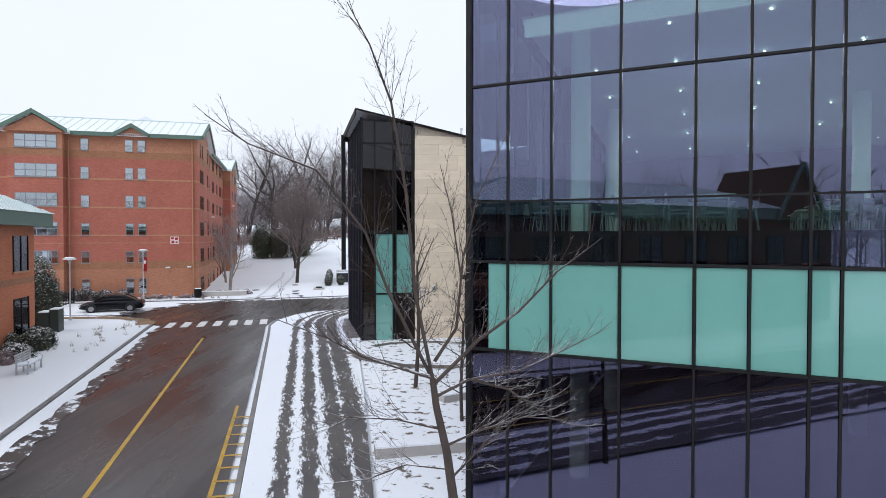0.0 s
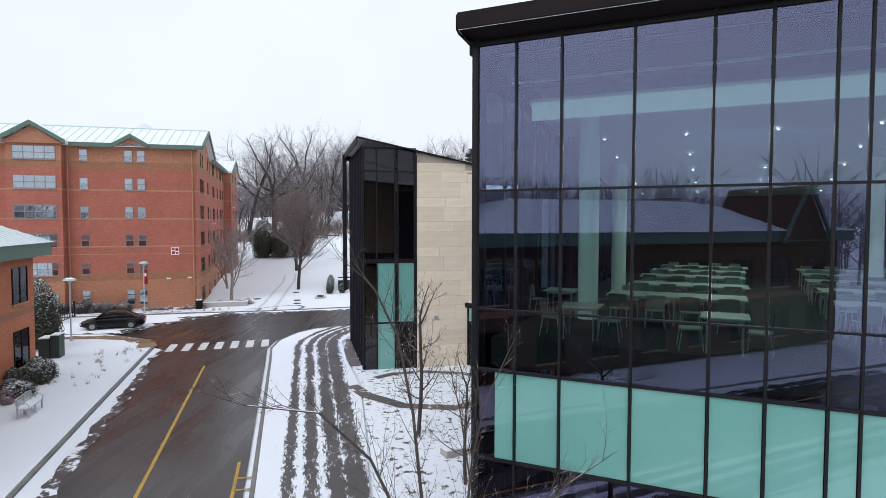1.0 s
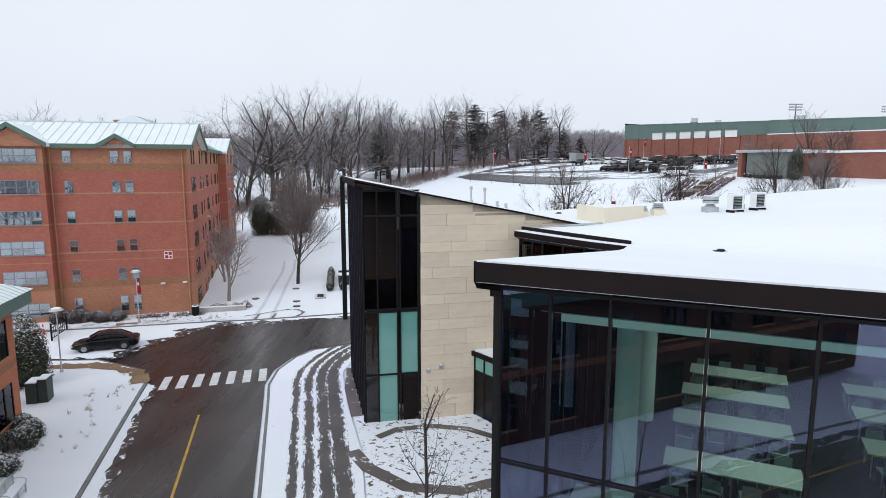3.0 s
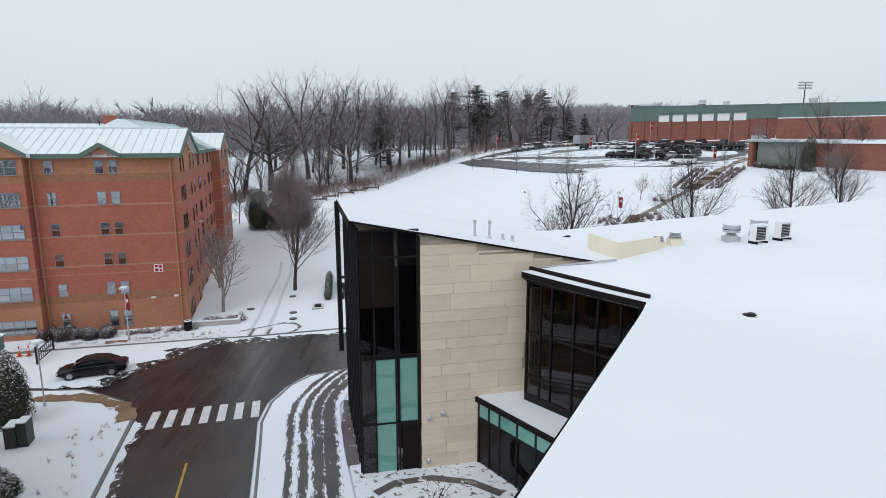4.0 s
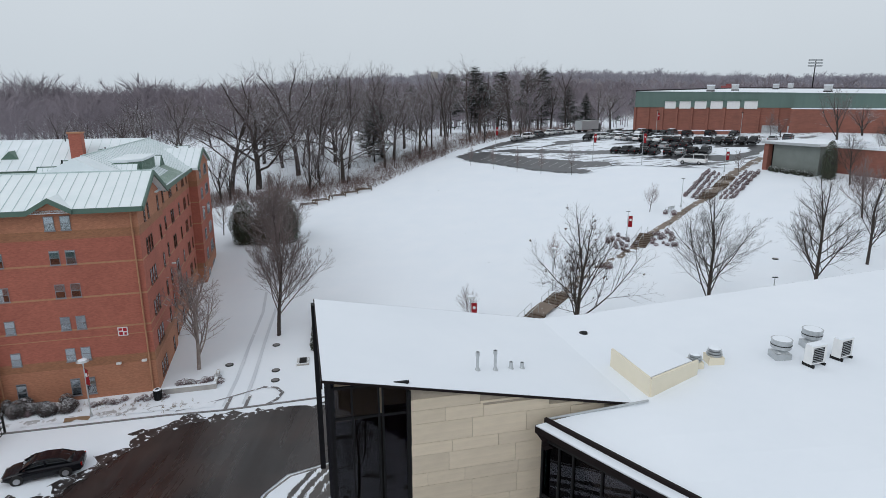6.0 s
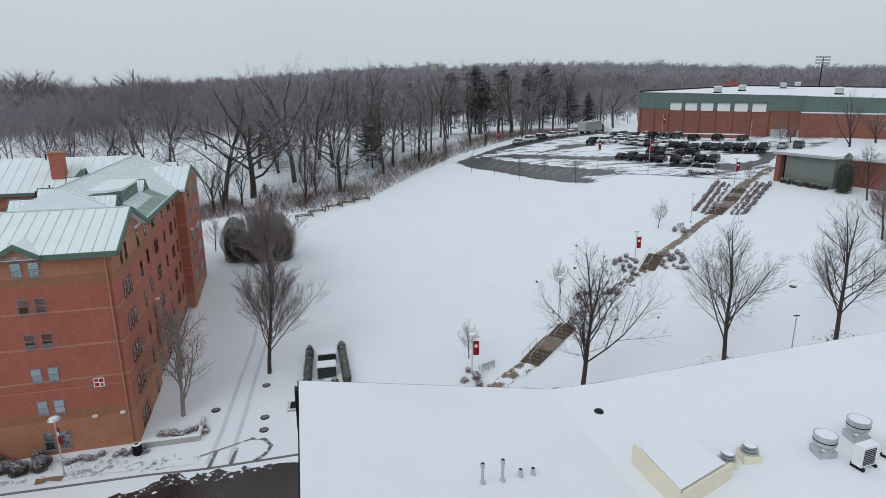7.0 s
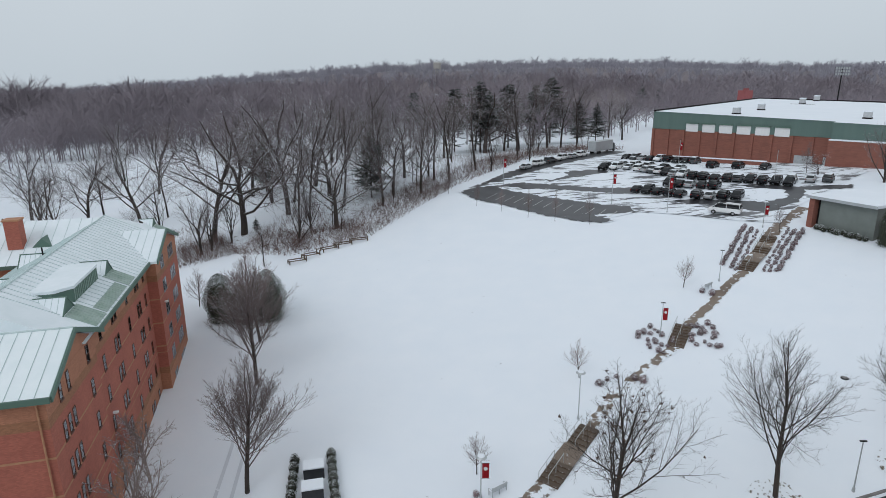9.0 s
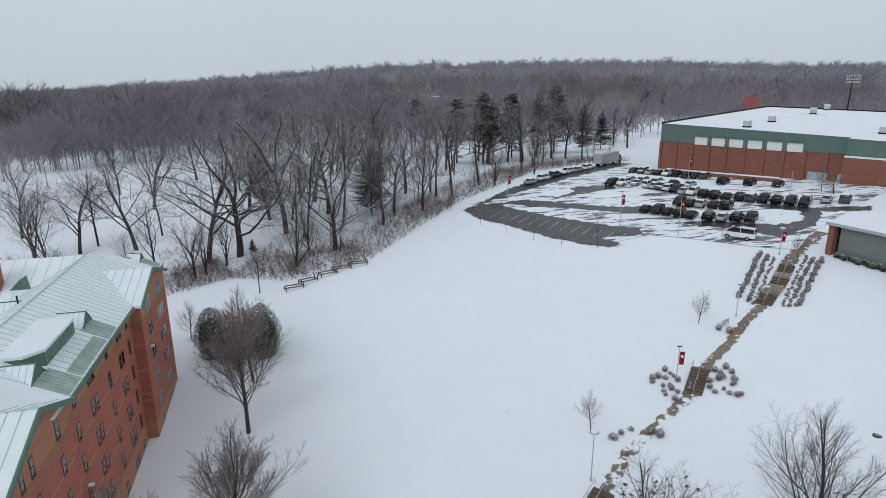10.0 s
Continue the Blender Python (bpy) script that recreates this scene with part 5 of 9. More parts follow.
across = brick_house(rot_frame(-14.6, 0.8, 0.2, 15), "long dark red brick house with snowy roof beside the road", 16, 34, 8.1, BRICK_OLD, 0.27)

bm = bmesh.new()
gv = [bm.verts.new(v) for v in ((0.95, -31.3, 8.2), (0.95, -26.3, 8.2), (0.95, -28.8, 12.3), (-6, -31.3, 8.2), (-6, -26.3, 8.2), (-6, -28.8, 12.3))]
for f in ((0, 1, 2), (5, 4, 3), (0, 2, 5, 3), (2, 1, 4, 5), (1, 0, 3, 4)):
    bm.faces.new([gv[i] for i in f])
part("gable", bm, BRICK_OLD, across, "brown brick cross gable")
for yy in (-31.7, -28.8):
    z_ = (8.0, 12.45) if yy < -30 else (12.45, 8.0)
    part("gable_board", tube(bmesh.new(), (1.1, yy, z_[0]), (1.1, yy + 2.9, z_[1]), 0.16, 0.16, 4), GREEN, across)

# ---- sports hall, stone store and far lights ----
GYM = Matrix(((0.63, 0.70, 0, 61.2), (-0.776, 0.714, 0, 210.6), (0, 0, 1, 0), (0, 0, 0, 1)))
gym = thing("sports_hall", "long red brick sports hall with a green upper band", "building")


def gp(x, y):
    p = GYM @ Vector((x, y, 0))
    return (p.x, p.y)


def gprism(nm, x0, x1, y0, y1, z0, z1, material, label=""):
    return part(nm, prism(bmesh.new(), [gp(x0, y0), gp(x1, y0), gp(x1, y1), gp(x0, y1)], z0, z1), material, gym, label)


# Brick red dulled to carry the haze that lies before the hall.
BRICK_GYM = brick_mat("haze dulled red brick", (0.27, 0.105, 0.075), (0.22, 0.088, 0.064), (0.95, 1.0, 1.0))
UNIT_LIGHT = mat("pale unit casing", (0.52, 0.53, 0.54), (0.4, 0.41, 0.42), rough=0.6)
UNIT_GREY = mat("grey unit casing", (0.30, 0.31, 0.32), (0.2, 0.21, 0.22), rough=0.6)
GREEN_GYM = mat("blue green metal cladding", (0.12, 0.18, 0.158), (0.10, 0.155, 0.137), scale=0.4, rough=0.55, stretch=(1, 1, 0.1))
GYM_BACK = GYM.inverted()


def gym_top(lift=0.0):
    """The gently tilted roof line over the plan."""
    def z(x, y):
        q = GYM_BACK @ Vector((x, y, 0))
        return 29.2 - 0.0229 * q.x + 0.022 * q.y + lift
    return z


gprism("wall", 0, 48, 0, 90, 13, 24.25, BRICK_GYM, "red brick wall")
gprism("wall", 48, 110, -4.6, 90, 13, 24.0, BRICK_GYM)
gprism("ledge_snow", 48.0, 110, -4.7, -2.9, 24.0, 24.25, SNOW_ROOF, "snow on the brick ledge")
gprism("upper_band", -0.15, 48.0, -0.15, 90, 24.25, gym_top(-0.12), GREEN_GYM, "green metal cladding band")
gprism("upper_band", 48, 110, -2.8, 90, 24.1, gym_top(-0.12), GREEN_GYM)
gprism("roof", 0.35, 48, 0.0, 89.6, gym_top(-0.10), gym_top(0.02), SNOW_ROOF, "flat snow-covered roof")
gprism("roof", 48, 109, -2.6, 89.6, gym_top(-0.10), gym_top(0.02), SNOW_ROOF)
for a in ((-0.25, 0.35, -0.25, 90), (0.35, 110, 89.6, 90.1)):
    gprism("parapet_cap", *a, gym_top(-0.1), gym_top(0.42), DARK_METAL)
for a in ((0.35, 48, -0.25, 0.0), (48, 109, -2.9, -2.6)):
    gprism("roof_edge", *a, gym_top(-0.3), gym_top(0.0), GREEN_GYM)
for k in range(11):
    x = 0.14 + k * 4.83
    gprism("pilaster", x - 0.36, x + 0.36, -0.4, 0, 13, 24.2, BRICK_GYM, "brick pilaster" if k == 0 else "")
for k in range(6):
    x = 10.4 + k * 4.83
    gprism("window", x, x + 3.6, -0.22, -0.15, 23.9, 26.1, WHITE, "white translucent clerestory window")
    gprism("window_hood", x - 0.1, x + 3.7, -0.6, -0.15, 26.1, 26.4, GREEN)
gprism("bare_patch", 19.5, 27.5, 62.0, 63.2, gym_top(0.0), gym_top(0.05), UNIT_GREY, "strip of wet roof bare of snow")
for x, y in ((22.0, 6.0), (22.0, 26.0), (22.5, 66.0), (21.6, 87.0), (51.7, 13.5)):
    gprism("unit_curb", x - 0.95, x + 0.95, y - 0.95, y + 0.95, gym_top(-0.05), gym_top(0.35), DARK_METAL)
    gprism("roof_unit", x - 0.85, x + 0.85, y - 0.85, y + 0.85, gym_top(0.35), gym_top(1.7), UNIT_LIGHT, "pale grey rooftop unit")
    gprism("unit_snow", x - 0.92, x + 0.92, y - 0.92, y + 0.92, gym_top(1.7), gym_top(1.95), SNOW_ROOF)
hedge = thing("low_wall", "low brick wall capped with snow along the car park", "wall")
part("wall", prism(bmesh.new(), [gp(7, -7.6), gp(36, -8.6), gp(36, -8.0), gp(7, -7.0)], 15.0, lambda x, y: land(x, y) + 1.0), BRICK_GYM, hedge)
part("snow_cap", prism(bmesh.new(), [gp(7, -7.7), gp(36, -8.7), gp(36, -7.9), gp(7, -6.9)], lambda x, y: land(x, y) + 1.0, lambda x, y: land(x, y) + 1.25), SNOW_ROOF, hedge)
for x in (40, 46.5):
    gprism("garage_door", x, x + 4.2, -0.46, -0.4, 16.0, 19.6, GALV, "grey roller door")

store = thing("stone_store", "low building with a pale blank wall, brown ends and snowy roof", "building")
STM = (60.6, 128.8)
sdv = Vector((0.41, -0.912)).normalized()
snv = Vector((-sdv.y, sdv.x))


def sp_(x, y):
    return (STM[0] + sdv.x * x + snv.x * y, STM[1] + sdv.y * x + snv.y * y)


def sprism(nm, x0, x1, y0, y1, z0, z1, material, label=""):
    return part(nm, prism(bmesh.new(), [sp_(x0, y0), sp_(x1, y0), sp_(x1, y1), sp_(x0, y1)], z0, z1), material, store, label)


PALE_WALL = mat("pale grey green render", (0.19, 0.21, 0.195), (0.155, 0.175, 0.16), scale=0.5, rough=0.85, bump=0.1)
sprism("wall", 1.6, 10.6, 0.6, 13, 12.0, 18.3, PALE_WALL, "pale grey rendered wall")
sprism("end_wall", 0, 0.9, 0, 13, 12.0, 18.3, BRICK_GYM, "brown brick end wall")
sprism("recess", 0.9, 1.6, 1.2, 13, 12.0, 18.3, DARK_METAL)
sprism("roof", -0.3, 11.0, -0.4, 13.5, 18.3, 18.75, SNOW_ROOF, "snowy flat roof")
sprism("roof_edge", -0.36, 11.05, -0.46, -0.4, 18.25, 18.7, GALV)
sprism("rear_wing", 10.6, 56, 4, 22, 12.0, 18.0, BRICK_GYM, "red brick rear wing")
sprism("rear_roof", 11.05, 56.3, 3.7, 22, 18.0, 18.4, SNOW_ROOF)

for x, y, h in ((158, 279, 43), (215, 300, 44)):
    fl = thing("floodlight_mast", "tall dark floodlight mast", "floodlight", pose(x, y, 0), "floodlight masts")
    part("mast", tube(bmesh.new(), (0, 0, 10), (0, 0, h), 0.35, 0.2, 8), BLACK_METAL, fl)
    for k in range(3):
        part("lamp_rail", bx(-3, 3, -0.2, 0.2, h - 0.4 - k * 1.2, h - k * 1.2), BLACK_METAL, fl)
        for j in range(6):
            part("lamp", bx(-2.8 + j, -2.2 + j, -0.5, -0.2, h - 0.6 - k * 1.2, h + 0.1 - k * 1.2), GALV, fl)
wt = thing("water_tower", "distant pale water tower above the trees", "water tower", pose(-16.6, 1034, 43))
part("tank", tube(bmesh.new(), (0, 0, 21.5), (0, 0, 31), 6.0, 6.3, 20), CONCRETE, wt)
part("riser", tube(bmesh.new(), (0, 0, -2), (0, 0, 19), 0.9, 0.9, 10), CONCRETE, wt)
part("roof_cone", tube(bmesh.new(), (0, 0, 31), (0, 0, 33), 6.3, 0.6, 20), CONCRETE, wt)
for q in range(6):
    a = q * math.pi / 3
    part("leg", tube(bmesh.new(), (6.6 * math.cos(a), 6.6 * math.sin(a), -3), (5.6 * math.cos(a), 5.6 * math.sin(a), 22), 0.45, 0.4, 6), CONCRETE, wt)

# ---- car park and stair path ----
LOTP = [(2.0, 170.5), (6.5, 163.5), (16, 154.0), (30.0, 141.0), (32.2, 141.6), (31.5, 143.6), (37.4, 145.4), (44, 141.5), (52, 135.0), (57.8, 131.5), (63.5, 138.0), (74, 146), (92, 160), (94, 168), (58, 214), (47, 214), (34, 208), (23.5, 196), (12, 181)]
tagged(part("car_park", sheet(LOTP, up(0.10), 4.0), LOT), "asphalt car park with patches of snow and slush", "car park", kind="structure")

# Red muted in the colour itself to suggest haze over the distance.
HAZED_RED = mat("haze muted red cladding", (0.30, 0.085, 0.085), (0.25, 0.07, 0.072), rough=0.7)
rt = thing("red_tower", "distant red service tower beyond the sports hall", "tower", rot_frame(149, 338, 21, 20))
part("block", bx(-2.4, 2.4, -2.4, 2.4, 0, 12.8), HAZED_RED, rt)
part("top_block", bx(-0.6, 1.2, -1, 1, 12.8, 13.8), HAZED_RED, rt)

# ---- trees ----
class Sprig:
    """Collects tapered bars into plain vertex and face lists."""

    def __init__(self):
        self.v, self.f = [], []

    def bar(self, a, b, r0, r1, sides):
        d = b - a
        if d.length < 1e-4:
            return
        z = d.normalized()
        x = z.orthogonal().normalized()
        y = z.cross(x)
        o = len(self.v)
        for p, r in ((a, r0), (b, r1)):
            for k in range(sides):
                t = 2 * math.pi * k / sides
                self.v.append(p + r * (math.cos(t) * x + math.sin(t) * y))
        for k in range(sides):
            q = (k + 1) % sides
            self.f.append((o + k, o + q, o + sides + q, o + sides + k))

    def spike(self, a, b, r):
        d = b - a
        if d.length < 1e-4:
            return
        z = d.normalized()
        x = z.orthogonal().normalized()
        o = len(self.v)
        self.v += [a + x * r, a - x * r * 0.5 + z.cross(x) * r * 0.87, a - x * r * 0.5 - z.cross(x) * r * 0.87, b]
        self.f += [(o, o + 1, o + 3), (o + 1, o + 2, o + 3), (o + 2, o, o + 3)]

    def mesh(self, name, material):
        me = bpy.data.meshes.new(name)
        me.from_pydata([tuple(p) for p in self.v], [], self.f)
        me.materials.append(material)
        return me


def limb(rng, trunk, crown, a, d, length, r, level, cfg):
    """One bent limb with its side branches."""
    segs = cfg.get("segs", (5, 4, 3, 2, 1))[level]
    sides = (7, 5, 4, 3, 3)[level]
    sink = trunk if level <= cfg.get("bark", 0) else crown
    p, q, dirn = a.copy(), r, d.normalized()
    pts = [(p.copy(), q)]
    for s in range(segs):
        wob = Vector((rng.uniform(-1, 1), rng.uniform(-1, 1), rng.uniform(*cfg.get("sway", (-0.6, 1))))) * cfg["wob"] * (0.35 if level == 0 else 1.0)
        dirn = (dirn + wob + Vector((0, 0, cfg["lift"])) * (level > 0)).normalized()
        np_ = p + dirn * length / segs
        nq = r * (1 - (s + 1) / segs * (0.45 if level == 0 else 0.72))
        if level >= 3 and s == segs - 1:
            sink.spike(p, np_, q)
        else:
            sink.bar(p, np_, q, nq, sides)
        p, q = np_, nq
        pts.append((p.copy(), q))
    if level >= cfg["deep"]:
        return
    kids = cfg["kids"][level]
    for k in range(kids):
        f = cfg["from"][level] + (1 - cfg["from"][level]) * (k + rng.uniform(0.1, 0.9)) / kids
        i = min(int(f * segs), segs - 1)
        u = f * segs - i
        b = pts[i][0].lerp(pts[i + 1][0], u)
        rr = pts[i][1] * (1 - u) + pts[i + 1][1] * u
        az = k * 2.4 + rng.uniform(-0.5, 0.5) + cfg["az"]
        axis = (pts[i + 1][0] - pts[i][0]).normalized()
        x = axis.orthogonal().normalized()
        y = axis.cross(x)
        ang = radians(rng.uniform(*cfg["angle"][level]))
        nd = axis * math.cos(ang) + (x * math.cos(az) + y * math.sin(az)) * math.sin(ang)
        ln = length * cfg["len"][level] * (1.12 - cfg.get("taper", 0.62) * (f - cfg["from"][level]) / (1 - cfg["from"][level])) * rng.uniform(0.75, 1.2)
        limb(rng, trunk, crown, b, nd, ln, max(rr * cfg["thin"][level], 0.008 * cfg["fat"]), level + 1, cfg)
    if level == 0:
        for k in range(2):
            nd = (pts[-1][0] - pts[-2][0]).normalized() + Vector((rng.uniform(-0.5, 0.5), rng.uniform(-0.5, 0.5), 0))
            limb(rng, trunk, crown, pts[-1][0], nd, length * cfg["len"][0] * 0.75, pts[-1][1] * 0.8, 1, cfg)


LAWN = {"wob": 0.15, "lift": 0.10, "deep": 4, "kids": (12, 10, 8, 5), "from": (0.30, 0.16, 0.12, 0.1), "angle": ((30, 60), (26, 56), (26, 58), (25, 58)), "len": (0.92, 0.54, 0.46, 0.5), "thin": (0.42, 0.48, 0.5, 0.6), "az": 0.0, "fat": 1.0}
ROUND = dict(LAWN, kids=(24, 11, 8, 4), angle=((22, 54), (20, 46), (22, 48), (20, 48)), len=(0.78, 0.46, 0.44, 0.5), lift=0.12, fat=1.4, thin=(0.36, 0.46, 0.5, 0.6))
WOODT = {"taper": 0.30, "wob": 0.28, "lift": 0.03, "sway": (-0.7, 0.9), "deep": 3, "bark": 1, "segs": (4, 5, 3, 1, 1), "kids": (8, 11, 15, 0), "from": (0.40, 0.22, 0.10, 0.1), "angle": ((30, 68), (30, 64), (28, 66), (30, 60)), "len": (1.15, 0.46, 0.42, 0.4), "thin": (0.50, 0.40, 0.40, 0.5), "az": 0.0, "fat": 1.9, "bole": 0.42}
SPREAD = dict(WOODT, kids=(8, 10, 13, 0), wob=0.34, sway=(-0.9, 0.8), angle=((38, 78), (32, 70), (28, 68), (30, 60)), len=(1.75, 0.42, 0.40, 0.4), bole=0.30)
SLIM = dict(WOODT, kids=(9, 7, 10, 0), wob=0.16, lift=0.06, angle=((20, 42), (26, 52), (28, 60), (30, 60)), len=(0.62, 0.48, 0.45, 0.4), bole=0.62)
CLUMP = dict(WOODT, kids=(5, 10, 12, 0), wob=0.18, lift=0.05, angle=((12, 38), (22, 46), (24, 52), (30, 60)), len=(1.6, 0.36, 0.42, 0.4), bole=0.22, thin=(0.55, 0.40, 0.45, 0.5))
CLUMP["from"] = (0.05, 0.25, 0.10, 0.1)
YOUNG = {"wob": 0.10, "lift": 0.10, "deep": 3, "kids": (18, 8, 5, 0), "from": (0.32, 0.15, 0.15, 0.1), "angle": ((35, 62), (25, 50), (25, 50), (25, 50)), "len": (0.62, 0.45, 0.45, 0.4), "thin": (0.5, 0.55, 0.6, 0.5), "az": 0.0, "fat": 0.9}
FORE = dict(LAWN, kids=(13, 7, 6, 4), wob=0.2, lift=0.02, angle=((38, 72), (28, 60), (25, 60), (25, 60)), len=(0.46, 0.55, 0.45, 0.4))


def tree_meshes(seed, height, r, cfg, bark, twig):
    rng = random.Random(seed)
    t, c = Sprig(), Sprig()
    limb(rng, t, c, Vector((0, 0, -0.25)), Vector((rng.uniform(-0.08, 0.08), rng.uniform(-0.08, 0.08), 1)), height * cfg.get("bole", 0.66), r, 0, cfg)
    top = max(p.z for p in c.v)
    s = height / top
    for sp in (t, c):
        sp.v = [p * s for p in sp.v]
    return t.mesh("trunk", bark), c.mesh("crown", twig)


def tree(name, label, meshes, x, y, z=None, scale=1.0, turn=0.0, group="", squash=1.0):
    ob = thing(name, label, "tree", Matrix.LocRotScale((x, y, land(x, y) if z is None else z), Euler((0, 0, turn)), (scale * squash, scale * squash, scale)), group)
    shared("trunk", meshes[0], ob)
    shared("crown", meshes[1], ob)
    return ob


T_LAWN = [tree_meshes(11, 15.3, 0.30, LAWN, BARK_DARK, BARK_DARK), tree_meshes(23, 15.2, 0.28, LAWN, BARK_DARK, BARK_DARK), tree_meshes(37, 14.8, 0.28, LAWN, BARK_DARK, BARK_DARK)]
T_ROUND = [tree_meshes(5, 11.2, 0.20, ROUND, BARK_DARK, TWIG), tree_meshes(6, 11.5, 0.2, ROUND, BARK_DARK, TWIG)]
T_YOUNG = [tree_meshes(7, 4.9, 0.06, YOUNG, BARK_DARK, TWIG), tree_meshes(8, 4.9, 0.06, YOUNG, BARK_DARK, TWIG)]
BIRCH_BARK = mat("pale birch bark", (0.34, 0.29, 0.26), (0.2, 0.165, 0.15), scale=3.0, rough=0.9, bump=0.3, snow=0.3)
BIRCH = dict(YOUNG, bark=1, kids=(9, 12, 8, 0), wob=0.2, lift=-0.03, angle=((8, 26), (25, 60), (25, 60), (25, 50)), len=(0.95, 0.34, 0.45, 0.4), bole=0.30, fat=1.2)
BIRCH["from"] = (0.04, 0.25, 0.1, 0.1)
T_BIRCH = tree_meshes(17, 10.4, 0.10, BIRCH, BIRCH_BARK, TWIG)
T_FORE2 = tree_meshes(29, 7.2, 0.09, dict(FORE, kids=(10, 5, 4, 3)), BARK, BARK)

tree("bare_tree", "small bare tree in the thinly snowed courtyard", T_FORE2, -1.25, 26.2, None, 1.0, 0.7)
tree("bare_tree", "small bare tree in the thinly snowed courtyard", T_FORE2, 0.7, 21.5, None, 0.72, 2.9)
forked = tree("bare_tree", "tall bare lawn tree with withered brown leaf clusters", T_LAWN[0], 12.6, 69.8, None, 1.0, 0.4)
rc = random.Random(8)
tips = T_LAWN[0][1].vertices
lv, lf = [], []
for q in range(70):
    p = tips[rc.randrange(len(tips))].co
    for j in range(5):
        c_ = p + Vector((rc.uniform(-0.1, 0.1), rc.uniform(-0.1, 0.1), rc.uniform(-0.16, 0.06)))
        u, w = Vector((rc.uniform(-1, 1), rc.uniform(-1, 1), rc.uniform(-1, 1))) * 0.11, Vector((rc.uniform(-1, 1), rc.uniform(-1, 1), rc.uniform(-1, 1))) * 0.08
        o = len(lv)
        lv += [c_ - u, c_ + w, c_ + u, c_ - w]
        lf.append((o, o + 1, o + 2, o + 3))
tagged(put("leaf_clusters", lv, lf, mat("withered leaves", (0.10, 0.06, 0.045), (0.06, 0.04, 0.03), rough=0.9, snow=0.05), forked), "withered brown leaf clusters", kind="stuff")
tree("bare_tree", "tall bare lawn tree in a ring of patchy snow", T_LAWN[1], 27.0, 72.6, None, 1.0, 1.3)
tree("bare_tree", "tall bare lawn tree in a ring of patchy snow", T_LAWN[2], 39.1, 74.8, None, 1.0, 2.0)
tree("bare_tree", "tall bare tree beside the low store", T_LAWN[1], 66.5, 112.0, None, 0.62, 2.6)
tree("bare_tree", "tall bare tree beside the low store", T_LAWN[0], 76.0, 118.0, None, 0.62, 4.0)
tree("bare_tree", "bare tree near the hall's far corner", T_LAWN[2], 49.5, 82.0, None, 0.8, 4.4)
tree("bare_tree", "low reddish-brown bare tree on the snowy slope", T_ROUND[0], 58.6, 96.9, None, 0.78, 2.2)
tree("round_tree", "bare round-headed tree on the snowy lawn by the residence", T_ROUND[0], -18.8, 76.1, None, 1.25, 0.2, "row of round trees")
tree("round_tree", "bare round-headed tree on the snowy lawn by the residence", T_ROUND[1], -23.7, 95.0, None, 1.42, 1.5, "row of round trees")
tree("round_tree", "bare round-headed tree on the snowy lawn by the residence", T_ROUND[0], -26.6, 106.0, None, 1.2, 3.1, "row of round trees")
tree("birch", "thin bare multi-stemmed tree against the brick wall", T_BIRCH, -24.6, 68.3, None, 1.0, 0.9)
tree("birch", "thin bare tree against the brick wall", T_BIRCH, -28.6, 78.0, None, 0.8, 2.9)
for i, (x, y, s, sq) in enumerate(((2.2, 77.3, 0.95, 1), (14.7, 92.0, 1.0, 1), (33.8, 111.8, 1.0, 1), (-40.1, 118.5, 1.35, 1.1), (26.8, 141.2, 1.35, 0.5), (20.8, 144.6, 1.3, 0.5), (16.0, 148.4, 1.25, 0.5), (11.1, 153.6, 1.2, 0.5), (6.0, 158.8, 1.1, 0.5), (-0.2, 169.6, 1.5, 0.5), (55.6, 127.5, 1.0, 0.8), (80.0, 163.0, 1.5, 0.7))):
    tree("sapling", "small bare sapling standing in the snow", T_YOUNG[i % 2], x, y, None, s, i * 1.1, "saplings on the lawn", sq)

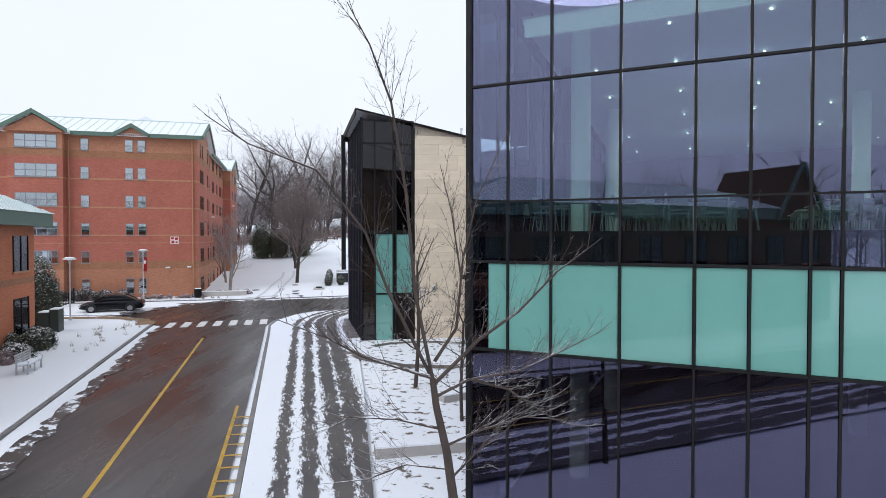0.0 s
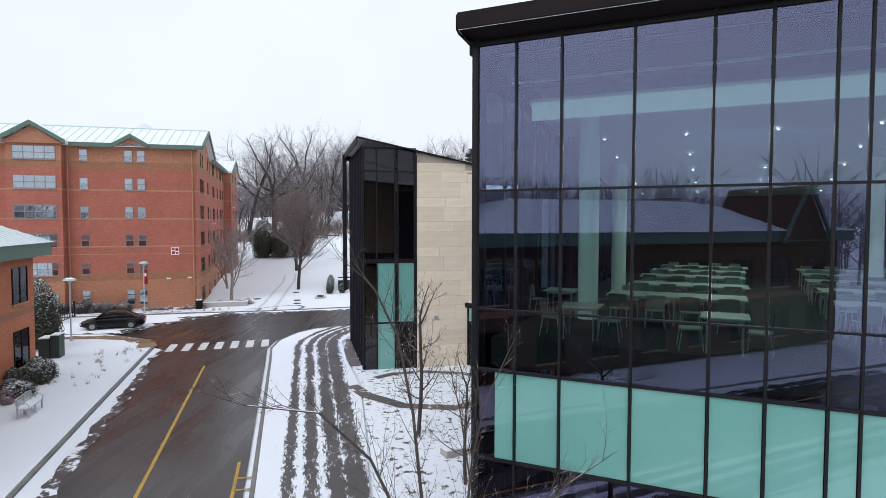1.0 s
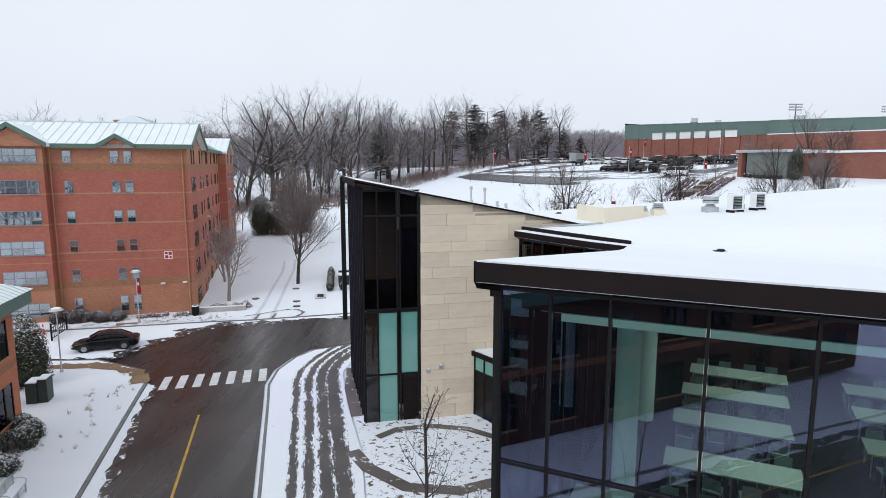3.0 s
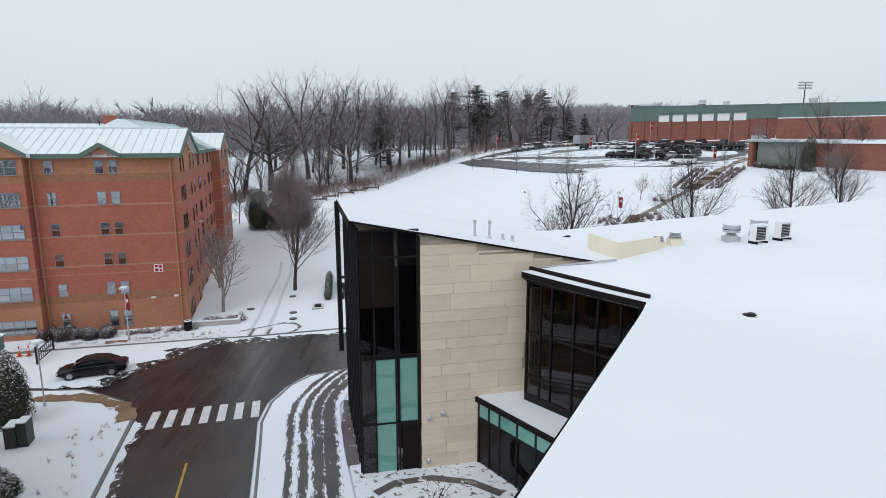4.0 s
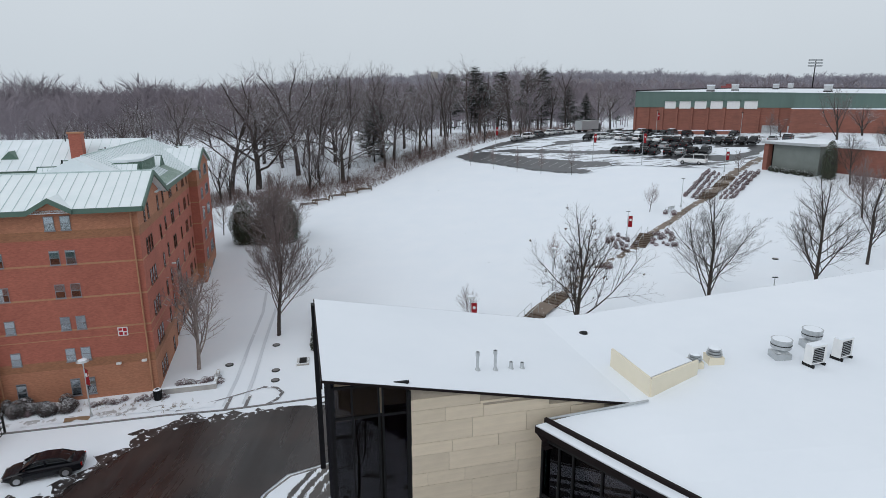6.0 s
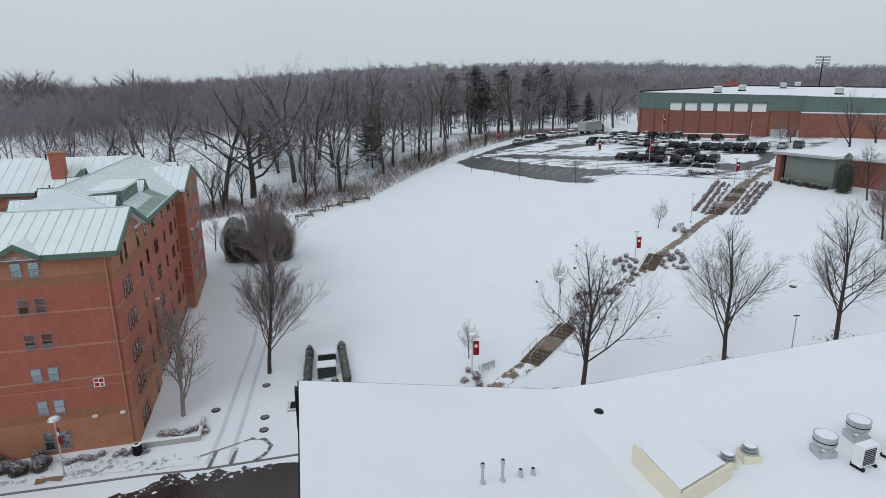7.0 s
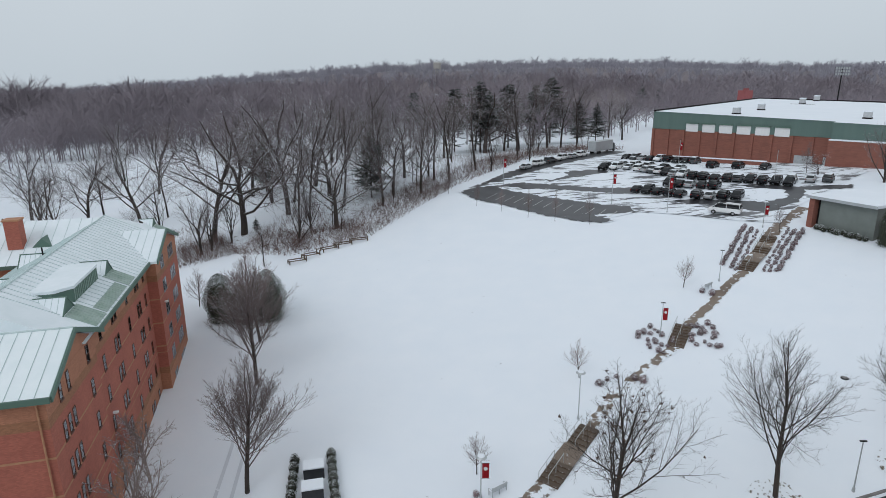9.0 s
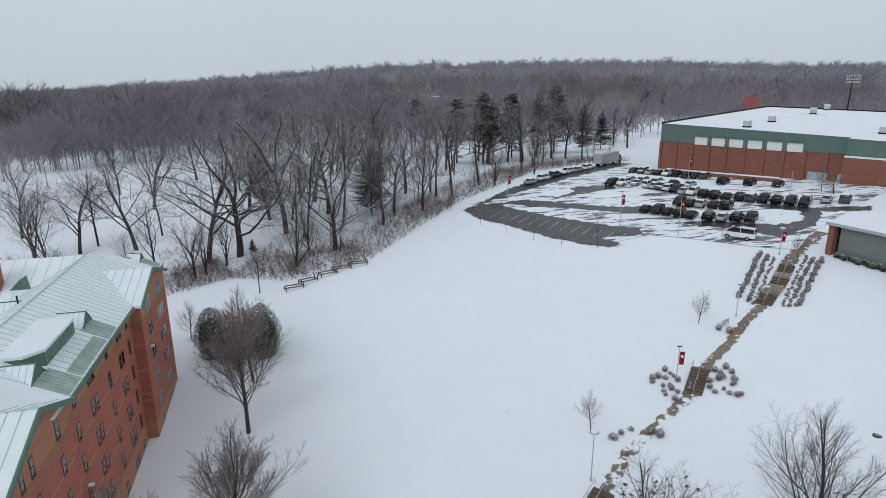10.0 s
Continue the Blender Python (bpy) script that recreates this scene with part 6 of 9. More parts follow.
# the slender tree before the glass hall: a few long limbs with fine twigs
def fore_tree():
    rng_ = random.Random(3)
    t, c = Sprig(), Sprig()
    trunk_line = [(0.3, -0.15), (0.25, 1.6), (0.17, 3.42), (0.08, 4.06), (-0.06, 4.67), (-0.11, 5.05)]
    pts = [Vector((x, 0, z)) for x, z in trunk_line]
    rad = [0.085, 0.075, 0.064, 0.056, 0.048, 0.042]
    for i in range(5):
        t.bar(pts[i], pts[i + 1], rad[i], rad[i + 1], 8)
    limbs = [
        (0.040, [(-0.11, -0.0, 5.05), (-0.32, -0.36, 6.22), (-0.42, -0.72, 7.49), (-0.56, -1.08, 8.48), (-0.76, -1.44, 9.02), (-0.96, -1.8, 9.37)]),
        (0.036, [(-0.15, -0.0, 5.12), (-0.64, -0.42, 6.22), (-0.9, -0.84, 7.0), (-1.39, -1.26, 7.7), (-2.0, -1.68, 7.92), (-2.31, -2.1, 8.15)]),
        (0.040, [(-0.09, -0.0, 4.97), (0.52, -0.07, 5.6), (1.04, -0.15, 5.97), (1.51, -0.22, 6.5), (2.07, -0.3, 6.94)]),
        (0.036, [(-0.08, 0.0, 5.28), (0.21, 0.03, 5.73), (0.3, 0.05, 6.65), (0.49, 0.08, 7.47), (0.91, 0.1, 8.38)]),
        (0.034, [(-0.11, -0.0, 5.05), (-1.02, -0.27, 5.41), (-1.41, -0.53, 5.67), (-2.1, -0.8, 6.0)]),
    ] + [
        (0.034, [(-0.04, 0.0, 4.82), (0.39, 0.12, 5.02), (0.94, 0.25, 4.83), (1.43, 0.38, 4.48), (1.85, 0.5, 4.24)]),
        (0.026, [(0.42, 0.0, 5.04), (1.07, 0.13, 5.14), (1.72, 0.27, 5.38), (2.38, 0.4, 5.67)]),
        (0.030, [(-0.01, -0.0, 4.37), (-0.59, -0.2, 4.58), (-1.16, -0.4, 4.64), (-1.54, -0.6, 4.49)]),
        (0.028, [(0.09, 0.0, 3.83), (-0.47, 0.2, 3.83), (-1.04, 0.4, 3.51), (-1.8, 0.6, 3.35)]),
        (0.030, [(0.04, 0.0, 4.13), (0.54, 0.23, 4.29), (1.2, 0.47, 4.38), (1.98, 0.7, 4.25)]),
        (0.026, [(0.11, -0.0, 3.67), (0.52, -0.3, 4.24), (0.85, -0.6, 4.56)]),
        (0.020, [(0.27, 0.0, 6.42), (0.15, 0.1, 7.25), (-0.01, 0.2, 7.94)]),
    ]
    for r0, line in limbs:
        k = len(line) - 1
        ps = [Vector(p) + Vector((0, 0.05 * math.sin(i * 2 + r0 * 99), 0)) * (i > 0) for i, p in enumerate(line)]
        for i in range(k):
            n_ = 3
            for j in range(n_):
                a, b = ps[i].lerp(ps[i + 1], j / n_), ps[i].lerp(ps[i + 1], (j + 1) / n_)
                fa, fb = (i + j / n_) / k, (i + (j + 1) / n_) / k
                c.bar(a, b, r0 * 0.72 * (1 - 0.85 * fa), r0 * 0.72 * (1 - 0.85 * fb), 5)
                if fa > 0.12:
                    for q in range(3 if fa < 0.7 else 1):
                        d = (b - a).normalized() + Vector((rng_.uniform(-1, 1), rng_.uniform(-1, 1), rng_.uniform(-0.3, 0.9))) * 0.8
                        limb(rng_, t, c, a, d, rng_.uniform(0.3, 1.05) * (1.15 - 0.6 * fa) * min(1, r0 / 0.026), 0.0055, 2, dict(LAWN, kids=(0, 0, 4, 2), fat=0.3))
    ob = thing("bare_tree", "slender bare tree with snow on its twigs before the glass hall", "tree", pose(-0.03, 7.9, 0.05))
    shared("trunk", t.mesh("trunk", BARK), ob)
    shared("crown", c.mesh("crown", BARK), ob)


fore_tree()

# woodland edge: single trees
WOOD_TWIG = mat("woodland edge twigs", (0.15, 0.122, 0.122), (0.10, 0.082, 0.084), scale=1.0, rough=0.95, vary=0.3, snow=0.46)
WOOD_BARK = mat("woodland bark", (0.055, 0.043, 0.038), (0.038, 0.030, 0.027), scale=3.0, rough=0.95, bump=0.4, bscale=25, vary=0.25, snow=0.42)
T_WOOD = ([tree_meshes(100 + k, 22, 0.36, dict(WOODT, az=k), WOOD_BARK, WOOD_TWIG) for k in range(3)] + [tree_meshes(112 + k, 22, 0.46, dict(SPREAD, az=k), WOOD_BARK, WOOD_TWIG) for k in range(2)]
          + [tree_meshes(120 + k, 22, 0.25, dict(SLIM, az=k), WOOD_BARK, WOOD_TWIG) for k in range(3)] + [tree_meshes(131 + k, 22, 0.26, dict(CLUMP, az=k), WOOD_BARK, WOOD_TWIG) for k in range(2)])
WOOD_NAMED = [(-43.7, 152.0, 27.5, 3), (-37.0, 163.4, 31, 0), (-31.1, 158.6, 24, 5), (-24.7, 166.6, 28.5, 6), (-80.3, 157.4, 19.5, 1), (-78.9, 162.1, 18.5, 5), (-86.8, 152.9, 17, 8), (-69, 159.5, 21, 2)]
WOOD_EDGE = [(-55.9, 141.5, 17, 5), (-48.7, 141.6, 13.5, 8), (-47.4, 143.4, 12, 9), (-44.7, 147, 12, 8), (-98.8, 209, 21, 0), (-84.4, 229.9, 17, 4), (-31.4, 157.4, 11, 7), (-34.1, 133.8, 8.5, 7)]
WOOD_LOT = [(-3.9, 182.7, 22, 7), (0.1, 181.8, 23, 5), (-5.5, 187.9, 15, 9), (7.3, 191, 26, 6), (11.3, 189.7, 12, 8), (20.1, 204.3, 20, 5), (23.3, 201.8, 11, 9), (76.3, 316.7, 25, 0), (78.4, 301.5, 20, 2), (-12, 188, 20, 1)]
rng = random.Random(77)
EDGE = [(-110, 118), (-70, 128), (-50, 137), (-42, 142.5), (-30, 139.5), (-17, 146), (-7, 164), (0, 176), (15, 195), (23, 208), (40, 222), (58, 232)]


def edge_point(f):
    f *= len(EDGE) - 1
    i = min(int(f), len(EDGE) - 2)
    a, b = Vector(EDGE[i]), Vector(EDGE[i + 1])
    d = (b - a).normalized()
    return a.lerp(b, f - i), Vector((-d.y, d.x))


def wood_tree(x, y, h, k):
    tree("woodland_tree", "tall bare woodland tree above snowy brush", T_WOOD[k], x, y, None, h / 22, rng.uniform(0, 6.2), "woodland edge trees", rng.uniform(0.85, 1.2))


for x, y, h, k in WOOD_NAMED + WOOD_EDGE + WOOD_LOT:
    wood_tree(x, y, h, k)
tree("bare_tree", "many-stemmed bare tree before the sports hall", T_WOOD[9], 86.8, 148.2, None, 13.4 / 22, 1.0, squash=0.95)
tree("bare_tree", "low wide bare tree before the sports hall", T_WOOD[9], 93.5, 150.0, None, 8.0 / 22, 2.2, squash=1.6)
tree("bare_tree", "low spreading bare tree beside the sports hall", T_WOOD[4], 81.0, 160.5, None, 5.6 / 22, 0.4, squash=1.2)
for i in range(74):
    p, n_ = edge_point(rng.random() if i < 50 else rng.uniform(0.5, 0.95))
    p = p + n_ * (rng.uniform(3, 12) if i < 34 else rng.uniform(14, 70))
    low = i < 26
    wood_tree(p.x, p.y, rng.uniform(6, 12) if low else rng.uniform(16, 27), rng.choice((7, 6, 9, 5)) if low else rng.choice((0, 1, 2, 4, 5, 6, 7)))

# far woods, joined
def far_tree_block(count, place, hmin, hmax, seed, name, label, limbs=9, twigs=5, fat=1.0, twig_mat=TWIG_FAR_HAZED):
    r = random.Random(seed)
    proto = []
    for k in range(5):
        s = Sprig()
        s.bar(Vector((0, 0, -0.03)), Vector((0.01, 0, 0.5)), 0.010 * min(fat, 1.6), 0.005 * min(fat, 1.6), 3)
        s.spike(Vector((0.01, 0, 0.5)), Vector((0.02, 0.02, 0.9)), 0.005 * fat)
        wide, low = r.uniform(0.27, 0.36), r.uniform(0.52, 0.62)
        for j in range(limbs):
            az = j * 2.4 + r.uniform(-0.4, 0.4)
            el = -0.35 + 1.25 * (j + r.random()) / limbs
            rim = Vector((math.cos(az) * math.cos(el) * wide, math.sin(az) * math.cos(el) * wide, low + math.sin(el) * (1.0 - low))) * r.uniform(0.86, 1.06)
            a = Vector((0.01, 0, max(0.14, rim.z - 0.16 - 0.5 * math.hypot(rim.x, rim.y))))
            d = (rim - a).normalized()
            ln = (rim - a).length
            s.spike(a, rim, 0.0042 * fat)
            for q in range(twigs):
                c = a.lerp(rim, r.uniform(0.35, 0.95))
                e = (d + Vector((r.uniform(-1, 1), r.uniform(-1, 1), r.uniform(-0.5, 0.8)))).normalized()
                w = e.orthogonal().normalized() * 0.0026 * fat
                o = len(s.v)
                s.v += [c - w, c + w, c + e * min(ln, 0.34) * r.uniform(0.35, 0.75)]
                s.f.append((o, o + 1, o + 2))
        proto.append((np.array([tuple(p) for p in s.v]), [tuple(f) for f in s.f]))
    V, F, base = [], [], 0
    for i in range(count):
        x, y = place(r)
        h = r.uniform(hmin, hmax) * (1 + 0.5 * noise.noise((x / 60, y / 110, 5.0)) + 0.3 * noise.noise((x / 17, y / 40, 9.0)))
        pv, pf = proto[i % 5]
        t = r.uniform(0, 6.28)
        c_, s_ = math.cos(t) * h, math.sin(t) * h
        w = r.uniform(0.8, 1.25)
        q = np.stack([(pv[:, 0] * c_ - pv[:, 1] * s_) * w + x, (pv[:, 0] * s_ + pv[:, 1] * c_) * w + y, pv[:, 2] * h + land(x, y)], 1)
        V.append(q)
        F += [tuple(a + base for a in f) for f in pf]
        base += len(pv)
    me = bpy.data.meshes.new(name)
    me.from_pydata(np.concatenate(V).tolist(), [], F)
    me.materials.append(twig_mat)
    tagged(new(name, me), label, "woods", kind="stuff")


def near_wood(r):
    while True:
        x, y = r.uniform(-330, 190), 225 + 190 * r.random() ** 1.2
        if x > 40 and y < (330 if x < 110 else 372):
            continue
        if -150 < x <= 40 and y < min(235 + (x + 150) * 1.15, 345) and r.random() < 0.96:
            continue
        if 85 < x < 175 and r.random() < 0.8:
            continue
        if noise.noise((x / 45, y / 45, 3.0)) < (0.12 if y < 290 else -0.25) - (0.0 if x < 10 else 0.2):
            continue
        return x, y


def mid_wood(r):
    while True:
        x, y = r.uniform(-620, 600), 330 + 570 * r.random() ** 1.15
        if noise.noise((x / 90, y / 70, 8.0)) < (-0.05 if y < 520 else -0.3):
            continue
        if 60 < x < 190 and y < 370:
            continue
        if (abs(x + 52) < 42 and 480 < y < 800 or 90 < x < 190 and y < 720) and r.random() < 0.88:
            continue
        return x, y


def deep_wood(r):
    y = 850 + 800 * r.random()
    return r.uniform(-0.88, 0.9) * y, y


def crest_wood(r):
    y = r.uniform(1380, 1720)
    return r.uniform(-0.86, 0.88) * y, y


def side_wood(r):
    return r.uniform(-330, -118), r.uniform(90, 330)


def rear_wood(r):
    while True:
        x, y = r.uniform(-170, 40), r.uniform(-150, -30)
        if x < -48 or y < -82:
            return x, y


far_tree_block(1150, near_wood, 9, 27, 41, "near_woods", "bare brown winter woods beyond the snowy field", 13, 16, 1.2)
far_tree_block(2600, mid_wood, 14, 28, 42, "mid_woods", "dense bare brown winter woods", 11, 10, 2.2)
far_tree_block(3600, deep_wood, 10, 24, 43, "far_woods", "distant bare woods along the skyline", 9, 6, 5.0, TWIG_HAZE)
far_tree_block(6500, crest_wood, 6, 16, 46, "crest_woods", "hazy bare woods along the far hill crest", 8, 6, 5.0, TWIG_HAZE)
far_tree_block(220, side_wood, 16, 25, 44, "side_woods", "bare winter woods beside the field", 13, 14, 0.9)
far_tree_block(420, rear_wood, 15, 23, 45, "rear_woods", "bare winter woods behind the road", 8, 4, 1.5)


# brush along the woodland edge
def brush():
    r = random.Random(9)
    s = Sprig()
    for i in range(9000):
        p, n_ = edge_point(r.random())
        w = r.uniform(-1.5, 9.0) if r.random() < 0.8 else r.uniform(9, 24)
        p = p + n_ * w
        a = Vector((p.x, p.y, land(p.x, p.y) - 0.05))
        h = r.uniform(0.9, 3.4) * (1.0 if w < 9 else 0.6) * (1.0 + 0.8 * max(0, noise.noise((p.x * 0.12, p.y * 0.12, 4))))
        for k in range(3):
            b = a + Vector((r.uniform(-0.6, 0.6), r.uniform(-0.6, 0.6), 1)).normalized() * h * r.uniform(0.5, 1)
            s.spike(a, b, 0.018)
            c = a.lerp(b, 0.5)
            s.spike(c, c + Vector((r.uniform(-1, 1), r.uniform(-1, 1), 0.8)).normalized() * h * 0.4, 0.012)
    me = s.mesh("brush", SHRUB_TWIG)
    tagged(new("brush", me), "tangled brown brush along the edge of the woods", "brush", kind="stuff")


SHRUB_TWIG = mat("brush twigs", (0.20, 0.135, 0.12), (0.12, 0.085, 0.078), scale=0.2, rough=1.0, snow=0.25)
brush()
floor_line = []
for k in range(45):
    p, n_ = edge_point(k / 44)
    floor_line.append((p, n_))
bm = bmesh.new()
prev = None
for p, n_ in floor_line:
    row = []
    for w in (-1.2, 1.5, 4.5, 8, 12):
        q = p + n_ * (w + (1.0 * noise.noise((p.x * 0.3, p.y * 0.3, 1)) if w < 0 else 0))
        row.append(bm.verts.new((q.x, q.y, land(q.x, q.y) + (0.0 if w in (-1.2, 12) else 0.14))))
    if prev:
        for k in range(4):
            bm.faces.new((prev[k], row[k], row[k + 1], prev[k + 1])[::-1])
    prev = row
bmesh.ops.recalc_face_normals(bm, faces=bm.faces[:])
tagged(part("woodland_floor", bm, WOOD_FLOOR), "leaf litter and snow at the edge of the woods", "ground", kind="structure")


# evergreens
def pine_meshes(seed, h, full):
    r = random.Random(seed)
    t, c = Sprig(), Sprig()
    t.bar(Vector((0, 0, -0.3)), Vector((0, 0, h * 0.95)), h * 0.014, h * 0.003, 6)
    rings = int(h * 2.1)
    for k in range(rings):
        f = (k + 0.5) / rings
        z = h * (0.12 + 0.87 * f)
        ln = h * full * (1 - f) ** 0.75 * (0.55 + 0.45 * min(1, f * 5)) + 0.2
        if full < 0.25:
            if f < 0.28 and k % 3:
                continue
            ln = h * full * (0.35 + 0.65 * math.sin(math.pi * min(1, 0.18 + f * 0.82))) * r.uniform(0.6, 1.15)
        for j in range(8):
            az = j * 0.785 + k * 0.5 + r.uniform(-0.35, 0.35)
            if r.random() < 0.3:
                continue
            q = ln * r.uniform(0.6, 1.15)
            d = Vector((math.cos(az), math.sin(az), r.uniform(-0.12, 0.22)))
            a = Vector((0, 0, z + r.uniform(-0.5, 0.5)))
            c.spike(a, a + d * q, 0.03)
            side = Vector((-d.y, d.x, 0))
            for m_ in range(9):
                u = 0.2 + 0.8 * m_ / 8
                b = a + d * q * u
                for sg in (-1, 1):
                    e = b + (d * 0.7 + side * sg * r.uniform(0.4, 0.9) + Vector((0, 0, r.uniform(-0.25, 0.35)))) * q * 0.30 * (1.2 - 0.6 * u)
                    w = Vector((0, 0, 1)).cross(e - b).normalized() * 0.27 * h / 16 + Vector((0, 0, r.uniform(-0.06, 0.06)))
                    o = len(c.v)
                    c.v += [b - w, b + w, e + w * 0.4, e - w * 0.4]
                    c.f.append((o, o + 1, o + 2, o + 3))
    return t.mesh("trunk", BARK_DARK), c.mesh("crown", NEEDLE)


PINES = [pine_meshes(61, 17, 0.34), pine_meshes(62, 24, 0.235), pine_meshes(63, 24, 0.245)]
PINE_PLACES = [(-18.8, 171.5, 18.3, 0), (10.6, 231.4, 26, 2), (21.7, 248.7, 25.4, 1), (41, 273.3, 29, 2), (33, 262, 25, 2), (52, 272.1, 21, 0), (63.6, 290, 18.5, 0), (-16.8, 321.4, 25, 1), (-62.2, 212.6, 14.4, 0), (-48, 184, 16.4, 0), (-41.3, 153, 3.6, 0), (181, 602, 27, 0), (196, 596, 24, 2), (120, 440, 19, 0), (-60, 338, 12, 0), (2, 236, 24, 1), (16, 262, 22, 1)]
for x, y, h, k in PINE_PLACES:
    tree("pine_tree", "dark green pine dusted with snow", PINES[k], x, y, None, 0.88 * h / (17, 24, 24)[k], x, "pines in the woods")


def leafy(seed, w, h, count, size, material, name="crown", shape=0.8):
    """A shrub crown of many small leaf clumps over an uneven egg."""
    r = random.Random(seed)
    v, f = [], []
    for i in range(count):
        z = r.random()
        az = r.uniform(0, 6.283)
        rad = w / 2 * math.sqrt(max(0.02, 1 - (2 * z - shape) ** 2 / (1 + abs(shape - 1)) ** 2 if z > shape / 2 else 1 - 0.35 * (1 - 2 * z / shape) ** 2))
        rad *= (0.82 + 0.22 * noise.noise((math.cos(az) * 1.7, math.sin(az) * 1.7, z * 3 + seed))) * (r.uniform(0.75, 1.05))
        p = Vector((math.cos(az) * rad, math.sin(az) * rad, h * z))
        nrm = Vector((math.cos(az), math.sin(az), z * 1.4 - 0.3 + r.uniform(-0.5, 0.5))).normalized()
        x = nrm.orthogonal().normalized()
        t = r.uniform(0, 6.28)
        x, y = x * math.cos(t) + nrm.cross(x) * math.sin(t), nrm.cross(x) * math.cos(t) - x * math.sin(t)
        s = size * r.uniform(0.6, 1.3)
        o = len(v)
        v += [p - x * s, p + y * s * 0.5, p + x * s + nrm * s * 0.3, p - y * s * 0.5]
        f.append((o, o + 1, o + 2, o + 3))
    me = bpy.data.meshes.new(name)
    me.from_pydata([tuple(p) for p in v], [], f)
    me.materials.append(material)
    return me


def core_mesh(w, h, material, seed, cut=2):
    bm = bmesh.new()
    bmesh.ops.create_icosphere(bm, subdivisions=cut, radius=1.0)
    for q in bm.verts:
        k = 0.86 + 0.16 * noise.noise(q.co * 2 + Vector((seed, 0, 0)))
        q.co = Vector((q.co.x * w / 2 * k * 0.86, q.co.y * w / 2 * k * 0.86, max(0.0, (q.co.z * 0.5 + 0.46) * h * k)))
    return mesh_of("branch_mass", bm, material, True)


# Colour of the solid cores: shade between the leaves painted near black.
CORE_SHADE = mat("shrub core shade", (0.02, 0.02, 0.016), (0.035, 0.03, 0.025), rough=1.0)


def shrub(name, label, meshes, x, y, s=1.0, turn=0.0, group="", z=None, sz=None):
    ob = thing(name, label, "shrub", Matrix.LocRotScale((x, y, (land(x, y) if z is None else z)), Euler((0, 0, turn)), (s, s, sz or s)), group)
    shared("crown", meshes[0], ob)
    shared("branch_mass", meshes[1], ob)
    return ob


S_TALL = (leafy(1, 5.9, 7.6, 11000, 0.10, SHRUB), core_mesh(5.6, 7.3, CORE_SHADE, 1))
S_ROUND = (leafy(2, 1.8, 1.5, 1100, 0.08, SHRUB), core_mesh(1.8, 1.5, CORE_SHADE, 2))
S_CONE = (leafy(3, 3.4, 5.2, 5200, 0.085, SHRUB, shape=0.45), core_mesh(3.2, 4.9, CORE_SHADE, 3))
S_BROWN = (leafy(4, 1.15, 0.85, 620, 0.055, SHRUB_BROWN), core_mesh(0.8, 0.6, SHRUB_BROWN, 4, 1))
S_TUFT = (leafy(14, 1.3, 0.6, 380, 0.06, SHRUB_BROWN, shape=0.6), core_mesh(0.8, 0.4, SHRUB_BROWN, 9, 1))
SHRUB_DARK = mat("dark brown hedge leaves", (0.075, 0.058, 0.056), (0.045, 0.038, 0.038), scale=2.0, rough=0.9, vary=0.25, snow=0.30)
S_DARK = (leafy(15, 1.7, 1.5, 1300, 0.065, SHRUB_DARK), core_mesh(1.5, 1.3, CORE_SHADE, 7))
S_HEDGE = (leafy(5, 1.1, 1.2, 620, 0.06, SHRUB), core_mesh(1.1, 1.2, CORE_SHADE, 5))
OLIVE = mat("brownish evergreen leaves", (0.085, 0.075, 0.050), (0.06, 0.055, 0.04), scale=2.0, rough=0.9, snow=0.2)
shrub("evergreen", "tall clipped dark evergreen with snow on its flank", S_TALL, -34.6, 113.4, 0.95, 0.0, "clipped evergreens")
shrub("evergreen", "tall clipped dark evergreen with snow on its flank", S_TALL, -27.3, 113.0, 1.0, 2.0, "clipped evergreens")
shrub("evergreen", "lower brownish evergreen between two clipped ones", (leafy(21, 6.4, 7.4, 11000, 0.10, OLIVE), S_TALL[1]), -31.0, 112.4, 0.74, 4.0, "clipped evergreens")
shrub("holly", "broad dark holly bush beside the brick house", S_CONE, -29.6, 43.4, 1.0)
rb = random.Random(56)
for i in range(22):
    y = rb.uniform(27.0, 36.2)
    shrub("snowy_bush", "low dark bush laden with snow", (S_ROUND, S_ROUND, S_BROWN, S_TUFT)[i % 4], -22.2 - (y - 27) * 0.22 - rb.uniform(-0.5, 1.5), y, rb.uniform(0.65, 1.15), i * 1.3, "bushes by the brick house", sz=rb.uniform(0.6, 1.1))
rb = random.Random(55)
for i in range(30):
    x = rb.uniform(-38.5, -31.6)
    shrub("low_bush", "low snowy bush below the brick wall", (S_DARK, S_BROWN, S_DARK)[i % 3], x, 60.6 + (x + 35) * 0.26 + rb.uniform(-0.9, 0.7), rb.uniform(0.6, 0.95), i, "bushes below the residence", sz=rb.uniform(0.55, 0.8))
for i in range(14):
    x = -31.0 + i * 0.36 + (0.9 if i > 6 else 0)
    shrub("low_bush", "low snowy bush below the brick wall", S_TUFT if i % 2 else S_BROWN, x, 61.8 + (x + 30) * 0.26 + rb.uniform(-0.3, 0.3), rb.uniform(0.55, 0.8), i, "bushes below the residence", sz=0.5)
for i in range(9):
    shrub("low_bush", "low snowy bush in a walled bed", S_BROWN if i % 2 else S_TUFT, -25.2 + i * 0.45, 65.0 + i * 0.12 + rb.uniform(-0.3, 0.6), rb.uniform(0.7, 1.0), i, "bushes in the walled bed", sz=0.6)

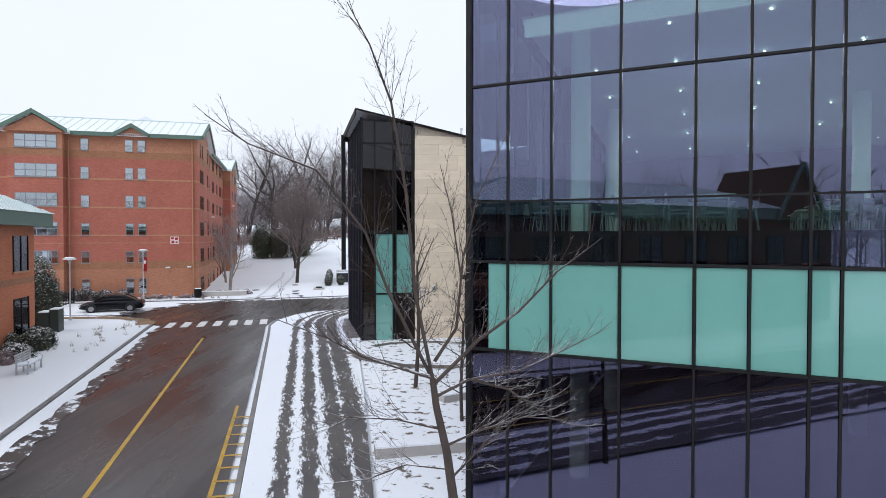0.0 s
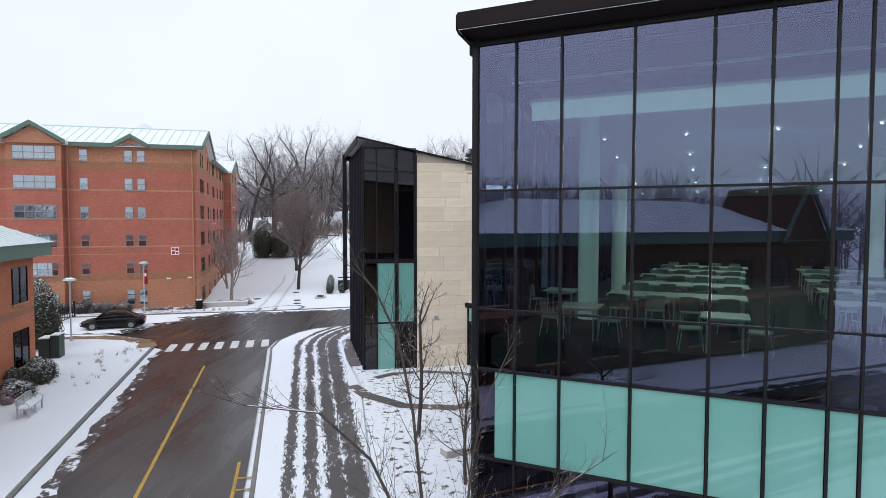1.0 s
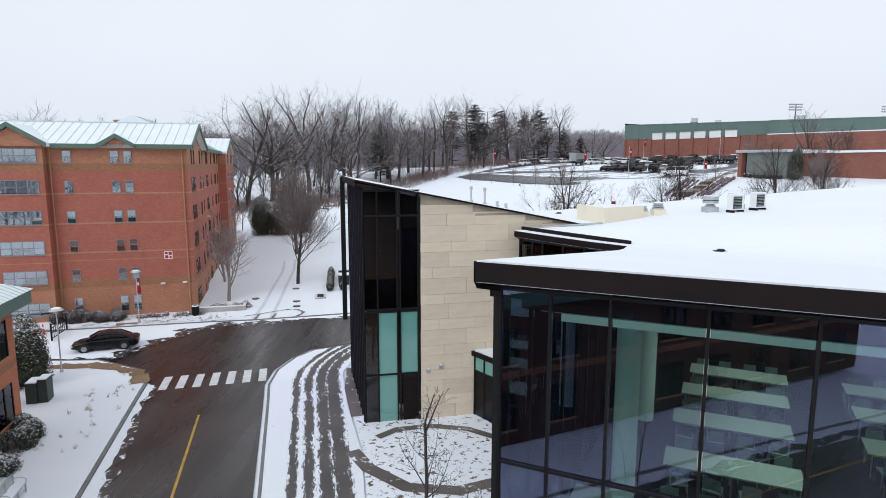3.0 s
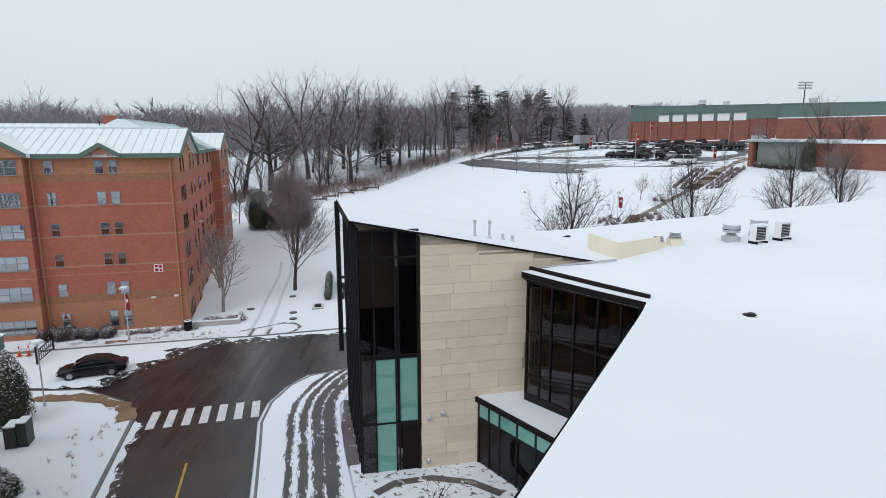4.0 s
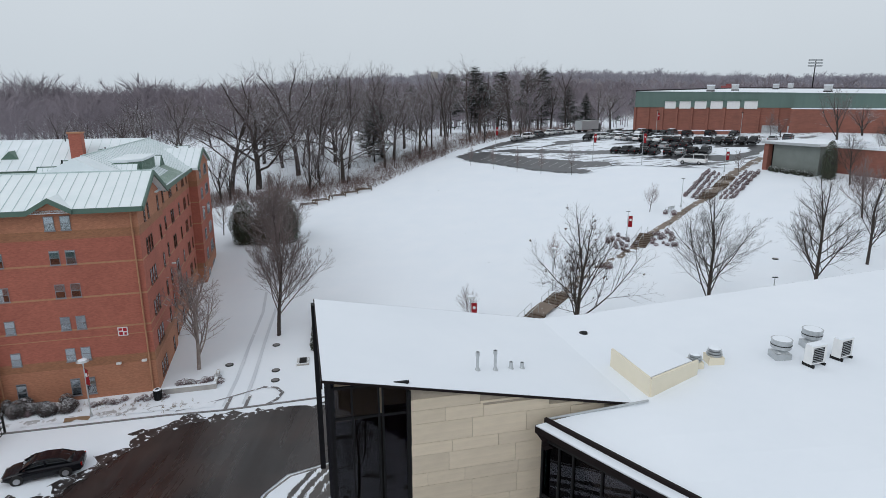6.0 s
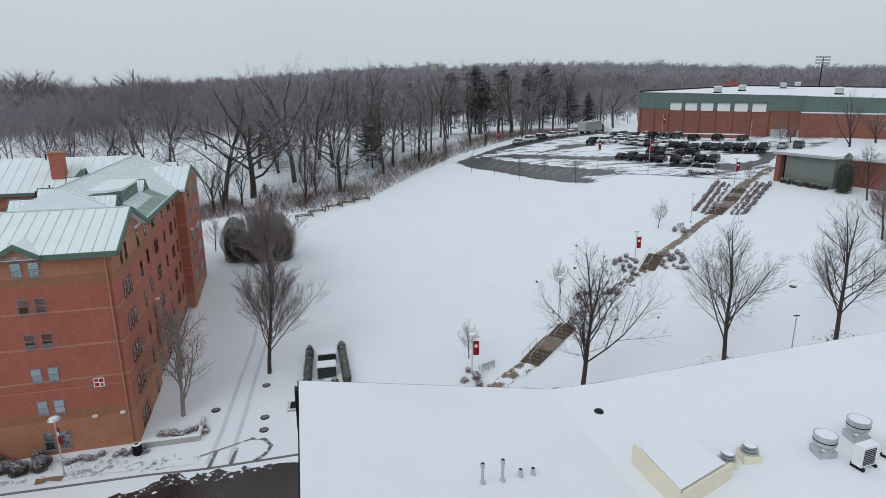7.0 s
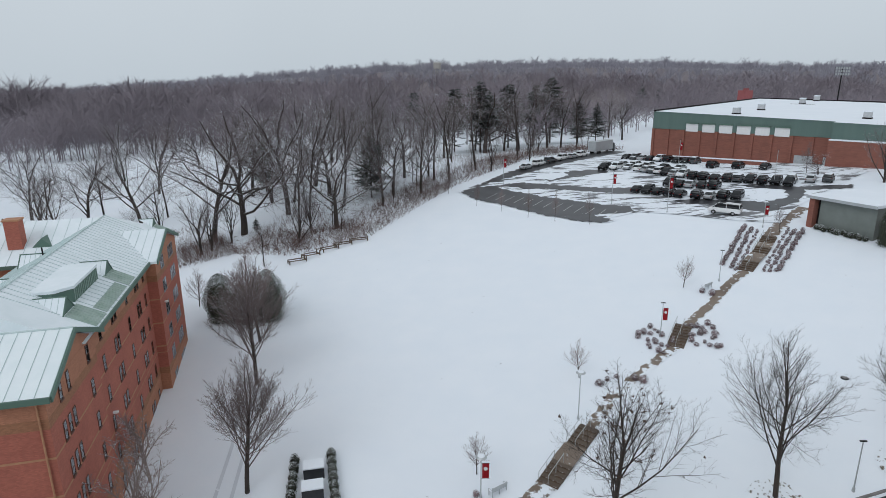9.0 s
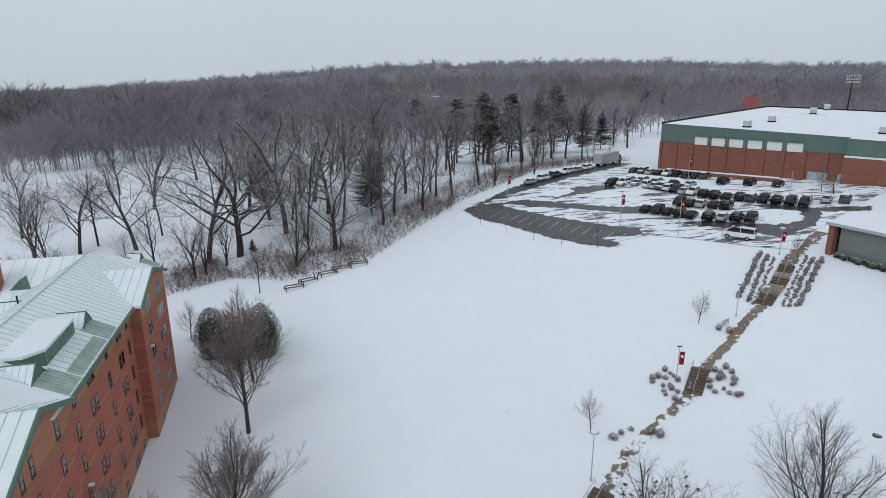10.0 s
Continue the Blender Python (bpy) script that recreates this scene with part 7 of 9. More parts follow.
# ---- cars ----
def loft(bm, rings):
    prev = None
    first = None
    for ring in rings:
        vs = [bm.verts.new(p) for p in ring]
        if prev:
            k = len(vs)
            for i in range(k):
                bm.faces.new((prev[i], prev[(i + 1) % k], vs[(i + 1) % k], vs[i]))
        else:
            first = vs
        prev = vs
    bm.faces.new(first[::-1])
    bm.faces.new(prev)
    bmesh.ops.recalc_face_normals(bm, faces=bm.faces[:])
    return bm


def ring_at(x, w, z0, z1, r=0.12):
    """One cross section with rounded corners."""
    half = []
    for cy, cz, a0 in ((w - r, z0 + r, -90), (w - r * 1.25, z1 - r, 0)):
        for k in range(4):
            a = radians(a0 + 30 * k)
            half.append((cy + r * (1.25 if a0 == 0 else 1.0) * math.cos(a), cz + r * math.sin(a)))
    return [(x, y, z) for y, z in half] + [(x, -y, z) for y, z in half[::-1]]


def smooth_rings(rows, r=0.12, cuts=3):
    """Sections along a car, blended smoothly between the given ones."""
    out = []
    for i in range(len(rows) - 1):
        p0, p1, p2, p3 = rows[max(i - 1, 0)], rows[i], rows[i + 1], rows[min(i + 2, len(rows) - 1)]
        for k in range(cuts):
            t = k / cuts
            row = [0.5 * (2 * b + (c - a) * t + (2 * a - 5 * b + 4 * c - d) * t * t + (3 * b - a - 3 * c + d) * t ** 3) for a, b, c, d in zip(p0, p1, p2, p3)]
            row[0] = p1[0] + (p2[0] - p1[0]) * t
            out.append(row)
    out.append(list(rows[-1]))
    return [ring_at(x, w, a, b, min(r, (b - a) * 0.48)) for x, w, a, b in out]


CAR_KINDS = {
    "sedan": (4.7, 0.90, 1.45, [(-2.35, 0.72, 0.35, 0.80), (-2.2, 0.84, 0.26, 0.92), (-1.2, 0.90, 0.22, 0.96), (0.9, 0.90, 0.22, 0.92), (1.9, 0.86, 0.24, 0.78), (2.3, 0.72, 0.32, 0.62)], [(-1.75, 0.70, 0.92, 0.97), (-0.95, 0.66, 0.92, 1.38), (-0.2, 0.64, 0.92, 1.45), (0.45, 0.66, 0.92, 1.38), (1.25, 0.72, 0.88, 0.94)], 1.42),
    "suv": (4.7, 0.94, 1.72, [(-2.35, 0.80, 0.42, 0.98), (-2.25, 0.90, 0.34, 1.08), (-1.2, 0.94, 0.30, 1.10), (0.9, 0.94, 0.30, 1.08), (2.0, 0.90, 0.32, 0.98), (2.35, 0.78, 0.40, 0.80)], [(-2.22, 0.76, 1.06, 1.30), (-2.0, 0.74, 1.06, 1.66), (-0.4, 0.72, 1.06, 1.74), (0.4, 0.72, 1.06, 1.68), (1.2, 0.78, 1.02, 1.10)], 1.70),
    "van": (5.7, 1.0, 2.1, [(-2.85, 0.92, 0.42, 1.2), (-2.75, 1.0, 0.36, 1.25), (-1.2, 1.0, 0.34, 1.25), (1.6, 1.0, 0.34, 1.22), (2.5, 0.96, 0.36, 1.12), (2.85, 0.84, 0.42, 0.9)], [(-2.8, 0.94, 1.2, 1.9), (-2.6, 0.92, 1.2, 2.05), (-0.4, 0.92, 1.2, 2.10), (1.2, 0.90, 1.2, 2.02), (2.05, 0.94, 1.15, 1.25)], 2.06),
}
tyre_me = mesh_of("tyre", tube(bmesh.new(), (0, -0.11, 0), (0, 0.11, 0), 0.33, 0.33, 16), TYRE)
rim_me = mesh_of("rim", tube(bmesh.new(), (0, -0.125, 0), (0, 0.125, 0), 0.21, 0.21, 10), RIM)


def car(kind, paint, label, m, snow, group=""):
    L, W, H, hull, cab, rz = CAR_KINDS[kind]
    ob = thing("parked_car" if kind != "van" else "parked_van", label, "car" if kind != "van" else "van", m, group)
    part("body", loft(bmesh.new(), smooth_rings(hull, 0.16)), paint, ob, "painted car body", True)
    part("window_band", loft(bmesh.new(), smooth_rings(cab, 0.12)), CAR_GLASS, ob, "dark car windows", True)
    x0, x1 = cab[1][0], cab[3][0]
    part("roof", loft(bmesh.new(), [ring_at(x0 - 0.05, cab[1][1] * 0.92, cab[1][3] - 0.06, cab[1][3] + 0.02, 0.03), ring_at(cab[2][0], cab[2][1] * 0.96, cab[2][3] - 0.06, cab[2][3] + 0.025, 0.03), ring_at(x1, cab[3][1] * 0.92, cab[3][3] - 0.06, cab[3][3] + 0.02, 0.03)]), paint, ob)
    for xs in ((x0 - 0.02, cab[0][0]), (cab[2][0], cab[2][0] - 0.06), (x1 + 0.02, cab[4][0])):
        for sy in (-1, 1):
            wa = cab[1][1] if xs[0] < cab[2][0] else (cab[2][1] if xs[0] == cab[2][0] else cab[3][1])
            part("pillar", tube(bmesh.new(), (xs[0], sy * (wa - 0.02), rz - 0.06), (xs[1], sy * (cab[0][1] + 0.04), hull[2][3] - 0.02), 0.045, 0.05, 5), paint, ob)
    for x in (-L * 0.29, L * 0.30):
        for sy in (-1, 1):
            # Black disc round each wheel, painted as the shade in its well.
            part("wheel_well_disc", tube(bmesh.new(), (x, sy * (W - 0.22), 0.36), (x, sy * (W + 0.002), 0.36), 0.40, 0.40, 18), TYRE, ob)
            wh = shared("wheel", tyre_me, ob, pose(x, sy * (W - 0.09), 0.33))
            shared("rim", rim_me, wh)
    for sy in (-1, 1):
        part("headlight", bx(L / 2 - 0.16, L / 2 - 0.02, sy * W * 0.66 - 0.16, sy * W * 0.66 + 0.16, hull[-1][3] - 0.14, hull[-1][3] + 0.0), LAMP_WHITE, ob)
        part("tail_light", bx(-L / 2 + 0.0, -L / 2 + 0.1, sy * W * 0.72 - 0.14, sy * W * 0.72 + 0.12, hull[0][3] - 0.2, hull[0][3]), LAMP_RED, ob)
        part("mirror", bx(x1 + 0.35, x1 + 0.5, sy * (W + 0.05) - 0.09, sy * (W + 0.05) + 0.09, hull[2][3] - 0.02, hull[2][3] + 0.12), paint, ob)
    if snow:
        part("snow_cap", loft(bmesh.new(), [ring_at(x0, cab[1][1] * 0.9, cab[1][3], cab[1][3] + 0.07, 0.03), ring_at(cab[2][0], cab[2][1] * 0.93, cab[2][3], cab[2][3] + 0.08, 0.03), ring_at(x1, cab[3][1] * 0.9, cab[3][3], cab[3][3] + 0.06, 0.03)]), SNOW_ROOF, ob, "thin snow on the car roof")
        part("snow_bonnet", loft(bmesh.new(), [ring_at(cab[4][0] + 0.05, W * 0.8, hull[3][3] - 0.06, hull[3][3] + 0.035, 0.03), ring_at(hull[4][0], W * 0.76, hull[4][3] - 0.06, hull[4][3] + 0.03, 0.03)]), SNOW_ROOF, ob)
    return ob


def paint(name, c, rough=0.25):
    return mat(name, c, [q * 0.9 for q in c], rough=rough, spec=0.3 if sum(c) < 0.1 else 0.6, snow=0.0)


P_BLACK, P_GREY, P_SILVER, P_WHITE, P_BLUE, P_RED = paint("black car paint", (0.006, 0.006, 0.009), 0.18), paint("grey car paint", (0.06, 0.065, 0.07)), paint("silver car paint", (0.38, 0.39, 0.40)), paint("white car paint", (0.78, 0.78, 0.78)), paint("blue car paint", (0.02, 0.03, 0.07)), paint("red car paint", (0.2, 0.02, 0.02))
car("sedan", P_BLACK, "black sedan parked at the snowy kerb", Matrix.LocRotScale((-28.9, 51.7, land(-28.9, 51.7) + 0.06), Euler((0, 0, radians(201))), (1.06, 1.03, 1.03)), False)
protos = []
for kind, pt, lab, sn in (("sedan", P_BLACK, "black sedan in the car park with snow on its roof", 0), ("suv", P_BLACK, "black sport utility car in the snowy car park", 0), ("suv", P_GREY, "grey sport utility car with snow on its roof", 1), ("sedan", P_SILVER, "silver sedan with snow on roof and bonnet", 1), ("suv", P_WHITE, "white sport utility car with snow on its roof", 1), ("sedan", P_BLUE, "dark blue sedan in the snowy car park", 0), ("sedan", P_RED, "dark red sedan with a thin snow cap", 1)):
    protos.append((kind, pt, lab, sn))
made_cars = {}


def lot_car(k, x, y, turn):
    m = rot_frame(x, y, land(x, y) + 0.10, turn)
    if k in made_cars:
        copy_thing(made_cars[k], m)
    else:
        made_cars[k] = car(*protos[k][:3], m, protos[k][3], "cars in the car park")


r5 = random.Random(31)
ROWS_LOT = [((41.4, 159.2), (48.4, 153.0), 5, 52, (0, 1, 0, 1)), ((51.0, 150.8), (57.4, 147.2), 4, 52, (1, 3, 1)), ((49.2, 162.2), (56.8, 156.6), 5, 52, (1, 0, 3, 0)), ((56.4, 166.8), (71.2, 153.8), 9, 52, (1, 1, 0, 1, 2, 1, 1)), ((73.0, 156.0), (79.0, 153.5), 3, 52, (4, 3, 2)), ((40.4, 184.0), (46.0, 182.2), 3, 46, (1, 4, 3)), ((48.0, 179.5), (54.8, 169.2), 7, 46, (4, 3, 2, 4, 1, 3)), ((51.0, 201), (65.0, 187.1), 9, 46, (0, 2, 3, 0, 4, 1, 0)), ((65.8, 178.6), (75.5, 172.0), 3, 46, (1, 1, 0)), ((20.8, 189.6), (40.0, 209.0), 6, 48, (3, 4, 2, 4, 3, 4)), ((46, 187), (57, 177), 5, 46, (3, 4, 4, 0, 3))]
for a, b, n_, turn, kinds in ROWS_LOT:
    for i in range(n_):
        f = i / max(1, n_ - 1)
        lot_car(kinds[i % len(kinds)], a[0] + (b[0] - a[0]) * f + r5.uniform(-0.15, 0.15), a[1] + (b[1] - a[1]) * f + r5.uniform(-0.15, 0.15), turn + (180 if r5.random() < 0.3 else 0) + r5.uniform(-2, 2))
car("van", P_WHITE, "white passenger van parked at the edge of the car park", rot_frame(51.5, 139.3, land(51.5, 139.3) + 0.10, 142), False)
trk = thing("box_truck", "grey box truck and trailer parked by the woods", "truck", rot_frame(50, 222, land(50, 222), 50))
part("cargo_box", bx(-9, 3, -1.3, 1.3, 1.0, 3.9), GALV, trk, "grey cargo box")
part("cab", loft(bmesh.new(), [ring_at(3.2, 1.15, 0.6, 2.9), ring_at(4.6, 1.15, 0.6, 2.8), ring_at(5.6, 1.05, 0.6, 1.7)]), P_GREY, trk)
for x in (-7, -5.6, 4.2):
    for sy in (-1, 1):
        shared("wheel", tyre_me, trk, Matrix.LocRotScale((x, sy * 1.1, 0.5), None, (1.5, 1.5, 1.5)))
LOT_SNOW = snowy_mat("driven car park snow", (0.30, 0.30, 0.31), (0.42, 0.42, 0.44), 0.86, 0.5, 0.3)
# car park: bare lanes, and islands and drifts of snow
for pts, lab in (
        ([(2.4, 170.4), (6.2, 162.9), (11.9, 157.3), (18.0, 150.2), (24.5, 143.7), (30.0, 141.2), (31.2, 143.1), (28.4, 146.0), (32.5, 146.0), (36.6, 145.9), (36.7, 149.2), (32.3, 151.6), (27.1, 156.2), (20.9, 161.5), (13.6, 168.8), (10.7, 173.2), (6.8, 173.4)], "bare dark asphalt bay strip at the edge of the lawn"),
        ([(6.8, 173.4), (14.8, 180.1), (23.3, 186.4), (36.0, 198.5), (51.6, 215.4), (57.0, 222.4), (52.0, 226.0), (45.7, 219.0), (29.6, 201.9), (19.6, 191.0), (11.4, 181.4)], "bare wet lane along the woods"),
        ([(10.7, 173.2), (18.2, 169.3), (27.6, 164.6), (36.1, 159.3), (40.5, 158.0), (40.6, 162.3), (32.8, 165.5), (24.9, 170.4), (17.6, 174.7)], "bare wet lane between snow strips"),
        ([(23.3, 175.2), (31.5, 183.8), (40.7, 183.7), (40.3, 179.6), (31.4, 176.5), (24.3, 173.7)], "bare wet lane before the parked rows"),
        ([(43.6, 150.2), (48.0, 147.3), (52.5, 144.6), (57.9, 137.3), (66.2, 141.4), (72.0, 149.0), (68.3, 151.2), (66.9, 144.8), (60.6, 144.0), (53.8, 147.6), (49.6, 150.2)], "bare wet lane round an island"),
        ([(61.3, 157.3), (65.8, 152.6), (70.3, 148.8), (79.4, 146.6), (81.1, 149.1), (71.8, 151.5), (67.2, 155.4)], "bare wet lane beside the long row of cars")):
    tagged(part("asphalt_lane", sheet(wavy(pts + [pts[0]], 0.9, 0.5, len(pts) + 3)[:-1], up(0.14), 4.0), LANE), lab, "car park lane", kind="structure")
for pts, lab in (
        ([(59.2, 145.4), (63.1, 143.6), (66.3, 145.2), (65.8, 148.8), (60.8, 149.2)], "snowy island of the car park"),
        ([(20.9, 178.3), (25.2, 174.9), (30.1, 178.8), (29.4, 182.6), (24.8, 181.5)], "small snowy island of the car park"),
        ([(38.6, 187.5), (47.0, 178.5), (56.5, 171.0), (63.5, 174.0), (57.0, 190.0), (51.0, 200.5)], "snow left between the rows of cars")):
    tagged(part("snow_island", sheet(wavy(pts + [pts[0]], 0.8, 0.8, len(pts))[:-1], up(0.20), 4.0, 0.1), LOT_SNOW), lab, "snow", kind="structure")
for k in range(13):
    f = k / 12
    x, y = 8.5 + f * 22.5, 163.2 - f * 19.6
    bm = ribbon(bmesh.new(), [(x, y), (x + 2.6, y + 3.2)], 0.12, up(0.165))
    tagged(part("bay_line", bm, WHITE_PAINT), "painted bay line on the bare asphalt", "road marking", kind="structure")

# ---- stair path across the lawn ----
WAY = [((1.2, 67.5), (5.2, 72.4), (8.4, 75.4)), ((13.6, 82.4), (17.6, 88.0), (24.6, 94.4), (27.3, 96.6)), ((29.9, 101.0), (35.6, 106.2), (40.0, 111.2), (44.2, 115.0)), ((53.0, 125.8), (58.0, 131.6), (63.0, 136.0), (65.6, 137.9))]
TRODDEN = snowy_mat("half swept paving", (0.17, 0.13, 0.10), (0.22, 0.175, 0.14), 0.50, 0.8, 0.3, 0.7)
TREAD = snowy_mat("dark timber step", (0.085, 0.060, 0.043), (0.12, 0.088, 0.062), 0.10, 1.6, 0.3, 0.7)


def ragged_path(line, width, h, material, label, seed):
    """A path whose bare part ends in uneven snow on both sides."""
    pts = []
    for (ax, ay), (bx_, by_) in zip(line, line[1:]):
        k = max(1, int(math.hypot(bx_ - ax, by_ - ay) / 0.35))
        pts += [(ax + (bx_ - ax) * i / k, ay + (by_ - ay) * i / k, (bx_ - ax), (by_ - ay)) for i in range(k)]
    pts.append((*line[-1], line[-1][0] - line[-2][0], line[-1][1] - line[-2][1]))
    left, right = [], []
    for x, y, dx, dy in pts:
        d = math.hypot(dx, dy)
        nx, ny = -dy / d, dx / d
        wl_ = width / 2 * (0.85 + 0.5 * noise.noise((x * 1.3, y * 1.3, seed)) + 0.25 * noise.noise((x * 4, y * 4, seed)))
        wr_ = width / 2 * (0.85 + 0.5 * noise.noise((x * 1.3, y * 1.3, seed + 7)) + 0.25 * noise.noise((x * 4, y * 4, seed + 7)))
        left.append((x + nx * wl_, y + ny * wl_))
        right.append((x - nx * wr_, y - ny * wr_))
    tagged(part("path", sheet(left + right[::-1], up(h), 2.0), material), label, "path", kind="structure")


for i, line in enumerate(WAY):
    ragged_path(line, (2.0, 1.5, 1.5, 2.6)[i], 0.05, TRODDEN if i < 2 else PAVER, "brown paved path half covered with trodden snow", i * 3.0)


MULCH = snowy_mat("wet mulch", (0.20, 0.125, 0.07), (0.28, 0.185, 0.11), 0.16, 1.2, 0.4)
ragged_path([(-21.9, 43.6), (-22.6, 45.0), (-23.8, 46.0), (-25.4, 46.8), (-27.4, 47.2), (-30.5, 46.8)], 1.3, 0.17, MULCH, "bare brown mulch strip beside the kerb", 40)


def steps(a, b, n_, w, landing=None):
    """A flight of brown steps set into the slope, between two plan points, with handrails."""
    a, b = Vector(a), Vector(b)
    d = (b - a).normalized()
    o = Vector((-d.y, d.x)) * w / 2
    z0, z1 = land(a.x, a.y) + 0.05, land(b.x, b.y) + 0.30
    ln = (b - a).length
    st = thing("stair_flight", "flight of brown timber-edged steps with pale handrails", "steps", group="stairs across the lawn")
    for i in range(n_):
        p, q = a + d * ln * i / n_, b
        z = z0 + (z1 - z0) * (i + 1) / n_
        e = a + d * ln * (i + 1) / n_
        part("tread", prism(bmesh.new(), [p + o, p - o, e - o, e + o][::-1], z - 0.6, z), TREAD, st)
        part("riser", prism(bmesh.new(), [p + o - d * 0.04, p - o - d * 0.04, p - o, p + o][::-1], z - (z1 - z0) / n_ - 0.02, z - 0.02), TIMBER, st)
    for s in (0.9, -0.05):
        f = o * s
        p, q = a + f, b + f
        for t in (0.0, 0.5, 1.0):
            r_ = p.lerp(q, t)
            zb = z0 + (z1 - z0) * t
            part("rail_post", tube(bmesh.new(), (r_.x, r_.y, zb - 0.2), (r_.x, r_.y, zb + 0.95), 0.025, 0.025, 6), GALV, st)
        part("handrail", tube(bmesh.new(), (p.x, p.y, z0 + 0.95), (q.x, q.y, z1 + 0.95), 0.03, 0.03, 6), GALV, st)
    return st


steps((8.4, 75.4), (10.2, 77.8), 5, 2.0)
tagged(part("path", ribbon(bmesh.new(), [(10.1, 77.7), (11.8, 80.0)], 2.2, up(0.32)), PAVER), "brown paved landing between two flights of steps", "path", kind="structure")
steps((11.7, 79.9), (13.8, 82.7), 5, 2.0)
steps((27.2, 96.5), (29.9, 101.0), 8, 2.0)
LANDING = "brown paved landing between two flights of steps"
steps((44.0, 114.8), (46.1, 117.3), 5, 2.2)
tagged(part("path", ribbon(bmesh.new(), [(46.0, 117.2), (48.4, 119.7)], 2.3, up(0.3)), PAVER), LANDING, "path", kind="structure")
steps((48.3, 119.6), (50.2, 121.9), 4, 2.2)
tagged(part("path", ribbon(bmesh.new(), [(50.1, 121.8), (51.3, 123.4)], 2.3, up(0.3)), PAVER), LANDING, "path", kind="structure")
steps((51.2, 123.3), (53.1, 125.8), 5, 2.2)
for a, b, n, lo, hi in (((42.9, 115.2), (53.0, 129.4), 26, 0.38, 0.58), ((42.45, 116.2), (52.4, 130.6), 28, 0.55, 0.78), ((41.8, 117.5), (51.7, 131.8), 32, 0.6, 0.85),
                        ((46.2, 113.8), (57.3, 128.3), 26, 0.38, 0.58), ((46.9, 113.5), (58.0, 127.5), 28, 0.5, 0.75), ((47.9, 113.2), (58.9, 126.7), 32, 0.6, 0.85)):
    for i in range(n):
        p = Vector(a).lerp(Vector(b), (i + r5.uniform(-0.35, 0.35)) / (n - 1))
        shrub("bed_shrub", "small brown snow-capped shrub beside the steps", S_BROWN if i % 3 else S_TUFT, p.x + r5.uniform(-0.2, 0.2), p.y + r5.uniform(-0.2, 0.2), r5.uniform(lo, hi), i * 1.7, "shrubs along the upper steps")
for i in range(38):
    a = i * 2.4
    rad = 0.47 * math.sqrt(i)
    cx, cy = ((25.4, 98.6), (31.3, 98.2))[i % 2]
    shrub("bed_shrub", "small brown snow-capped shrub beside the steps", S_BROWN if i % 3 else S_TUFT, cx + math.cos(a) * rad * 0.75 + r5.uniform(-0.2, 0.2), cy + math.sin(a) * rad * 1.2 + r5.uniform(-0.2, 0.2), r5.uniform(0.5, 0.92), a, "shrubs beside the middle steps")
for i, (x, y) in enumerate(((1.6, 72.9), (2.8, 73.2), (2.0, 74.6), (3.0, 71.9), (16.6, 90.3), (17.6, 90.9), (20.6, 90.6), (21.4, 90.0), (18.8, 91.4), (35.6, 109.6), (36.6, 108.6))):
    shrub("bed_shrub", "round brown shrub beside the lawn path", S_BROWN if i % 4 else S_TUFT, x, y, 0.85 + 0.2 * math.sin(i * 2.1), i * 2.0, "shrubs beside the lawn path")
for x, y in ((26.9, 72.4), (39.0, 74.6)):
    ring = [(x + 2.3 * math.cos(a * 0.45), y + 2.0 * math.sin(a * 0.45)) for a in range(14)]
    tagged(part("tree_ring", sheet(ring, up(0.05), 1.5), SNOW_THIN), "ring of mulch and thin snow round a tree", "mulch", kind="structure")


# ---- posts, lamps, banners, benches ----
def lamp_post(x, y, h, banner=0, label="grey lamp post with a flat round head", turn=20, disc=True):
    lp = thing("lamp_post", label, "street lamp", rot_frame(x, y, land(x, y), turn), "lamp posts")
    part("pole", tube(bmesh.new(), (0, 0, -0.1), (0, 0, h - 0.15), 0.06, 0.045, 8), GALV, lp)
    part("base", tube(bmesh.new(), (0, 0, -0.05), (0, 0, 0.35), 0.14, 0.11, 10), GALV, lp)
    if disc:
        part("neck", tube(bmesh.new(), (0, 0, h - 0.5), (0, 0, h - 0.12), 0.05, 0.16, 8), GALV, lp)
        part("head", tube(bmesh.new(), (0, 0, h - 0.14), (0, 0, h), 0.50, 0.36, 18), GALV, lp, "flat round lamp head")
        part("snow_cap", tube(bmesh.new(), (0, 0, h), (0, 0, h + 0.05), 0.34, 0.25, 14), SNOW_ROOF, lp)
    else:
        part("head", bx(-0.28, 0.28, -0.07, 0.07, h - 0.08, h), BLACK_METAL, lp, "slim dark lamp head")
    if banner:
        z = h - 0.75
        for zz in (z, z - banner):
            part("banner_arm", tube(bmesh.new(), (0, 0, zz), (0.75, 0, zz), 0.018, 0.018, 6), BLACK_METAL, lp)
        bm = bmesh.new()
        rows = []
        for i in range(7):
            f = i / 6
            rows.append([(0.1 + 0.6 * j / 4, 0.03 * math.sin(f * 5 + j), z - banner * f) for j in range(5)])
        vs = [[bm.verts.new(q) for q in r_] for r_ in rows]
        for i in range(6):
            for j in range(4):
                bm.faces.new((vs[i][j], vs[i][j + 1], vs[i + 1][j + 1], vs[i + 1][j]))
        bmesh.ops.solidify(bm, geom=bm.faces[:], thickness=0.012)
        part("banner", bm, RED, lp, "red cloth banner with a pale round emblem")
        part("emblem", tube(bmesh.new(), (0.4, -0.06, z - banner * 0.35), (0.4, 0.06, z - banner * 0.35), 0.17, 0.17, 12), WHITE, lp, "pale round emblem")
    return lp


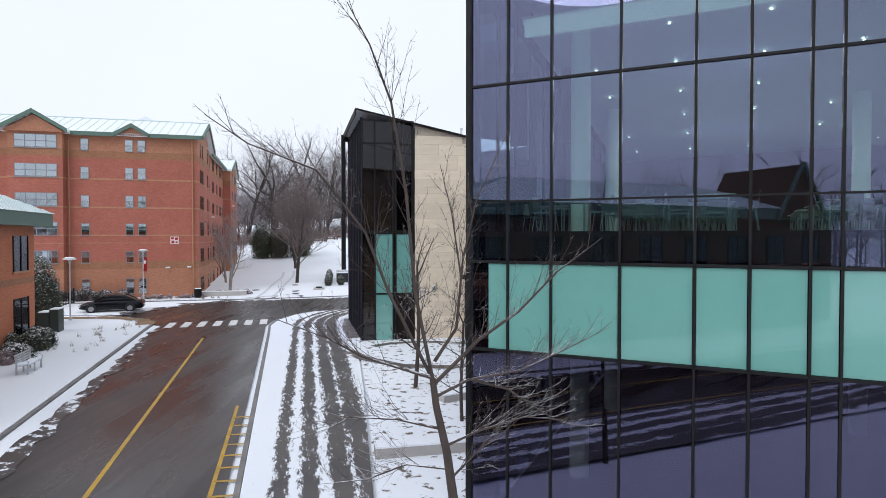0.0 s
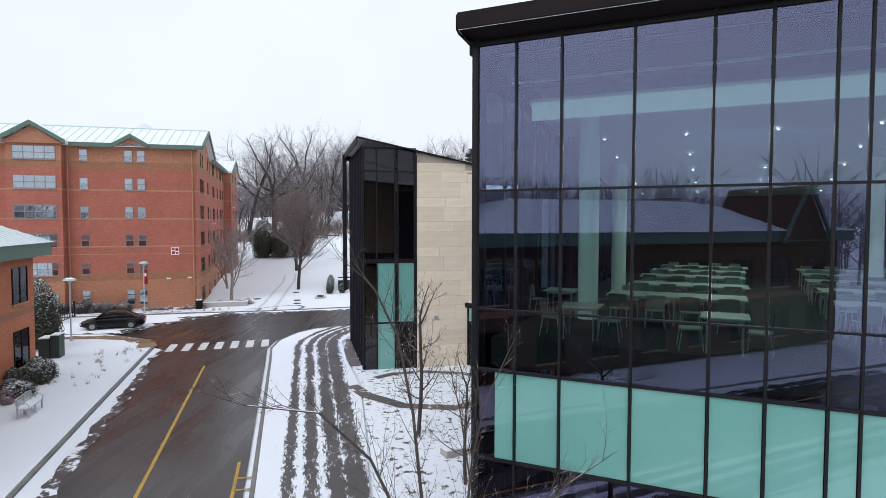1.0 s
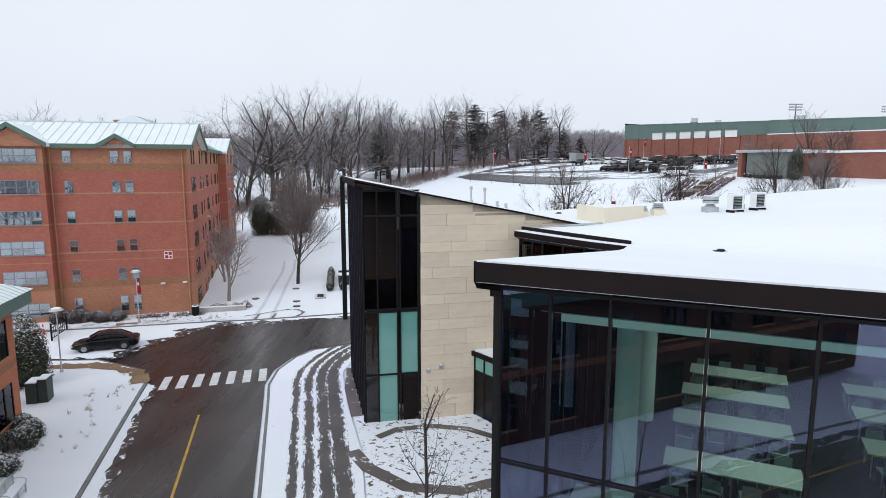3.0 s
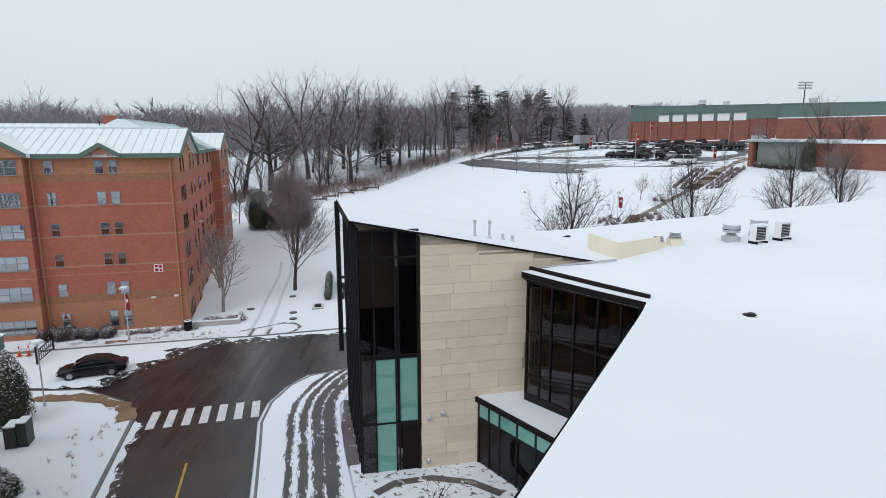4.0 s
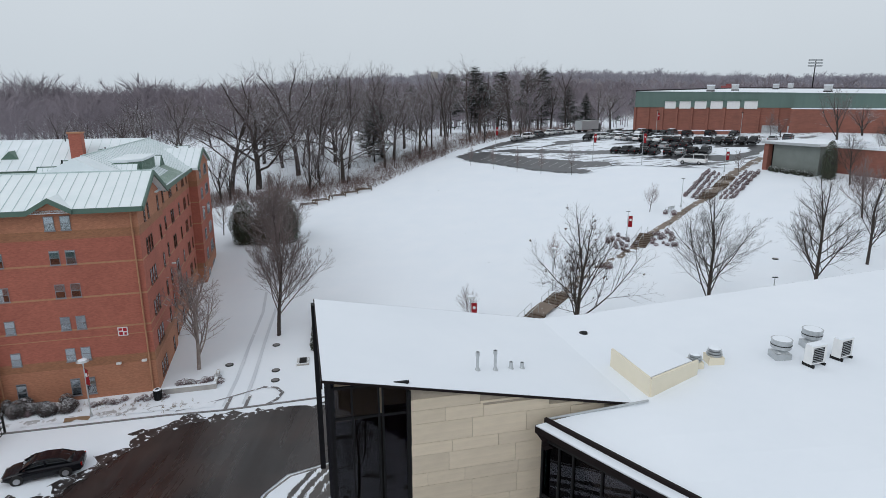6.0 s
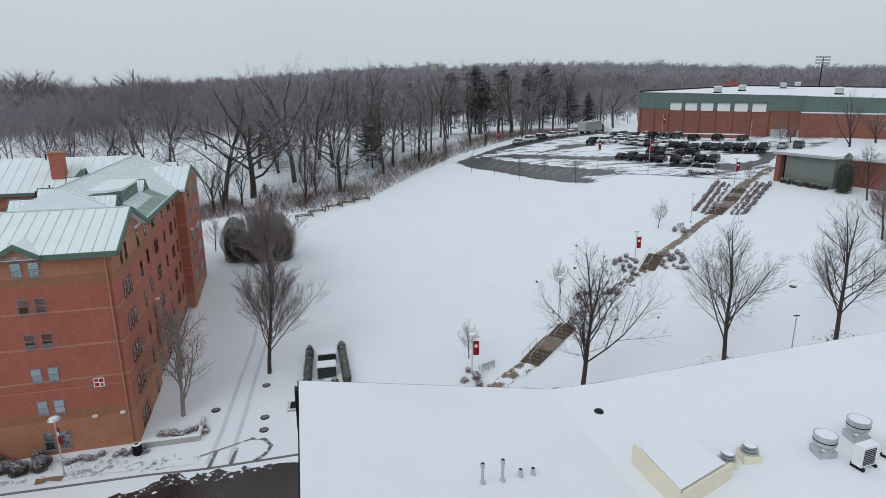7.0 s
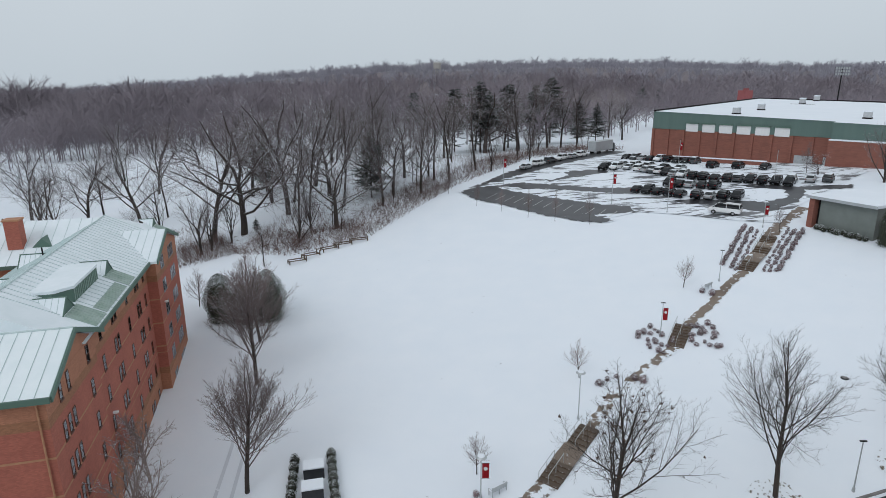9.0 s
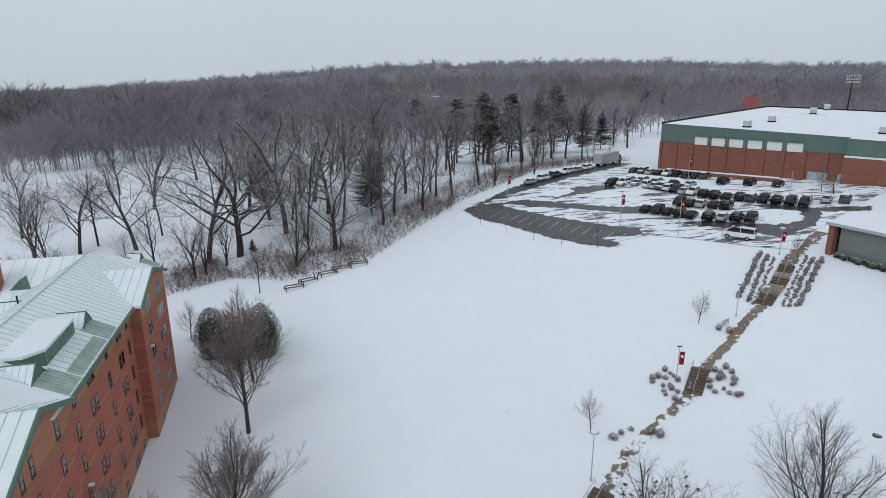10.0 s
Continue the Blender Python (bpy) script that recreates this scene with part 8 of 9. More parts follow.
lamp_post(-28.9, 45.8, 5.0)
lamp_post(-30.2, 59.6, 5.2, 1.4, "grey lamp post with a round head and red banner", -35)
lamp_post(2.4, 74.3, 4.3, 1.5, "grey lamp post with a round head and red banner", 0)
lamp_post(13.0, 84.5, 5.4)
lamp_post(26.3, 99.2, 4.6, 1.6, "grey lamp post with a red banner", 0, False)
lamp_post(39.2, 112.5, 4.7, 0, "slim grey lamp post on the lawn", 0, False)
lamp_post(33.4, 72.6, 4.8, 0, "slim dark lamp post with two small heads", 0, False)
lamp_post(54.3, 130.6, 4.6, 1.6, "grey lamp post with a round head and red banner", 0)
lamp_post(13.2, 174.0, 7.0, 2.0, "tall grey lamp post with a red banner", 10, False)
lamp_post(33.8, 152.0, 7.0, 2.0, "tall grey lamp post with a red banner", 10, False)
lamp_post(42.3, 143.4, 7.5, 2.0, "tall grey lamp post with a red banner", 10, False)
lamp_post(68.4, 154.6, 7.5, 0, "tall grey lamp post", 10, False)
lamp_post(57, 178, 7.5, 1.8, "tall grey lamp post with a red banner", 10, False)


def bench(x, y, turn, z=None):
    b = thing("bench", "pale metal bench with curved arms under snow", "bench", rot_frame(x, y, (land(x, y) + 0.14) if z is None else z, turn), "benches")
    for k in range(5):
        part("seat_slat", bx(-0.85, 0.85, -0.22 + k * 0.1, -0.14 + k * 0.1, 0.43, 0.46), GALV, b)
    for k in range(4):
        part("back_slat", bx(-0.85, 0.85, 0.28 + k * 0.02, 0.31 + k * 0.02, 0.55 + k * 0.11, 0.63 + k * 0.11), GALV, b)
    for sx in (-0.8, 0, 0.8):
        part("leg", bx(sx - 0.03, sx + 0.03, -0.22, -0.16, 0, 0.45), GALV, b)
        part("leg", bx(sx - 0.03, sx + 0.03, 0.26, 0.32, 0, 0.95), GALV, b)
    for sx in (-0.85, 0.85):
        bm = bmesh.new()
        pts = [(sx, 0.3, 0.72), (sx, 0.1, 0.74), (sx, -0.12, 0.72), (sx, -0.24, 0.62), (sx, -0.2, 0.46)]
        for p, q in zip(pts, pts[1:]):
            tube(bm, p, q, 0.022, 0.022, 6)
        part("arm", bm, GALV, b, "curved arm rest")
    part("snow", bx(-0.83, 0.83, -0.2, 0.24, 0.46, 0.52), SNOW_ROOF, b, "snow on the seat")
    return b


bench(-20.3, 29.0, 105)
bench(3.9, 74.9, 215, land(3.9, 74.9))
bench(36.6, 110.6, 215, land(36.6, 110.6))
sg = thing("notice_box", "red notice box in a black frame", "sign", rot_frame(3.7, 68.4, land(3.7, 68.4), 5))
part("panel", bx(-0.55, 0.55, -0.08, 0.08, 0.35, 1.35), RED, sg, "red painted panel")
for sx in (-0.62, 0.62):
    part("post", bx(sx - 0.04, sx + 0.04, -0.05, 0.05, -0.1, 1.3), BLACK_METAL, sg)
part("emblem", tube(bmesh.new(), (0, -0.1, 0.9), (0, -0.07, 0.9), 0.16, 0.16, 12), WHITE, sg)
pl = thing("post_light", "slim black post light on the lawn", "lamp", rot_frame(-1.7, 68.7, land(-1.7, 68.7), 0))
part("pole", tube(bmesh.new(), (0, 0, -0.1), (0, 0, 1.95), 0.05, 0.04, 8), BLACK_METAL, pl)
part("cross_arm", bx(-0.3, 0.3, -0.03, 0.03, 1.92, 2.0), BLACK_METAL, pl)
dr = thing("drain_grate", "small square drain grate in the snow", "drain", rot_frame(10.5, 71.0, land(10.5, 71.0) + 0.03, 20))
for k in range(6):
    part("bar", bx(-0.5, 0.5, -0.25 + k * 0.09, -0.2 + k * 0.09, 0, 0.03), GALV, dr)
for x, y in ((-21.9, 69.2), (-16.9, 67.9), (-16.4, 65.9), (41.5, 87), (-18.4, 73.6)):
    mh = thing("manhole", "dark round manhole cover in the snow", "manhole", pose(x, y, land(x, y) + 0.03), "manhole covers")
    part("ring", tube(bmesh.new(), (0, 0, -0.1), (0, 0, 0.02), 0.42, 0.40, 18), BLACK_METAL, mh)
    part("lid", tube(bmesh.new(), (0, 0, 0.02), (0, 0, 0.035), 0.30, 0.29, 16), KERB, mh)
ub = thing("utility_box", "small dark utility hatch in a pale frame", "hatch", rot_frame(-14.6, 69.6, land(-14.6, 69.6), 10))
part("frame", bx(-0.6, 0.6, -0.8, 0.8, -0.1, 0.15), CONCRETE, ub)
part("hatch", bx(-0.35, 0.35, -0.55, 0.55, 0.15, 0.25), BLACK_METAL, ub)

# litter bin by the residence
bn = thing("litter_bin", "round black litter bin with snow on its rim", "bin", pose(-25.9, 62.5, land(-25.9, 62.5)))
bm = tube(bmesh.new(), (0, 0, 0.0), (0, 0, 0.95), 0.30, 0.33, 18)
part("body", bm, BLACK_METAL, bn)
for k in range(16):
    a = k * math.pi / 8
    part("slat", tube(bmesh.new(), (0.33 * math.cos(a), 0.33 * math.sin(a), 0.05), (0.355 * math.cos(a), 0.355 * math.sin(a), 0.9), 0.02, 0.02, 4), BLACK_METAL, bn)
part("snow_rim", tube(bmesh.new(), (0, 0, 0.95), (0, 0, 1.02), 0.34, 0.28, 18), SNOW_ROOF, bn)
# Flat black disc: the bin's dark mouth is painted on, not hollow.
part("mouth_disc", tube(bmesh.new(), (0, 0, 1.02), (0, 0, 1.025), 0.17, 0.17, 14), BLACK_METAL, bn)
# walled bed by the residence
bw = thing("planter_wall", "low pale concrete bed wall topped with snow", "wall", rot_frame(-23.6, 64.0, land(-23.6, 64.0), 14))
part("front_wall", bx(-2.5, 2.2, -0.15, 0.15, -0.2, 0.5), CONCRETE, bw)
part("side_wall", bx(1.9, 2.2, 0.15, 3.2, -0.2, 0.5), CONCRETE, bw)
part("snow", bx(-2.5, 2.2, -0.14, 0.14, 0.5, 0.56), SNOW_ROOF, bw)

# swept walk below the residence
SWEPT = snowy_mat("thinly swept walk", (0.36, 0.36, 0.36), (0.46, 0.46, 0.47), 0.60, 1.3, 0.3)
ragged_path([(-41, 56.6), (-37.1, 57.7), (-33.7, 58.8), (-26.8, 60.6), (-20.5, 61.6)], 1.2, 0.045, SWEPT, "narrow walk with thin trodden snow", 51.0)
ragged_path([(-32.1, 58.9), (-31.2, 59.3), (-30.2, 59.4)], 0.8, 0.06, MULCH, "bare brown patch in the snow", 57.0)
# black gate at the side street
gt = thing("metal_fence", "black metal fence panel beside the side street", "fence", rot_frame(-35.2, 55.3, land(-35.2, 55.3), 104))
for k in range(9):
    part("upright", bx(-1.6 + k * 0.4 - 0.02, -1.6 + k * 0.4 + 0.02, -0.02, 0.02, 0.2, 1.25), BLACK_METAL, gt)
for z in (0.25, 1.2, 0.75):
    part("rail", bx(-1.7, 1.7, -0.03, 0.03, z - 0.03, z + 0.03), BLACK_METAL, gt)
for sx in (-1.75, 1.75):
    part("post", bx(sx - 0.06, sx + 0.06, -0.06, 0.06, -0.1, 1.6), BLACK_METAL, gt)
# green cabinet by the brick house
cb = thing("utility_cabinet", "dark green utility cabinet with snow on top", "cabinet", rot_frame(-26.9, 40.6, land(-26.9, 40.6) + 0.14, 15) @ Matrix.Scale(0.72, 4))
DARK_GREEN = mat("dark green cabinet paint", (0.02, 0.035, 0.028), rough=0.5)
part("body", bx(-0.9, 0.0, -0.8, 0.8, 0, 1.9), DARK_GREEN, cb)
part("side_unit", bx(0.05, 0.8, -0.7, 0.7, 0, 2.15), DARK_GREEN, cb)
part("snow", bx(-0.88, -0.02, -0.78, 0.78, 1.9, 2.0), SNOW_ROOF, cb)
part("snow", bx(0.06, 0.78, -0.68, 0.68, 2.15, 2.25), SNOW_ROOF, cb)
# hedged memorial
for side in (0, 1):
    for i in range(7):
        f = i / 6
        x = (-14.0, -10.2)[side] + (-1.3, -1.7)[side] * f
        y = (72.2, 73.6)[side] + (7.6, 6.8)[side] * f
        shrub("hedge_shrub", "round clipped dark shrub with snow, in a row", S_HEDGE, x, y, 1.05, i * 1.9, "clipped shrubs of the memorial")
for i, (x, y) in enumerate(((-12.5, 72.4), (-11.3, 72.8), (-11.9, 80.6))):
    shrub("hedge_shrub", "round clipped dark shrub with snow, in a row", S_HEDGE, x, y, 1.0, i, "clipped shrubs of the memorial")
DARK_STONE = mat("dark polished stone", (0.018, 0.02, 0.024), (0.03, 0.032, 0.036), rough=0.35)
for x, y in ((-12.6, 75.4), (-13.1, 78.2)):
    ms = thing("stone_block", "dark stone block with a thick snow top", "memorial stone", rot_frame(x, y, land(x, y), 13), "memorial stones")
    part("block", bx(-0.95, 0.95, -0.7, 0.7, -0.1, 1.15), DARK_STONE, ms)
    part("snow_top", bx(-0.97, 0.97, -0.72, 0.72, 1.15, 1.28), SNOW_ROOF, ms)
# low benches at the woodland edge
for x, y, t in ((-28.2, 134.6, 30), (-26.2, 137.0, 38), (-23.1, 139.6, 35), (-20.8, 141.4, 30), (-17.9, 143.0, 20)):
    fr = thing("timber_frame", "low dark timber frame at the woodland edge", "frame", rot_frame(x, y, land(x, y), t) @ Matrix.Scale(1.3, 4), "frames at the woodland edge")
    for sy in (-0.5, 0.5):
        part("rail", bx(-1.2, 1.2, sy - 0.06, sy + 0.06, 0.35, 0.48), TIMBER, fr)
    for sx in (-1.2, 1.2):
        part("end", bx(sx - 0.06, sx + 0.06, -0.56, 0.56, 0.3, 0.44), TIMBER, fr)
        for sy in (-0.5, 0.5):
            part("post", bx(sx - 0.06, sx + 0.06, sy - 0.06, sy + 0.06, -0.1, 0.9 if sx > 0 else 0.4), TIMBER, fr)
# courtyard seat walls
for a, b in (((-2.1, 18.1), (2.0, 19.0)), ((-0.1, 24.0), (1.6, 25.0))):
    a, b = Vector(a), Vector(b)
    d = (b - a).normalized()
    o = Vector((-d.y, d.x)) * 0.28
    sw = thing("seat_wall", "pale concrete seat wall capped with snow in the courtyard", "seat wall", group="courtyard seat walls")
    part("block", prism(bmesh.new(), [a - o, b - o, b + o, a + o], 0.0, 0.55), CONCRETE, sw)
    part("snow", prism(bmesh.new(), [a - o * 0.96, b - o * 0.96, b + o * 0.96, a + o * 0.96], 0.55, 0.60), SNOW_ROOF, sw)


# dead grass poking through the snow at the street corner
def grass():
    r = random.Random(71)
    sp = Sprig()
    for i in range(84):
        if i < 44:
            x, y = r.uniform(-24.5, -20.5), r.uniform(30, 45.5)
            if x > -17.9 - (y - 30.6) * 0.28 - 0.5:
                continue
        else:
            x, y = r.uniform(-34, -22), r.uniform(59.6, 62)
            if y < 59.6 + (x + 24) * 0.24 + 0.4:
                continue
        a = Vector((x, y, land(x, y) + 0.12))
        for k in range(r.randrange(4, 12)):
            d = Vector((r.uniform(-0.6, 0.6), r.uniform(-0.6, 0.6), 1)).normalized()
            sp.spike(a + Vector((r.uniform(-0.15, 0.15), r.uniform(-0.15, 0.15), 0)), a + d * r.uniform(0.15, 0.45), 0.012)
    tagged(new("grass_tufts", sp.mesh("grass_tufts", STRAW)), "tufts of dead grass poking through the snow", "grass", kind="stuff")


STRAW = mat("dead grass", (0.30, 0.24, 0.16), (0.22, 0.17, 0.115), scale=3.0, rough=0.9)
grass()


# planting against the low store, and cones by the side street
for i in range(12):
    p = Vector(sp_(2.0 + i * 0.72, -0.15 + 0.25 * math.sin(i * 2.3)))
    shrub("wall_shrub", "low dark shrub along the foot of the store wall", S_HEDGE, p.x, p.y, 1.0 + 0.2 * math.sin(i * 1.7), i * 1.1, "shrubs along the store wall", sz=0.8)
p = Vector(sp_(12.9, 0.0))
shrub("evergreen", "broad dark evergreen at the corner of the store", S_CONE, p.x, p.y, 0.95, 1.0, sz=1.25)
ORANGE = mat("orange cone plastic", (0.55, 0.09, 0.02), (0.48, 0.08, 0.02), rough=0.5)
for x, y in ((-37.5, 55.3), (-36.8, 55.5)):
    cn = thing("traffic_cone", "orange traffic cone with a pale band in the snow", "traffic cone", pose(x, y, land(x, y) + 0.12), "traffic cones")
    part("base", bx(-0.2, 0.2, -0.2, 0.2, 0, 0.04), ORANGE, cn)
    part("cone", tube(bmesh.new(), (0, 0, 0.04), (0, 0, 0.95), 0.15, 0.04, 12), ORANGE, cn)
    part("band", tube(bmesh.new(), (0, 0, 0.5), (0, 0, 0.7), 0.105, 0.085, 12), WHITE, cn, "pale reflective band")

# ---- roof equipment of the hall ----
def on_roof(x, y):
    return roof_z(x, y)


pp = thing("roof_upstand", "cream metal upstand where the roofs meet", "roof upstand")
A_, B_, C_ = (8.75, 44.4), (9.65, 40.8), (12.75, 42.9)
for p, q in ((A_, B_), (B_, C_)):
    p, q = Vector(p), Vector(q)
    d = (q - p).normalized()
    o = Vector((-d.y, d.x)) * 0.06
    part("panel", prism(bmesh.new(), [p - o, q - o, q + o, p + o], lambda x, y: 11.6, lambda x, y: 13.15 - 0.0 * x), CREAM, pp)
part("snow_fill", prism(bmesh.new(), [(9.0, 44.2), (9.72, 41.1), (12.5, 43.0), (11.2, 46)], 11.9, 13.08), SNOW_ROOF, pp)


def roof_vent(x, y, s, label):
    v = thing("roof_vent", label, "roof vent", pose(x, y, on_roof(x, y)), "roof vents")
    part("curb", bx(-0.45 * s, 0.45 * s, -0.45 * s, 0.45 * s, -0.1, 0.45 * s), CREAM, v)
    for k in range(3):
        part("hood_ring", tube(bmesh.new(), (0, 0, 0.45 * s + k * 0.16 * s), (0, 0, 0.57 * s + k * 0.16 * s), (0.42 - 0.05 * k) * s, (0.48 - 0.05 * k) * s, 16), GALV, v)
    part("snow_cap", tube(bmesh.new(), (0, 0, 0.9 * s), (0, 0, 1.0 * s), 0.36 * s, 0.22 * s, 14), SNOW_ROOF, v)
    return v


roof_vent(13.0, 43.8, 0.8, "galvanised roof vent beside the cream upstand")
roof_vent(14.2, 44.2, 0.9, "galvanised roof vent beside the cream upstand")
for x, y in ((17.8, 44.3), (20.1, 45.4)):
    fv = thing("exhaust_fan", "round galvanised exhaust fan on a square curb", "exhaust fan", pose(x, y, on_roof(x, y)) @ Matrix.Scale(0.84, 4), "exhaust fans")
    part("curb", bx(-0.5, 0.5, -0.5, 0.5, -0.1, 0.4), GALV, fv)
    part("skirt", tube(bmesh.new(), (0, 0, 0.4), (0, 0, 0.62), 0.5, 0.3, 16), GALV, fv)
    part("drum", tube(bmesh.new(), (0, 0, 0.7), (0, 0, 1.25), 0.6, 0.62, 20), GALV, fv)
    part("drum_rim", tube(bmesh.new(), (0, 0, 1.22), (0, 0, 1.28), 0.64, 0.64, 20), GALV, fv)
    part("drum_band", tube(bmesh.new(), (0, 0, 0.92), (0, 0, 0.97), 0.63, 0.63, 20), BLACK_METAL, fv)
    part("snow", tube(bmesh.new(), (0, 0, 1.28), (0, 0, 1.31), 0.56, 0.52, 18), SNOW_ROOF, fv)
for x, y, t in ((19.0, 43.2, 20), (20.8, 43.8, 25)):
    ac = thing("condenser_unit", "white condenser unit with a dark grille on the snowy roof", "condenser", rot_frame(x, y, on_roof(x, y), t), "condenser units")
    part("case", bx(-0.5, 0.5, -0.2, 0.25, 0.15, 1.15), WHITE, ac)
    part("grille", bx(-0.42, 0.3, -0.225, -0.2, 0.25, 1.05), BLACK_METAL, ac, "dark fan grille")
    for k in range(8):
        part("grille_bar", bx(-0.42, 0.3, -0.235, -0.225, 0.3 + k * 0.1, 0.32 + k * 0.1), GALV, ac)
    for sx in (-0.4, 0.4):
        part("foot", bx(sx - 0.05, sx + 0.05, -0.3, 0.35, -0.1, 0.15), BLACK_METAL, ac)
    part("snow", bx(-0.48, 0.48, -0.18, 0.23, 1.15, 1.2), SNOW_ROOF, ac)
for x, y, h in ((1.26, 41.0, 0.95), (2.15, 41.4, 1.05), (3.0, 42.0, 0.35), (3.6, 42.3, 0.32)):
    vp = thing("vent_pipe", "slim galvanised vent pipe on the snowy roof", "vent pipe", pose(x, y, wing_z(x, y)), "vent pipes")
    part("pipe", tube(bmesh.new(), (0, 0, -0.1), (0, 0, h), 0.07, 0.07, 8), GALV, vp)
    part("flashing", tube(bmesh.new(), (0, 0, -0.05), (0, 0, 0.15), 0.16, 0.08, 10), GALV, vp)
    part("cap", tube(bmesh.new(), (0, 0, h - 0.2), (0, 0, h), 0.1, 0.1, 10), GALV, vp)
for x, y, fz in ((12.3, 30.55, roof_z), (8.4, 49.2, roof_z)):
    dn = thing("roof_drain", "dark domed roof drain in the snow", "roof drain", pose(x, y, fz(x, y)), "roof drains")
    part("dome", tube(bmesh.new(), (0, 0, -0.05), (0, 0, 0.10), 0.28, 0.14, 12), BLACK_METAL, dn)
    part("ring", tube(bmesh.new(), (0, 0, -0.05), (0, 0, 0.02), 0.36, 0.34, 14), BLACK_METAL, dn)
# raised dark edge over the entrance window
a, b = Vector((4.25, 38.9)), Vector((9.05, 33.4))
d = (b - a).normalized()
o = Vector((-d.y, d.x)) * 0.07
tagged(part("roof_kerb", prism(bmesh.new(), [a - o, b - o, b + o, a + o], lambda x, y: roof_z(x, y) - 0.1, lambda x, y: roof_z(x, y) + 0.17), DARK_METAL), "dark raised roof edge with snow before it", "roof edge", kind="structure")
gp_ = thing("gutter_pipe", "pale metal gutter pipe at the foot of the stone", "gutter")
part("pipe", tube(bmesh.new(), (4.3, 38.95, 12.05), (9.4, 40.3, 12.25), 0.06, 0.06, 8), GALV, gp_)

# wall fittings on the stone
for t_, z in ((0.35, 3.35), (1.15, 3.55), (0.3, 0.7)):
    p = S0 + sd * t_ + so * 0.05
    wf = thing("wall_fitting", "small pale fitting on the stone wall", "wall fitting", group="wall fittings")
    part("plate", prism(bmesh.new(), [p, p + sd * 0.22, p + sd * 0.22 + so * 0.12, p + so * 0.12][::-1], z, z + 0.2), GALV, wf)
    part("hood", prism(bmesh.new(), [p + sd * 0.04, p + sd * 0.18, p + sd * 0.18 + so * 0.2, p + sd * 0.04 + so * 0.2][::-1], z + 0.2, z + 0.3), WHITE, wf)

# ---- tables and chairs in the hall ----
CHAIR_SHELL = mat("grey green chair shell", (0.24, 0.27, 0.25), (0.20, 0.225, 0.21), rough=0.5)
TABLE_TOP = mat("pale table top", (0.46, 0.47, 0.43), (0.41, 0.42, 0.385), rough=0.35)


def make_chair(m):
    c = thing("dining_chair", "grey-green shell chair with thin metal legs", "chair", m, "chairs in the hall")
    part("seat", bx(-0.23, 0.23, -0.22, 0.22, 0.43, 0.46), CHAIR_SHELL, c)
    bm = bmesh.new()
    rows = [[(-0.22 + 0.11 * j, 0.22 + 0.05 * i / 3 - 0.03 * (1 - abs(j - 2) / 2), 0.5 + 0.34 * i / 3) for j in range(5)] for i in range(4)]
    vs = [[bm.verts.new(p) for p in r_] for r_ in rows]
    for i in range(3):
        for j in range(4):
            bm.faces.new((vs[i][j], vs[i][j + 1], vs[i + 1][j + 1], vs[i + 1][j]))
    bmesh.ops.solidify(bm, geom=bm.faces[:], thickness=0.02)
    part("backrest", bm, CHAIR_SHELL, c)
    for sx in (-1, 1):
        for sy in (-1, 1):
            part("leg", tube(bmesh.new(), (sx * 0.2, sy * 0.18, 0.43), (sx * 0.24, sy * 0.24, 0.0), 0.012, 0.012, 5), GALV, c)
    return c


def make_table(m, w=3.35, d=1.15):
    t = thing("dining_table", "long pale dining table on thin metal legs", "table", m, "tables in the hall")
    part("tabletop", bx(-w / 2, w / 2, -d / 2, d / 2, 0.72, 0.75), TABLE_TOP, t)
    part("apron", bx(-w / 2 + 0.1, w / 2 - 0.1, -d / 2 + 0.1, d / 2 - 0.1, 0.66, 0.72), GALV, t)
    for sx in (-w / 2 + 0.12, w / 2 - 0.12) if w < 2 else (-w / 2 + 0.12, 0, w / 2 - 0.12):
        for sy in (-d / 2 + 0.12, d / 2 - 0.12):
            part("leg", tube(bmesh.new(), (sx, sy, 0.72), (sx, sy, 0), 0.02, 0.02, 6), GALV, t)
    return t


FLOOR_UP = 7.12
long_t = small_t = first_c = None
seats = []
for row, y in enumerate((4.0, 7.0, 10.0, 12.6, 15.0)):
    for k, x in enumerate((3.95, 9.1, 13.3, 17.4)):
        x += 0.09 * row + 0.05 * math.sin(row * 2 + k)
        mt = FAC @ pose(x, y, FLOOR_UP, 0, 0, 1.2 * math.sin(row + 2 * k))
        long_t = copy_thing(long_t, mt) if long_t else make_table(mt)
        for cx in (-1.25, -0.42, 0.42, 1.25):
            for sy in (-1, 1):
                seats.append((x + cx, y + sy * 0.82, sy))
for x, y in ((2.13, 1.1), (5.1, 0.85), (0.98, 4.0), (8.9, 1.0), (12.4, 0.95), (15.9, 1.1)):
    mt = FAC @ pose(x, y, FLOOR_UP)
    small_t = copy_thing(small_t, mt) if small_t else tagged(make_table(mt, 0.9, 0.85), "small square pale table on thin metal legs")
    seats += [(x - 0.65, y, 2), (x + 0.65, y, 3)]
for x, y, sy in seats:
    mc_ = FAC @ pose(x, y, FLOOR_UP, 0, 0, {1: 0, -1: 180, 2: 90, 3: -90}[sy] + 9 * math.sin(x * 3 + y))
    first_c = copy_thing(first_c, mc_) if first_c else make_chair(mc_)
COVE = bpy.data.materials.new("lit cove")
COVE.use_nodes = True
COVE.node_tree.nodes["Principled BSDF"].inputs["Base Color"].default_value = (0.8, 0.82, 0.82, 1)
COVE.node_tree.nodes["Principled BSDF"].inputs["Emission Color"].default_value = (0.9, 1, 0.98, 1)
